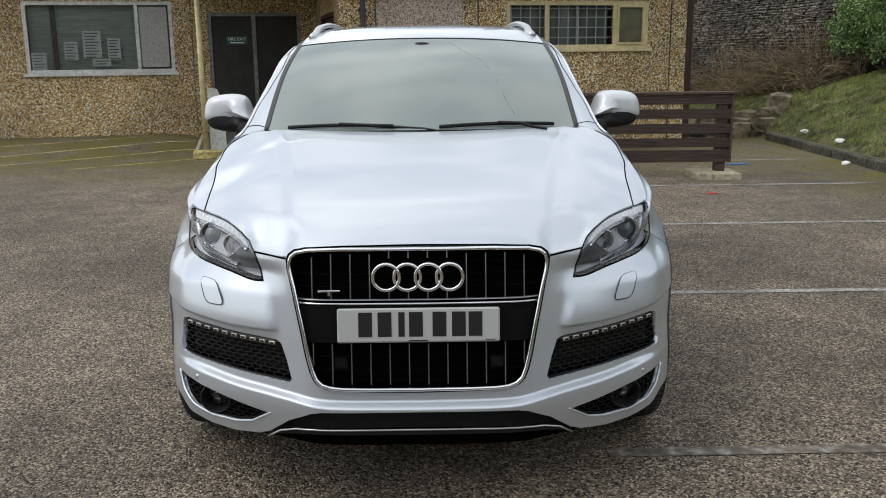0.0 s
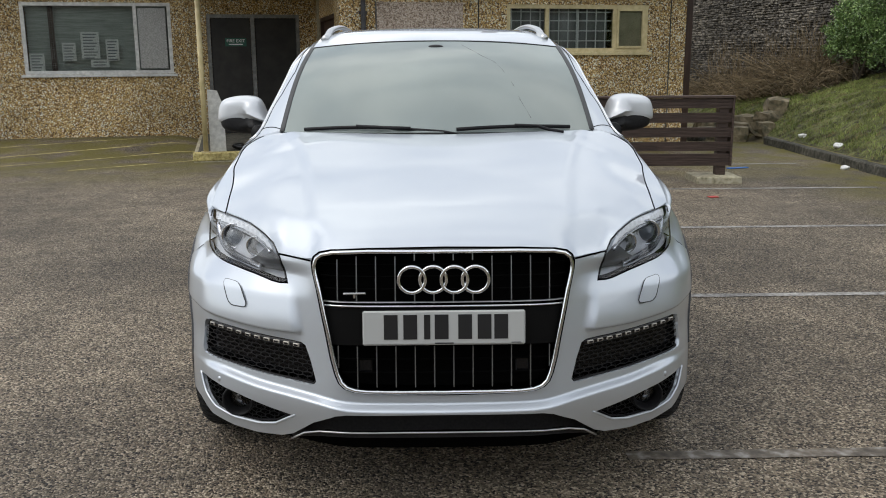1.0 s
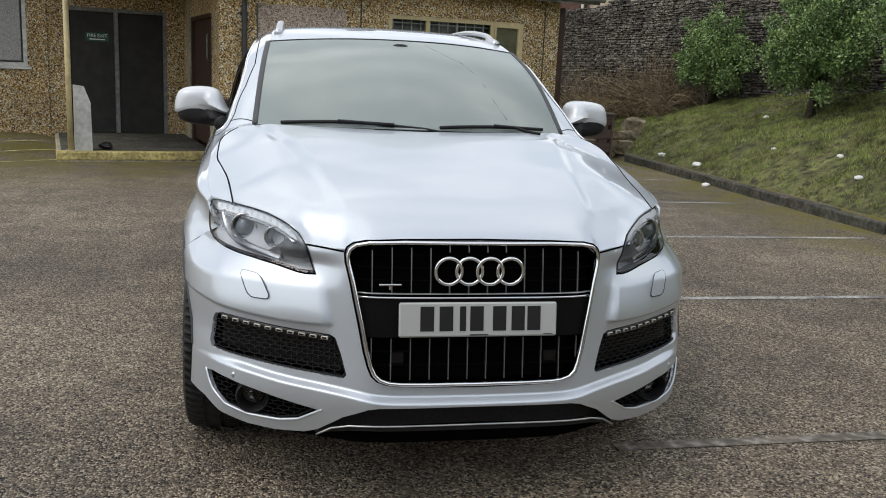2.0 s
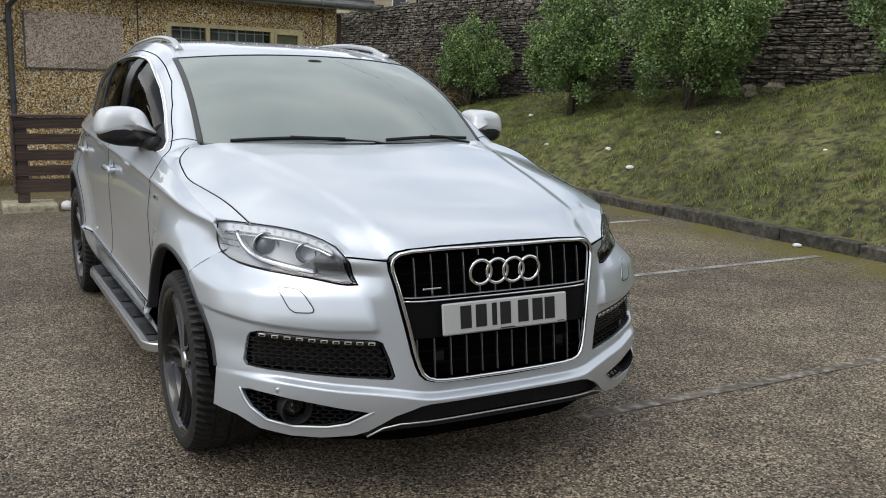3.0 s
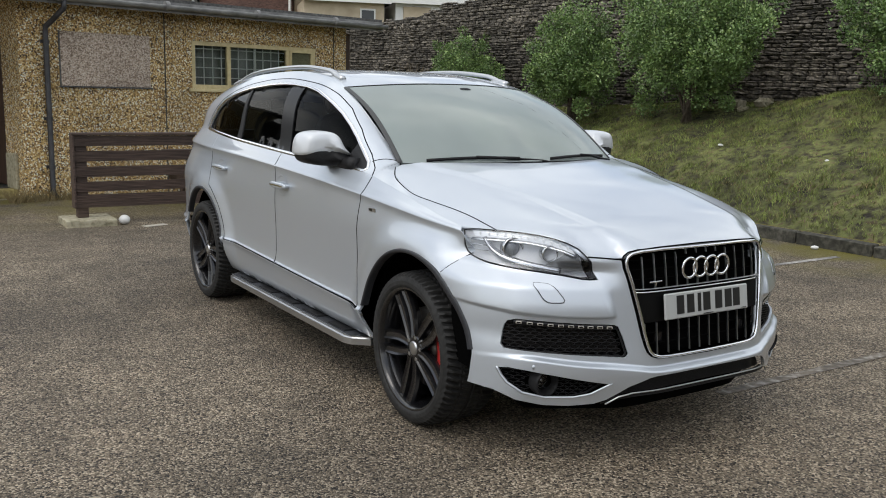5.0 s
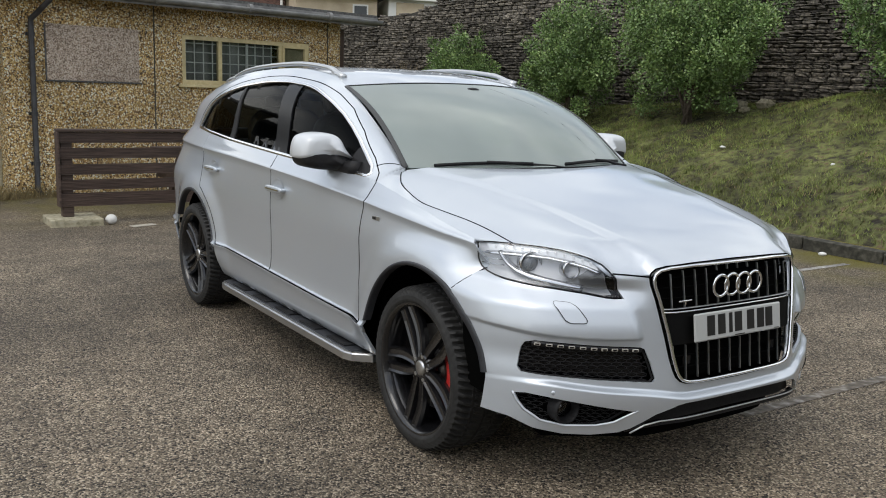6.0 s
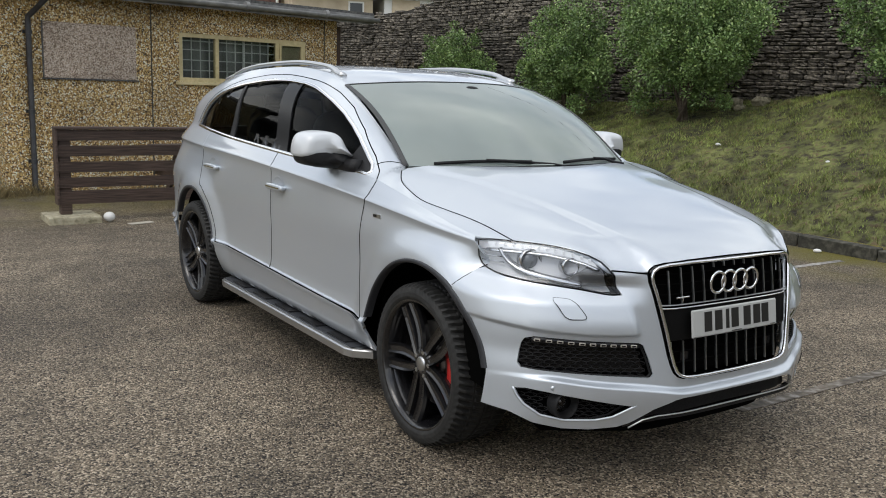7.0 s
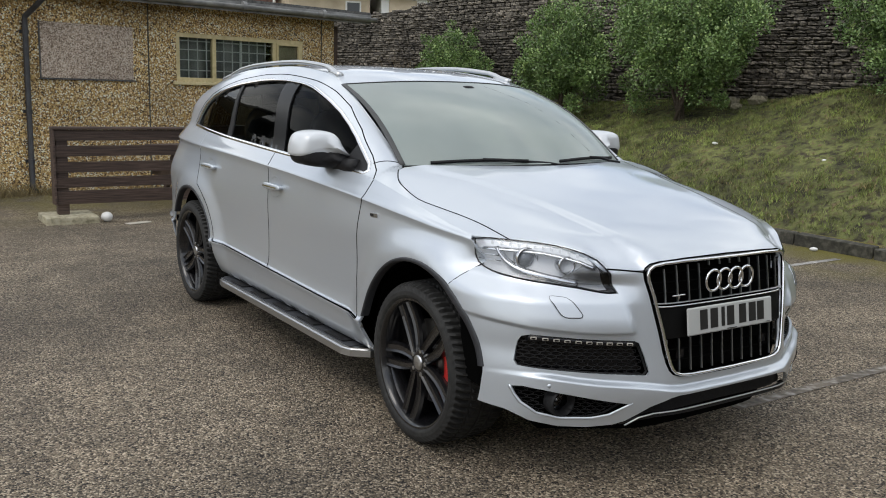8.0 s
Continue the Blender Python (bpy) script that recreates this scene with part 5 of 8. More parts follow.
SECT_S = np.array([0, 0.07, 0.17, 0.20, 0.205, 0.225, 0.32, 0.52, 0.70, 0.82, 0.86, 0.875, 0.94, 1.0])


def make_lower():
    ys = np.linspace(-0.46, 4.02, 150)
    ss = np.linspace(0, 1, 201)
    X, Z = np.zeros((150, 201)), np.zeros((150, 201))
    for i, y in enumerate(ys):
        p = side_section(y)
        for lo, hi in ((0, 4), (4, 10), (10, 13)):
            q = (ss >= SECT_S[lo] - 1e-9) & (ss <= SECT_S[hi] + 1e-9)
            X[i, q], Z[i, q] = spline(SECT_S[lo : hi + 1], p[lo : hi + 1, 0])(ss[q]), spline(SECT_S[lo : hi + 1], p[lo : hi + 1, 1])(ss[q])
    for axle in (FRONT_AXLE, REAR_AXLE):
        r = np.hypot(ys[:, None] - axle, Z - AXLE_Z)
        up = smooth01(1.0, 0.80, Z) * smooth01(0.30, 0.46, Z)
        X += 0.036 * smooth01(0.66, 0.475, r) * up
    return ys, ss, X, Z


LOW_Y, LOW_S, LOW_X, LOW_Z = make_lower()


def grid_at(ys, ss, G, y, s):
    fy = np.clip((np.asarray(y, float) - ys[0]) / (ys[1] - ys[0]), 0, len(ys) - 1.001)
    fs = np.clip(np.asarray(s, float) * (len(ss) - 1), 0, len(ss) - 1.001)
    i, j = fy.astype(int), fs.astype(int)
    a, b = fy - i, fs - j
    return G[i, j] * (1 - a) * (1 - b) + G[i + 1, j] * a * (1 - b) + G[i, j + 1] * (1 - a) * b + G[i + 1, j + 1] * a * b


def lower(y, s):
    y = np.asarray(y, float)
    return np.stack([grid_at(LOW_Y, LOW_S, LOW_X, y, s), y, grid_at(LOW_Y, LOW_S, LOW_Z, y, s)], -1)


EDGE_Y = [-0.46, -0.31, -0.15, 0.0, 0.157, 0.30, 0.42, 0.48, 0.53, 0.70, 0.90, 1.10, 1.277, 1.6, 2.1, 2.7, 3.2, 3.6, 4.02]
edge_x = spline(EDGE_Y, [0.781, 0.797, 0.815, 0.840, 0.866, 0.862, 0.805, 0.757, 0.716, 0.706, 0.690, 0.672, 0.655, 0.628, 0.612, 0.60, 0.59, 0.578, 0.55])
edge_zz = spline(EDGE_Y[8:], [1.190, 1.295, 1.400, 1.497, 1.571, 1.640, 1.672, 1.656, 1.605, 1.53, 1.41])

edge_x, edge_zz = eased(edge_x, -0.46, 4.02, 0.05), eased(edge_zz, 0.53, 4.02, 0.06)


def edge_z(y):
    y = np.asarray(y, float)
    return np.where(y < 0.5, hood(edge_x(y), np.minimum(y, 0.5))[..., 2], edge_zz(y))


def upper(y, s):
    """Upper side: from the waist up to the roof edge (or the bonnet's edge in front)."""
    y, s = np.asarray(y, float), np.asarray(s, float)
    x0, z0, x1, z1 = waist_x(y), waist_z(y), edge_x(y), edge_z(y)
    size = np.hypot(x1 - x0, z1 - z0)
    b = (0.015 + 0.115 * smooth01(0.35, 0.8, y)) * size * np.sin(np.pi * np.clip(s, 0, 1)**1.35)
    nx, nz = (z1 - z0) / np.maximum(size, 1e-4), (x0 - x1) / np.maximum(size, 1e-4)
    return np.stack([x0 + (x1 - x0) * s + b * nx, y, z0 + (z1 - z0) * s + b * nz], -1)


roof_mid = spline([1.0, 1.1, 1.4, 1.8, 2.3, 2.9, 3.4, 3.9, 4.1], [1.585, 1.605, 1.655, 1.688, 1.699, 1.683, 1.645, 1.565, 1.52])


def roof(x, y):
    x, y = np.asarray(x, float), np.asarray(y, float)
    t = np.abs(x) / edge_x(np.maximum(y, 1.277 - 0.0))
    top = roof_mid(y)
    z_edge = np.where(y < 1.277, 1.571 - 0.25 * (1.277 - y), edge_zz(np.maximum(y, 1.277)))
    return np.stack([x, y, top - (top - z_edge) * np.minimum(t, 1.05) ** 2.6], -1)


def screen(s, t):
    """Windscreen: across from -1 to 1, up from 0 to 1."""
    s, t = np.asarray(s, float), np.asarray(t, float)
    base = np.stack([0.716 * s, 0.285 + 0.235 * s**2, 1.203 - 0.013 * s**2], -1)
    top = np.stack([0.655 * s, 1.10 + 0.177 * s**2, 1.603 - 0.032 * np.abs(s) ** 2.2], -1)
    p = base + (top - base) * t[..., None]
    b = 0.05 * np.sin(np.pi * t)
    return p + np.stack([0 * s, -0.5 * b, 0.85 * b], -1)


def to_s(surface, y, z):
    """Where along a side section a height lies."""
    ss = np.linspace(0, 1, 300)
    zz = surface(np.full(300, y), ss)[:, 2]
    return float(np.interp(z, np.maximum.accumulate(zz), ss))


def inside(poly, pts):
    x, y = pts[:, 0], pts[:, 1]
    res, n = np.zeros(len(pts), bool), len(poly)
    for i in range(n):
        (x0, y0), (x1, y1) = poly[i], poly[(i + 1) % n]
        cross = ((y0 > y) != (y1 > y)) & (x < (x1 - x0) * (y - y0) / (y1 - y0 + 1e-12) + x0)
        res ^= cross
    return res


def near_edge(poly, pts, d, sa, sb):
    out = np.zeros(len(pts), bool)
    P = pts * (sa, sb)
    Q = np.array(poly) * (sa, sb)
    for i in range(len(Q)):
        a, b = Q[i], Q[(i + 1) % len(Q)]
        ab = b - a
        t = np.clip(((P - a) @ ab) / max(ab @ ab, 1e-12), 0, 1)
        out |= np.hypot(*(P - a - t[:, None] * ab).T) < d
    return out


def dense(poly, step, sa=1.0, sb=1.0):
    out = []
    for i in range(len(poly)):
        a, b = np.array(poly[i]), np.array(poly[(i + 1) % len(poly)])
        k = max(1, int(np.ceil(np.hypot(*((b - a) * (sa, sb))) / step)))
        out += [tuple(a + (b - a) * j / k) for j in range(k)]
    return out


def open_line(pts, step, sa=1.0, sb=1.0):
    """Points at even steps along an open line."""
    out = []
    for a, b in zip(pts, pts[1:]):
        a, b = np.array(a, float), np.array(b, float)
        k = max(1, int(np.ceil(np.hypot(*((b - a) * (sa, sb))) / step)))
        out += [tuple(a + (b - a) * j / k) for j in range(k)]
    return out + [tuple(pts[-1])]


def round_corners(poly, times=1, keep=0.25):
    """Corner cutting, to turn a rough outline into a rounded one."""
    for _ in range(times):
        out = []
        for i in range(len(poly)):
            a, b = np.array(poly[i]), np.array(poly[(i + 1) % len(poly)])
            out += [tuple(a + (b - a) * keep), tuple(a + (b - a) * (1 - keep))]
        poly = out
    return poly


def panel(name, surf, poly, mat, parent, holes=(), step=0.03, sa=1.0, sb=1.0, mirror=0, skirt=0.012, lift=0.0, label="", flip=False, lines=()):
    """A sheet cut out of a surface by an outline in its two directions, with turned-in edges.
    mirror 0: as it is; -1: on the other side; 2: both sides in one mesh."""
    rings = [dense(poly, step, sa, sb)] + [dense(h, step, sa, sb) for h in holes]
    pts, edges = [], []
    for r in rings:
        n0 = len(pts)
        pts += r
        edges += [(n0 + i, n0 + (i + 1) % len(r)) for i in range(len(r))]
    A = np.array(rings[0])
    lo, hi = A.min(0), A.max(0)
    ga, gb = np.arange(lo[0], hi[0], step / sa), np.arange(lo[1], hi[1], step / sb)
    G = np.array([(a + (0.5 * step / sa if j % 2 else 0), b) for j, b in enumerate(gb) for a in ga])
    ok = inside(rings[0], G) & ~near_edge(rings[0], G, 0.45 * step, sa, sb)
    for q in lines:  # folds of the sheet, which its faces follow
        q = open_line(q, step, sa, sb)
        n0 = len(pts)
        pts += q
        edges += [(n0 + i, n0 + i + 1) for i in range(len(q) - 1)]
        ok &= ~near_edge(q + q[::-1], G, 0.35 * step, sa, sb)
    for h in rings[1:]:
        ok &= ~inside(h, G) & ~near_edge(h, G, 0.45 * step, sa, sb)
    pts += [tuple(g) for g in G[ok]]
    vs, _, fs, *_ = delaunay_2d_cdt([Vector((p[0] * sa, p[1] * sb)) for p in pts], edges, [], 0, 1e-6)
    V = np.array([(v.x / sa, v.y / sb) for v in vs])
    T = np.array([f for f in fs if len(f) == 3])
    C = V[T].mean(1)
    keep = inside(rings[0], C)
    for h in rings[1:]:
        keep &= ~inside(h, C)
    T = T[keep]
    used = np.unique(T)
    re = -np.ones(len(V), int)
    re[used] = np.arange(len(used))
    V, T = V[used], re[T]
    P = surf(V[:, 0], V[:, 1])
    e = 0.004
    da = surf(V[:, 0] + e / sa, V[:, 1]) - surf(V[:, 0] - e / sa, V[:, 1])
    db = surf(V[:, 0], V[:, 1] + e / sb) - surf(V[:, 0], V[:, 1] - e / sb)
    N = np.cross(da, db)
    N /= np.maximum(np.linalg.norm(N, axis=1, keepdims=True), 1e-9)
    if flip:
        N = -N
    P = P + lift * N
    f0 = np.cross(P[T[:, 1]] - P[T[:, 0]], P[T[:, 2]] - P[T[:, 0]])
    bad = (f0 * N[T[:, 0]]).sum(1) < 0
    T[bad] = T[bad][:, ::-1]
    verts, norms, faces = P, N, [tuple(t) for t in T]
    if skirt:
        count = {}
        for t in T:
            for k in range(3):
                a, b = t[k], t[(k + 1) % 3]
                count[(a, b)] = 1
        rim = [(a, b) for a, b in count if (b, a) not in count]
        ids = sorted({i for e_ in rim for i in e_})
        at = {v: len(P) + 2 * k for k, v in enumerate(ids)}
        ring, inn, rn = [], [], []
        outward = {i: np.zeros(3) for i in ids}
        for a, b in rim:
            o = np.cross(P[b] - P[a], N[a])
            o /= max(np.linalg.norm(o), 1e-9)
            outward[a] += o
            outward[b] += o
        ev, en = [], []
        for i in ids:
            o = outward[i] / max(np.linalg.norm(outward[i]), 1e-9)
            ev += [P[i], P[i] - skirt * N[i]]
            en += [0.6 * o + 0.6 * N[i], o]
        verts = np.vstack([P, np.array(ev)])
        en = np.array(en)
        norms = np.vstack([N, en / np.maximum(np.linalg.norm(en, axis=1, keepdims=True), 1e-9)])
        faces += [(a, at[a], at[b], b) for a, b in rim] + [(at[a], at[a] + 1, at[b] + 1, at[b]) for a, b in rim]
    if mirror:
        W, K = verts * (-1, 1, 1), norms * (-1, 1, 1)
        back = [tuple(f[::-1]) for f in faces]
        if mirror == 2:
            n0 = len(verts)
            faces = list(faces) + [tuple(i + n0 for i in f) for f in back]
            verts, norms = np.vstack([verts, W]), np.vstack([norms, K])
        else:
            verts, norms, faces = W, K, back
    return mesh_part(name, verts, faces, mat, parent, label, normals=norms)


def sweep(name, path, normals, width, height, mat, parent, closed=False, label="", lift=0.0):
    """A strip with a rounded back along a line on a surface."""
    P, N = np.asarray(path, float), np.asarray(normals, float)
    n = len(P)
    prof = [(-0.5, -0.6), (-0.5, 0.25), (-0.38, 0.8), (0, 1.0), (0.38, 0.8), (0.5, 0.25), (0.5, -0.6)]
    verts, faces = [], []
    for i in range(n):
        a, b = P[(i - 1) % n if closed else max(i - 1, 0)], P[(i + 1) % n if closed else min(i + 1, n - 1)]
        d = (b - a) / max(np.linalg.norm(b - a), 1e-9)
        s = np.cross(d, N[i])
        s /= max(np.linalg.norm(s), 1e-9)
        verts += [P[i] + s * width * u + N[i] * (height * w + lift) for u, w in prof]
    m = len(prof)
    for i in range(n if closed else n - 1):
        j = (i + 1) % n
        faces += [(i * m + k, i * m + (k + 1) % m, j * m + (k + 1) % m, j * m + k) for k in range(m)]
    if not closed:
        faces += [tuple(range(m))[::-1], tuple((n - 1) * m + k for k in range(m))]
    me = mesh_part(name, verts, faces, mat, parent, label)
    bm = bmesh.new()
    bm.from_mesh(me.data)
    bmesh.ops.recalc_face_normals(bm, faces=bm.faces)
    bm.to_mesh(me.data)
    bm.free()
    me.data.shade_smooth()
    return me


def on(surf, pts, e=0.004):
    """Places and normals of a surface at a line of its two numbers."""
    A = np.array(pts, float)
    P = surf(A[:, 0], A[:, 1])
    da = surf(A[:, 0] + e, A[:, 1]) - surf(A[:, 0] - e, A[:, 1])
    db = surf(A[:, 0], A[:, 1] + e) - surf(A[:, 0], A[:, 1] - e)
    N = np.cross(da, db)
    return P, N / np.maximum(np.linalg.norm(N, axis=1, keepdims=True), 1e-9)


def mirrored(ob):
    """The same part on the other side of the car."""
    me = ob.data.copy()
    me.transform(Matrix.Diagonal((-1, 1, 1, 1)))
    me.flip_normals()
    o = new(ob.name.split(".")[0], me)
    o.parent = ob.parent
    if "label" in ob:
        o["label"] = ob["label"]
    return o

# outlines on the front face, one half: across and up
GRILLE = [(0, 0.934), (0.247, 0.931), (0.36, 0.925), (0.40, 0.915), (0.419, 0.90), (0.426, 0.88), (0.424, 0.855), (0.41, 0.797), (0.397, 0.731), (0.381, 0.655), (0.366, 0.577), (0.353, 0.529), (0.341, 0.501), (0.323, 0.484), (0.294, 0.474), (0.254, 0.470), (0.156, 0.467), (0, 0.465)]
LAMP = [(0.862, 0.966), (0.842, 0.973), (0.826, 0.975), (0.787, 0.975), (0.75, 0.974), (0.714, 0.972), (0.667, 0.966), (0.63, 0.956), (0.60, 0.944), (0.569, 0.924), (0.552, 0.90), (0.543, 0.882), (0.531, 0.845), (0.519, 0.806), (0.545, 0.803), (0.571, 0.805), (0.64, 0.818), (0.723, 0.828), (0.77, 0.833), (0.804, 0.838), (0.835, 0.845), (0.851, 0.852), (0.862, 0.863), (0.868, 0.878), (0.870, 0.905), (0.868, 0.94)]
VENT = [(0.851, 0.56), (0.846, 0.605), (0.838, 0.626), (0.813, 0.635), (0.74, 0.630), (0.684, 0.626), (0.565, 0.620), (0.469, 0.618), (0.453, 0.610), (0.435, 0.56), (0.418, 0.495), (0.429, 0.481), (0.57, 0.487), (0.714, 0.496), (0.80, 0.503), (0.850, 0.508), (0.857, 0.525)]
FOGVENT = [(0.870, 0.424), (0.860, 0.39), (0.846, 0.362), (0.804, 0.325), (0.726, 0.307), (0.626, 0.311), (0.566, 0.325), (0.493, 0.373), (0.575, 0.386), (0.694, 0.408), (0.796, 0.427), (0.845, 0.432)]
RA = 0.463


def arch(axle, r, a0, a1, n=24):
    """Points of a wheel arch on the side, from angle a0 to a1 in degrees (0: to the rear, 90: up)."""
    return [(axle + r * math.cos(radians(a0 + (a1 - a0) * k / n)), AXLE_Z + r * math.sin(radians(a0 + (a1 - a0) * k / n))) for k in range(n + 1)]


def bumper_x(y, z):
    """How far out the bumper's corner reaches at a place along and up."""
    lo, hi = 0.80, 0.985
    for _ in range(30):
        m = (lo + hi) / 2
        lo, hi = (m, hi) if float(nose(m, z)[1]) < y else (lo, m)
    return lo


ARCH_EDGE = [(bumper_x(y, z), z) for y, z in [(-0.455, 0.335), (-0.463, 0.38), (-0.468, 0.43)] + arch(FRONT_AXLE, RA, 166, 123, 16)]
SEAM_EDGE = [(bumper_x(y, z), z) for y, z in [(-0.266, 0.778), (-0.281, 0.796), (-0.297, 0.8155), (-0.313, 0.8335), (-0.329, 0.8525)]]
BUMPER = [(0, 0.408), (0.317, 0.406), (0.352, 0.400), (0.429, 0.363), (0.505, 0.303), (0.546, 0.286), (0.641, 0.275), (0.729, 0.276), (0.821, 0.294), (0.878, 0.325)] + ARCH_EDGE + SEAM_EDGE + [(0.868, 0.864), (0.852, 0.847), (0.835, 0.840), (0.804, 0.833), (0.77, 0.828), (0.723, 0.823), (0.64, 0.812), (0.571, 0.799), (0.545, 0.797), (0.512, 0.800), (0.525, 0.845), (0.537, 0.882), (0.542, 0.890), (0.486, 0.887), (0.4265, 0.882)] + GRILLE[6:]


def hood_front(x, z):
    """Where the bonnet's front edge lies: on the nose, or behind it where the sheet is still lower."""
    y = float(nose_base(x, z)) + 0.002
    for _ in range(30):
        if float(hood(x, y)[2]) >= z - 0.003:
            break
        y += 0.002
    return y


def build_front():
    folds = [[(x, float(blade_line(x)) + d) for x in np.linspace(0.004, 0.925, 60)] for d in (-0.014, -0.009, -0.0045, 0, 0.005, 0.010, 0.015)]
    folds += [[(x, float(brow_line(x)) + d) for x in np.linspace(0.495, 0.93, 40)] for d in (-0.012, -0.008, -0.004, 0, 0.0035, 0.007, 0.011)]
    bumper = panel("front_bumper", nose, BUMPER, M_PAINT, car, [VENT, FOGVENT], 0.011, mirror=2, skirt=0.016, lines=folds)
    # bonnet: its front edge follows the lamp tops and the grille
    front = [(x, hood_front(x, z)) for x, z in FRONT_EDGE]
    sides = [(float(edge_x(y)) - 0.003, y) for y in (-0.44, -0.38, -0.31, -0.22, -0.12, -0.04, 0.04, 0.10, 0.15, 0.20, 0.28, 0.34, 0.39, 0.43)]
    rear = [(0.745, 0.462), (0.70, 0.455), (0.60, 0.392), (0.40, 0.318), (0.2, 0.270), (0, 0.255)]
    panel("bonnet", hood, front + sides + rear, M_PAINT, car, (), 0.03, mirror=2, skirt=0.02, lines=[[(float(hood_fold(y)) + d, y) for y in np.linspace(-0.70, 0.28, 40)] for d in (-0.036, -0.02, -0.005, 0.01, 0.026)])
    panel("bonnet_lip", hood, [(0, -0.85), (0.42, -0.82), (0.42, -0.80), (0, -0.83)], M_BLACK, car, (), 0.03, mirror=2, lift=-0.02)
    # near-black sheets behind the gaps, painting the deep shade inside
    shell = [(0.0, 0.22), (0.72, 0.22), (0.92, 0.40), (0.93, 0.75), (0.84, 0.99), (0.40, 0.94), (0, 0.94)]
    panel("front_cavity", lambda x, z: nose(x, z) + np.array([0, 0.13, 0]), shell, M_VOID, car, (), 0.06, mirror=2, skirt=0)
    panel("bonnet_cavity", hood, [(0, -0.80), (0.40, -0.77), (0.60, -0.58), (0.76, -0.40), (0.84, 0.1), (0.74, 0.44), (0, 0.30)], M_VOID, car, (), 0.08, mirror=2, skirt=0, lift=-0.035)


build_front()


def on_side(pts):
    return [(y, to_s(lower, y, z)) for y, z in pts]


SY, SS = 1.0, 0.95


def build_sides():
    def cut(name, pts, label=""):
        ob = panel(name, lower, on_side(pts), M_PAINT, car, (), 0.028, SY, SS, skirt=0.014, label=label, lines=[[(y, s) for y in np.linspace(-0.44, 3.98, 120)] for s in (0.19, 0.2, 0.205, 0.215, 0.228, 0.835, 0.852, 0.86, 0.868, 0.882)])
        mirrored_panel(ob)

    def mirrored_panel(ob):
        me = ob.data
        verts = np.array([v.co for v in me.vertices]) * (-1, 1, 1)
        norms = np.array([n.vector for n in me.vertex_normals]) * (-1, 1, 1)
        corner = np.zeros(len(me.loops) * 3)
        me.corner_normals.foreach_get("vector", corner)
        corner = corner.reshape(-1, 3)
        idx = np.zeros(len(me.loops), int)
        me.loops.foreach_get("vertex_index", idx)
        nn = np.zeros((len(verts), 3))
        nn[idx] = corner
        mesh_part(ob.name.split(".")[0], verts, [tuple(p.vertices)[::-1] for p in me.polygons], list(me.materials), car, ob.get("label", ""), normals=nn * (-1, 1, 1))

    top = lambda y: float(waist_z(y))
    door_front = [(0.50, 1.126), (0.503, 1.10), (0.515, 1.06), (0.532, 1.02), (0.546, 0.95), (0.555, 0.86), (0.558, 0.64), (0.53, 0.55), (0.50, 0.50), (0.475, 0.472)]
    # front wing
    wing = [(y, top(y) - 0.0005) for y in (-0.283, -0.15, 0.0, 0.15, 0.30, 0.42, 0.488)] + [(y - 0.006, z) for y, z in door_front] + [(0.462, 0.43)] + arch(FRONT_AXLE, RA, 6, 121.5, 30) + [(-0.281, 0.799), (-0.297, 0.818), (-0.313, 0.836), (-0.329, 0.855), (-0.345, 0.870), (-0.352, 0.880), (-0.338, 0.908), (-0.316, 0.938), (-0.296, 0.964)]
    cut("front_wing", wing)
    sill = lambda y: float(sill_z(y)) + 0.006
    cut("front_door", [(y, z) for y, z in door_front[::-1]] + [(y, top(y) - 0.0005) for y in (0.505, 0.56, 0.62, 0.9, 1.2, 1.5, 1.655)] + [(1.652, 1.10), (1.647, 0.98), (1.647, 0.75), (1.652, sill(1.65))] + [(y, sill(y)) for y in (1.3, 0.9)])
    rear_edge = [(2.96, top(2.96) - 0.0005), (2.95, 1.10), (2.90, 0.96)] + arch(REAR_AXLE, 0.515, 108, 160, 10) + [(2.50, sill(2.5))]
    cut("rear_door", [(1.661, top(1.66) - 0.0005)] + [(y, top(y) - 0.0005) for y in (1.9, 2.1, 2.4, 2.7)] + rear_edge + [(2.1, sill(2.1)), (1.658, sill(1.658)), (1.653, 0.75), (1.653, 0.98), (1.658, 1.10)])
    quarter = [(2.966, top(2.966) - 0.0005)] + [(y, top(y) - 0.0005) for y in (3.2, 3.4, 3.7, 4.0)] + [(4.0, 0.62), (4.0, 0.40), (3.47, 0.34)] + arch(REAR_AXLE, RA, -4, 166, 34) + [(2.53, sill(2.53))] + [(y + 0.005, z) for y, z in rear_edge[-2:2:-1]] + [(2.906, 0.96), (2.956, 1.10)]
    cut("quarter_panel", quarter)
    cut("sill_cover", [(0.44, 0.30), (2.56, 0.30), (2.535, 0.40), (2.52, float(sill_z(2.5)) - 0.0)] + [(y, float(sill_z(y)) - 0.001) for y in (2.1, 1.7, 1.2, 0.8)] + [(0.47, 0.463), (0.45, 0.40)])
    # near-black strips laid along the shut gaps, painting the shade in them
    def gap(pts, w=0.006, surf=lower, conv=on_side, h=0.0016):
        q = conv(pts)
        q = open_line(q, 0.03)
        P, N = on(surf, q)
        N = N * np.sign(N[:, :1] + 1e-9)
        mirrored(sweep("shut_gap", P, N, w, h, M_VOID, car, False, "dark shut line"))

    gap([(y - 0.003, z) for y, z in door_front])
    gap([(1.658, 1.165), (1.655, 1.10), (1.650, 0.98), (1.650, 0.75), (1.655, sill(1.65))], 0.004)
    gap([(y + 0.002, z) for y, z in rear_edge[1:-1]], 0.005)
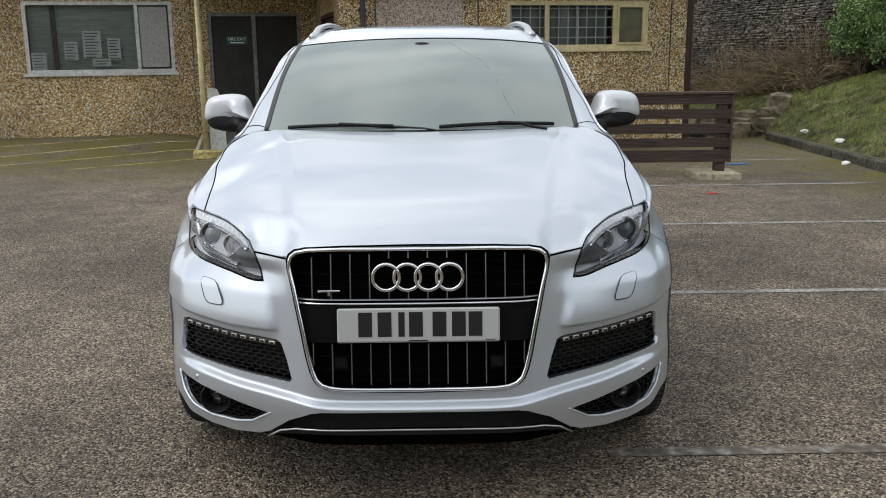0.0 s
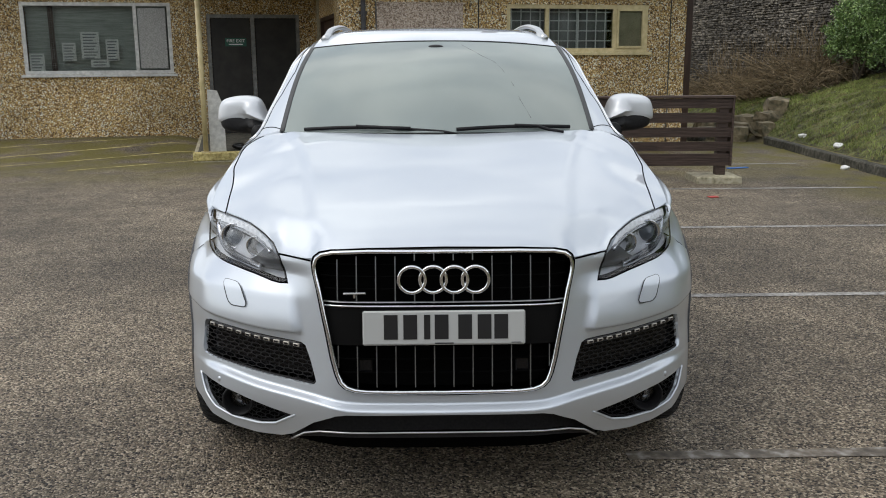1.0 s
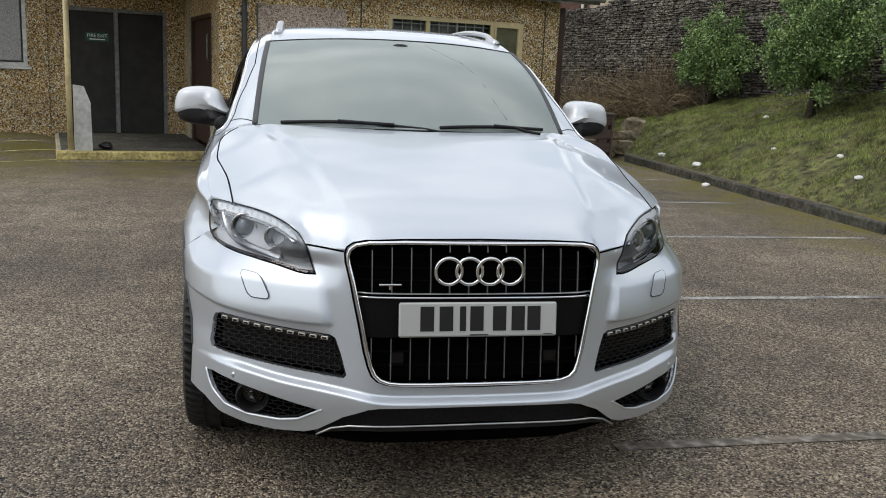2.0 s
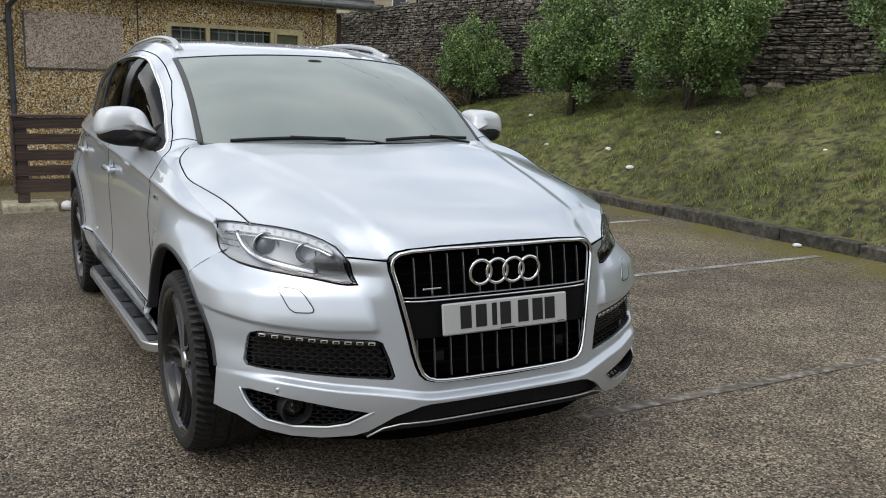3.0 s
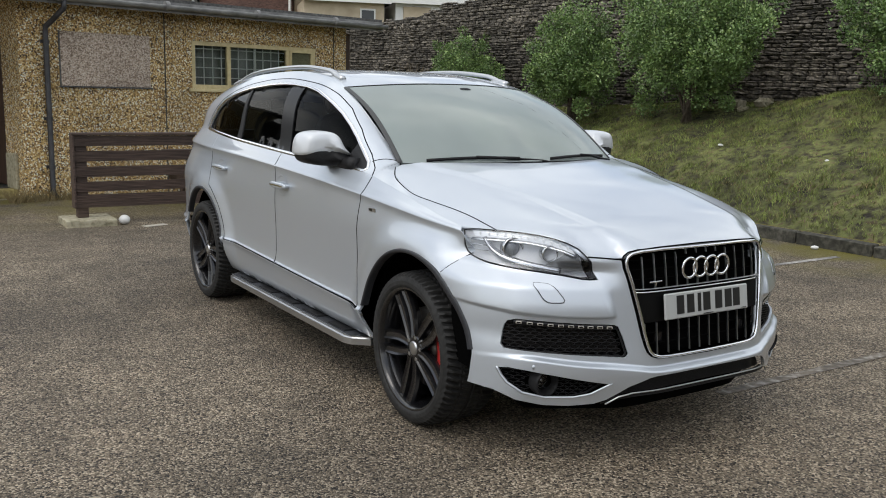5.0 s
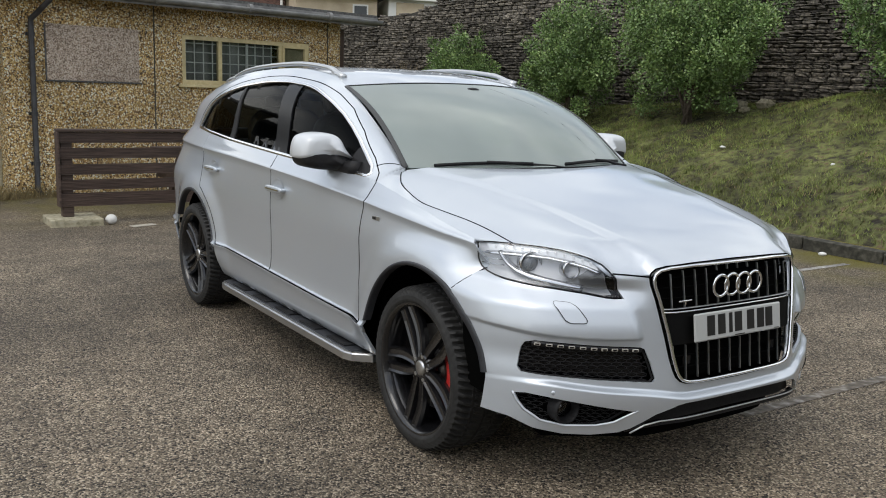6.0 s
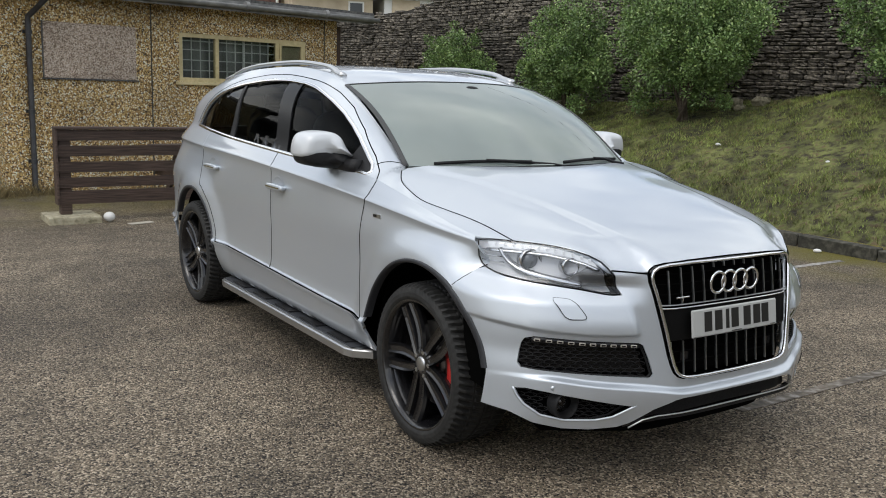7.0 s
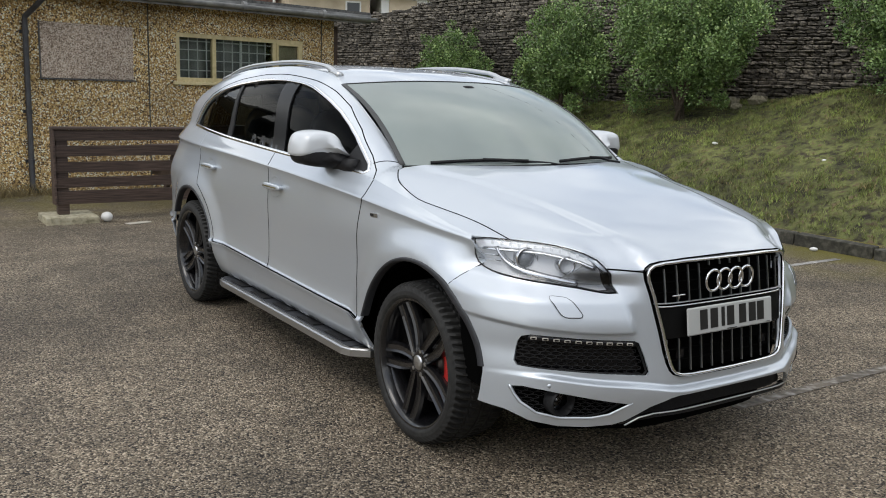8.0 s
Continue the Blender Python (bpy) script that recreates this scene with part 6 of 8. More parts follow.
    gap([(y, sill(y) - 0.006) for y in (0.47, 0.8, 1.2, 1.6, 2.0, 2.3, 2.5)], 0.003)
    gap([(-0.347, 0.871), (-0.329, 0.854), (-0.313, 0.835), (-0.297, 0.817), (-0.281, 0.798), (-0.264, 0.779)], 0.003, h=0.003)
    edge_line = [(y, 0.985) for y in np.linspace(-0.432, 0.44, 44)]
    P, N = on(upper, edge_line)
    N = N * np.sign(N[:, 2:] + 1e-9)
    mirrored(sweep("bonnet_gap", P, N, 0.004, 0.002, M_VOID, car, False, "dark bonnet shut line"))
    for s_ in (-1, 1):
        q = np.array(open_line([(0.545, 0.893), (0.486, 0.890), (0.430, 0.886)], 0.02))
        sweep("bonnet_gap", nose(q[:, 0], q[:, 1]) * (s_, 1, 1) + np.array([0, -0.001, 0]), [(0, -1, 0.3)] * len(q), 0.006, 0.002, M_VOID, car)
    # near-black sheet behind the door gaps and the arches, its colour standing for shade
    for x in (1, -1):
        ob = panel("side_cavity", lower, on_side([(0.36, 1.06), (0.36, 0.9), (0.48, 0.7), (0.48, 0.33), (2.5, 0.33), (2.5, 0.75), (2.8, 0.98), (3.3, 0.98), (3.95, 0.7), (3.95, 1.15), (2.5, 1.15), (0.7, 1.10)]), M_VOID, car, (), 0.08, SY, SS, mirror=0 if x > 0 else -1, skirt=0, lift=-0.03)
    # upper side with the window opening
    DLO = [(0.615, 1.148), (0.60, 1.160), (0.635, 1.190), (0.72, 1.238), (0.838, 1.308), (0.95, 1.366), (1.077, 1.425), (1.27, 1.495), (1.468, 1.546), (1.65, 1.573), (1.871, 1.587), (2.25, 1.582), (2.6, 1.553), (2.87, 1.512), (3.08, 1.458), (3.23, 1.40), (3.345, 1.32), (3.405, 1.243), (3.0, 1.228), (2.4, 1.205), (1.6, 1.176), (0.9, 1.156)]
    on_up = lambda pts: [(y, to_s(upper, y, z)) for y, z in pts]
    dlo = on_up(DLO)
    SU = 0.42
    body = [(y, 0.0) for y in (-0.283, -0.15, 0.0, 0.3, 0.6, 1.0, 1.6, 2.2, 2.8, 3.4, 4.0)] + [(y, 1.0) for y in (4.0, 3.6, 3.2, 2.7, 2.1, 1.6, 1.277, 1.1, 0.9, 0.7, 0.53, 0.45, 0.38, 0.30, 0.22, 0.157, 0.08, 0.0, -0.15, -0.31, -0.435)] + [(-0.362, 0.5)]
    ob = panel("side_frame", upper, body, M_PAINT, car, [dlo], 0.026, 1.0, SU, skirt=0.014, label="silver roof rail and pillars of the side")
    mirrored_panel(ob)
    # black pillar trims and glass
    def strip(y0b, y1b, y0t, y1t, zb, zt):
        n = 8
        return on_up([(y0b + (y0t - y0b) * k / n, zb + (zt - zb) * k / n) for k in range(n + 1)] + [(y1t + (y1b - y1t) * k / n, zt + (zb - zt) * k / n) for k in range(n + 1)])
    for sgn in (0, -1):
        panel("pillar_trim", upper, strip(1.565, 1.735, 1.685, 1.865, 1.180, 1.575), M_PILLAR, car, (), 0.03, 1, SU, mirror=sgn, lift=-0.004)
        panel("pillar_trim", upper, strip(2.44, 2.525, 2.53, 2.565, 1.210, 1.556), M_BLACK, car, (), 0.03, 1, SU, mirror=sgn, lift=-0.006)
        panel("pillar_trim", upper, on_up([(0.60, 1.155), (0.70, 1.222), (0.80, 1.282), (0.83, 1.22), (0.86, 1.16)]), M_BLACK, car, (), 0.03, 1, SU, mirror=sgn, lift=-0.004, label="black mirror triangle")
        a = on_up([(0.84, 1.163), (0.80, 1.282), (0.95, 1.362), (1.077, 1.421), (1.27, 1.491), (1.468, 1.542), (1.65, 1.569), (1.695, 1.572), (1.575, 1.180)])
        g = panel("side_window", upper, a, M_SIDEGLASS, car, (), 0.05, 1, SU, mirror=sgn, skirt=0.003, lift=-0.014, label="clear front side window")
        g.visible_shadow = False
        b = on_up([(1.725, 1.187), (1.855, 1.583), (2.0, 1.584), (2.25, 1.578), (2.54, 1.556), (2.45, 1.212)])
        g = panel("side_window", upper, b, M_SIDEGLASS, car, (), 0.05, 1, SU, mirror=sgn, skirt=0.003, lift=-0.014, label="clear rear side window")
        g.visible_shadow = False
        c = on_up([(2.515, 1.214), (2.555, 1.554), (2.6, 1.549), (2.87, 1.508), (3.08, 1.454), (3.228, 1.396), (3.343, 1.318), (3.40, 1.247), (3.0, 1.232)])
        panel("side_window", upper, c, M_TINTED, car, (), 0.05, 1, SU, mirror=sgn, skirt=0.003, lift=-0.012, label="dark tinted quarter window")
    # bright trim round the windows
    line = dense(dlo, 0.03, 1, SU)
    P, N = on(upper, line)
    if N[len(N) // 2][0] < 0:
        N = -N
    tr = sweep("window_trim", P, N, 0.022, 0.005, M_CHROME, car, True, "bright trim round the side windows")
    mirrored(tr)
    # short seam between the wing and the pillar
    P, N = on(upper, open_line(on_up([(0.615, 1.192), (0.585, 1.206), (0.548, 1.20)]), 0.02, 1, SU))
    N = N * np.sign(N[:, :1] + 1e-9)
    mirrored(sweep("wing_seam", P, N, 0.005, 0.0016, M_VOID, car, False, "dark seam at the foot of the pillar"))
    # shut lines on the pillar and roof edge, their shade painted as a near-black strip
    seam = on_up([(0.50, 1.118), (0.56, 1.165), (0.66, 1.228), (0.86, 1.347), (1.06, 1.453), (1.25, 1.528), (1.58, 1.592), (1.93, 1.619), (2.3, 1.617), (2.62, 1.588), (2.92, 1.536), (3.14, 1.478), (3.30, 1.41), (3.42, 1.33), (3.475, 1.26)])
    seam = open_line(seam, 0.03, 1, SU)
    P, N = on(upper, seam)
    if N[len(N) // 2][0] < 0:
        N = -N
    tr = sweep("door_seal", P, N, 0.006, 0.0012, M_VOID, car, False, "dark seam round the doors")
    mirrored(tr)


build_sides()


def build_roof_panel():
    front = [(0.655 * s, 1.108 + 0.177 * s * s) for s in (0, 0.25, 0.5, 0.75, 0.9, 1.0)]
    side = [(float(edge_x(y)), y) for y in (1.4, 1.6, 1.85, 2.1, 2.4, 2.7, 3.0, 3.2, 3.4, 3.6, 3.8, 4.0)]
    panel("roof", roof, front + side + [(0, 4.0)], M_PAINT, car, (), 0.04, mirror=2, skirt=0.03)
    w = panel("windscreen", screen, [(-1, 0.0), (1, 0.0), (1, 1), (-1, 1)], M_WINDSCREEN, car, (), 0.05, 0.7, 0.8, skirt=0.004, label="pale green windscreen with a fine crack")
    w.visible_shadow = False
    # black border under the glass edge
    bw, bt = 0.055, 0.05
    panel("windscreen_border", screen, [(-1, 0.0), (1, 0.0), (1, 1), (-1, 1)], M_BLACK, car, [[(-1 + bw, 0.09), (-0.5, 0.075), (0, 0.07), (0.5, 0.075), (1 - bw, 0.09), (1 - bw, 1 - bt), (-1 + bw, 1 - bt)]], 0.03, 0.7, 0.8, skirt=0.0, lift=-0.006)
    for s in (-1, 1):
        P, N = on(screen, [(s * 1.0, t) for t in np.linspace(0.0, 1, 24)])
        if N[5][2] < 0:
            N = -N
        sweep("windscreen_seal", P + np.array([s * 0.004, 0, 0]), N, 0.026, 0.004, M_SEAL, car)
    P, N = on(screen, [(s, 1.0) for s in np.linspace(-1, 1, 30)])
    N = N if N[5][2] > 0 else -N
    sweep("windscreen_seal", P, N, 0.012, 0.004, M_BLACK, car)
    panel("scuttle", lambda x, y: np.stack([x, y, 1.172 - 0.02 * np.asarray(x) ** 2 + 0 * y], -1), [(0, 0.22), (0.3, 0.25), (0.55, 0.33), (0.74, 0.44), (0.74, 0.56), (0.5, 0.42), (0, 0.34)], M_BLACK, car, (), 0.05, mirror=2, label="black scuttle panel below the windscreen")


build_roof_panel()


def build_rear():
    """Closed tail: tailgate glass, lid, bumper and lamps."""
    def tail(x, z):
        x, z = np.asarray(x, float), np.asarray(z, float)
        return np.stack([0.87 * x, 4.13 - 0.42 * smooth01(1.05, 1.75, z) * 0.75 - 0.14 * np.abs(x / 0.8) ** 3, z], -1)
    panel("tailgate", tail, [(0, 0.55), (0.70, 0.55), (0.76, 0.9), (0.70, 1.2), (0.56, 1.48), (0, 1.54)], M_PAINT, car, [[(-0.01, 1.2), (0.62, 1.2), (0.52, 1.44), (-0.01, 1.47)]], 0.06, mirror=2, label="silver tailgate")
    panel("rear_window", tail, [(0, 1.19), (0.63, 1.19), (0.53, 1.45), (0, 1.48)], M_TINTED, car, (), 0.08, mirror=2, lift=-0.01)
    panel("rear_bumper", tail, [(0, 0.26), (0.72, 0.28), (0.80, 0.42), (0.78, 0.62), (0, 0.62)], M_PAINT, car, (), 0.06, mirror=2, lift=0.03)
    for s in (0, -1):
        panel("rear_lamp", tail, [(0.46, 0.86), (0.80, 0.88), (0.80, 1.08), (0.46, 1.02)], material("red_lamp", (0.25, 0.01, 0.01), 0.15, 0, 0.5), car, (), 0.05, mirror=s, lift=0.012)
    # plain underbody blocks and arch liners, near-black to paint the shade under the car
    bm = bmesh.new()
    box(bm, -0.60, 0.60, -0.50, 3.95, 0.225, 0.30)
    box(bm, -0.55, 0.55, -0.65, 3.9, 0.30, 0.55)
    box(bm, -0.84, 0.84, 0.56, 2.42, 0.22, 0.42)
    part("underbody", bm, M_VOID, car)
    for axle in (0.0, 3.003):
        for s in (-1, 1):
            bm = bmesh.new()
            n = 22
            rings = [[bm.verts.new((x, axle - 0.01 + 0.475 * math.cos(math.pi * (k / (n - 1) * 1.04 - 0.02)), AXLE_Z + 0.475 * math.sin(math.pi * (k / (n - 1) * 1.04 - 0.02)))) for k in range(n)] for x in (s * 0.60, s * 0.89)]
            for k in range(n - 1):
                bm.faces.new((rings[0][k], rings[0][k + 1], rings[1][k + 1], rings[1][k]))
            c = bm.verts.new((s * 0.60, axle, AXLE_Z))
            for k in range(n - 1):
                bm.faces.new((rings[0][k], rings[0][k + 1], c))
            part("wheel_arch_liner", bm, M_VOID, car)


build_rear()


def build_flares():
    """Dark trim round the wheel arches: thin behind and above the wheel, broader towards the front."""
    for axle, a0, a1, widths in ((FRONT_AXLE, 14, 167, (0.008, 0.011, 0.018, 0.034, 0.042)), (REAR_AXLE, 30, 168, (0.014, 0.016, 0.020, 0.026, 0.020))):
        n = 48
        ang = np.linspace(a0, a1, n + 1)
        wide = np.interp(ang, [14, 60, 95, 125, 167], widths)
        out = arch(axle, RA + 0.003, a0, a1, n)
        xs = []
        for y, z in out:
            side = float(lower(max(y, -0.35), to_s(lower, max(y, -0.35), z))[0])
            if axle < 1 and y < -0.2:  # in front of the seam the trim lies on the bumper's corner
                side += (bumper_x(y, z) - side) * float(smooth01(0.80, 0.775, z))
            xs.append(side)
        reach = eased(lambda k, xs=xs: np.interp(k, range(n + 1), xs), 0, n, 3.0)

        ks = np.linspace(0, n, 97)
        section = [(0.004, -0.004), (0.003, 0.004), (-0.06, 0.0075), (-0.5, 0.006), (-0.9, 0.002), (-1.0, -0.003), (-1.05, -0.035)]
        for s in (1, -1):
            verts, faces = [], []
            for k in ks:
                a, w = math.radians(np.interp(k, range(n + 1), ang)), float(np.interp(k, range(n + 1), wide))
                for u, dx in section:
                    r = RA + (u if u > 0 else u * w)
                    verts.append((s * (float(reach(k)) + dx), axle + r * math.cos(a), AXLE_Z + r * math.sin(a)))
            m = len(section)
            for i in range(len(ks) - 1):
                faces += [(i * m + q, i * m + q + 1, i * m + m + q + 1, i * m + m + q)[::s] for q in range(m - 1)]
            mesh_part("wheel_arch_trim", verts, faces, M_FLARE, car, "dark grey wheel arch trim", smooth=True)


build_flares()


# ---- the car's fittings ----
def grille_z(z):
    """Half width of the grille opening at a height."""
    pts = sorted([(b, a) for a, b in GRILLE[4:14]])
    return float(np.interp(z, [p[0] for p in pts], [p[1] for p in pts]))


def front_point(x, z, back=0.0):
    return np.array([x, float(nose_base(x, z)) + back, z])


def build_grille():
    loop = dense(GRILLE + [(-x, z) for x, z in GRILLE[-2:0:-1]], 0.02)
    P = np.array([front_point(x, z, -0.004) for x, z in loop])
    N = np.array([(0.25 * np.sign(x) * min(1, abs(x) / 0.3), -1.0, 0.12 if z > 0.9 else -0.05) for x, z in loop])
    N /= np.linalg.norm(N, axis=1, keepdims=True)
    c = np.array([0, 0.70])
    shrink = np.array([front_point(*(np.array(q) + (c - q) / np.linalg.norm(c - q) * 0.010), -0.006) for q in loop])
    g = sweep("grille_frame", shrink, N, 0.0125, 0.008, M_CHROME, car, True, "polished chrome grille frame")
    outer = np.array([front_point(*(np.array(q) + (c - q) / np.linalg.norm(c - q) * -0.001), 0.002) for q in loop])
    sweep("frame_gap", outer, N, 0.006, 0.003, M_VOID, g, True)
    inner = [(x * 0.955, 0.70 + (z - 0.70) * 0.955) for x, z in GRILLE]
    # near-black backing sheet paints the shade deep in the grille
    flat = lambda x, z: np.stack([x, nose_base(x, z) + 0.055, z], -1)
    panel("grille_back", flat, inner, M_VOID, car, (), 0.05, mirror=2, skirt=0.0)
    xs = [0.0311 + 0.0622 * k for k in range(6)]
    slats = []
    for s in (-1, 1):
        for k, x in enumerate(xs):
            for z0, z1 in ((0.486, 0.618), (0.758, 0.912)):
                top = min(z1, 0.905 if k < 5 else 0.895)
                if grille_z(0.5 * (z0 + top)) < x + 0.012:
                    continue
                if z0 > 0.7 and k < 2:
                    spans = [(z0, 0.792), (0.893, 0.912)]
                else:
                    low = z0
                    while grille_z(low) < x + 0.014 and low < top:
                        low += 0.006
                    spans = [(low, top)]
                for a, b in spans:
                    n, verts, faces = 7, [], []
                    for i in range(n):
                        z = a + (b - a) * i / (n - 1)
                        y = float(nose_base(x, z))
                        for dx, dy in ((-0.0012, 0.018), (-0.0021, 0.012), (-0.0013, 0.008), (0.0013, 0.008), (0.0021, 0.012), (0.0012, 0.018)):
                            verts.append((s * x + dx, y + dy, z))
                    for i in range(n - 1):
                        faces += [(i * 6 + j, i * 6 + (j + 1) % 6, i * 6 + 6 + (j + 1) % 6, i * 6 + 6 + j) for j in range(6)]
                    faces += [tuple(range(6))[::-1], tuple(6 * n - 6 + j for j in range(6))]
                    mesh_part("grille_slat", verts, faces, M_SLAT, g)
    for z in (0.530, 0.574, 0.800, 0.840, 0.878):
        w = grille_z(z) - 0.022
        n = 24
        line = [front_point(-w + 2 * w * i / n, z, 0.022) for i in range(n + 1)]
        sweep("cross_slat", line, [(0, -1, 0)] * (n + 1), 0.004 if z != 0.878 else 0.003, 0.006, M_VOID, g)
    # chrome divider and the black number plate carrier
    for z, wd in ((0.762, 0.004), (0.749, 0.007)):
        w = grille_z(z) - 0.012
        sweep("divider", [front_point(-w + 2 * w * i / 24, z, 0.008) for i in range(25)], [(0, -1, 0)] * 25, wd, 0.006, M_CHROME if wd > 0.005 else M_SATIN, g)
    panel("plate_carrier", lambda x, z: np.stack([x, nose_base(x, z) + 0.010 + 0 * z, z], -1), [(0, 0.744), (0.388, 0.744), (0.378, 0.70), (0.372, 0.622), (0, 0.622)], material("matt_carrier", (0.003, 0.003, 0.003), 0.6, spec=0.12), car, (), 0.03, mirror=2, label="black number plate carrier")
    for s in (-1, 1):
        part("radar_cover", a_box(s * 0.255 - 0.022, s * 0.255 + 0.022, -0.893, -0.88, 0.525, 0.575, bevel=0.004), M_GLOSSBLACK, g)
    # four joined rings
    for k in (-1.5, -0.5, 0.5, 1.5):
        bm = bmesh.new()
        x0, r, m = k * 0.0675, 0.0425, 40
        rings = []
        for i in range(m):
            a = 2 * math.pi * i / m
            cx, cz = math.cos(a), math.sin(a)
            rings.append([bm.verts.new((x0 + (r + 0.0062 * math.cos(b)) * cx, -0.897 + 0.0062 * math.sin(b) * 1.0 + (0.0012 if int(k + 1.5) % 2 else 0), 0.8375 + (r + 0.0062 * math.cos(b)) * cz)) for b in [2 * math.pi * j / 8 for j in range(8)]])
        for i in range(m):
            for j in range(8):
                bm.faces.new((rings[i][j], rings[i][(j + 1) % 8], rings[(i + 1) % m][(j + 1) % 8], rings[(i + 1) % m][j]))
        part("badge_ring", bm, M_CHROME, g, smooth=True)
    bm = a_box(-0.322, -0.25, -0.888, -0.883, 0.788, 0.794, bevel=0.0015)
    part("grille_badge", box(bm, -0.29, -0.283, -0.888, -0.884, 0.776, 0.788), M_CHROME, g, "small chrome grille badge")
    # number plate with plain bars
    pl = part("number_plate", a_box(-0.26, 0.26, -0.006, 0.006, -0.0555, 0.0555, bevel=0.005), M_PLATE, car, "white number plate with black characters as bars", M=pose(0, -0.917, 0.6845, -8))
    for i, x in enumerate((-0.170, -0.108, -0.054, -0.008, 0.067, 0.129, 0.182)):
        w = 0.010 if i == 2 else 0.022
        part("plate_bar", a_box(x - w, x + w, -0.0075, -0.0065, -0.036, 0.043), M_BARBLACK, pl, M=pose(0, -0.917, 0.6845, -8))
    part("plate_bar", a_box(-0.03, 0.03, -0.0075, -0.0065, -0.051, -0.047), M_BARBLACK, pl, M=pose(0, -0.917, 0.6845, -8))
    part("plate_bar", a_box(0.215, 0.245, -0.0075, -0.0065, -0.049, -0.0465), M_BARBLACK, pl, M=pose(0, -0.917, 0.6845, -8))


build_grille()


def hexes(poly, cw, ch, back, width, name, parent, sgn, gap=(9, 9, 0)):
    """A stretched honeycomb insert cut to an outline of the front face."""
    A = np.array(poly)
    lo, hi = A.min(0), A.max(0)
    done, verts, faces = set(), [], []
    rows = int((hi[1] - lo[1]) / (ch * 0.75)) + 3
    cols = int((hi[0] - lo[0]) / cw) + 3
    for j in range(-1, rows):
        for i in range(-1, cols):
            cx = lo[0] + (i + 0.5 * (j % 2)) * cw
            cz = lo[1] + j * ch * 0.75
            co = [(cx, cz + ch / 2), (cx + cw / 2, cz + ch / 4), (cx + cw / 2, cz - ch / 4), (cx, cz - ch / 2), (cx - cw / 2, cz - ch / 4), (cx - cw / 2, cz + ch / 4)]
            for k in range(6):
                a, b = co[k], co[(k + 1) % 6]
                key = tuple(sorted(((round(a[0], 4), round(a[1], 4)), (round(b[0], 4), round(b[1], 4)))))
                if key in done:
                    continue
                done.add(key)
                if not inside(poly, np.array([a, b])).all() or math.hypot(a[0] - gap[0], a[1] - gap[1]) < gap[2]:
                    continue
                d = np.array(b) - a
                n = np.array((-d[1], d[0])) / np.linalg.norm(d) * width / 2
                q = [np.array(a) + n, np.array(a) - n, np.array(b) - n, np.array(b) + n]
                v0 = len(verts)
                for bk in (back, back + 0.02):
                    verts += [(sgn * x, float(nose_base(x, z)) + bk, z) for x, z in q]
                faces += [(v0, v0 + 1, v0 + 2, v0 + 3), (v0, v0 + 4, v0 + 5, v0 + 1), (v0 + 2, v0 + 6, v0 + 7, v0 + 3)]
    ob = mesh_part(name, verts, faces, M_BLACK, parent, "black honeycomb insert")
    ob["kind"] = "stuff"
    return ob


def led_z(x):
    return float(np.interp(x, [0.45, 0.57, 0.69, 0.80, 0.83], [0.605, 0.607, 0.613, 0.621, 0.621]))


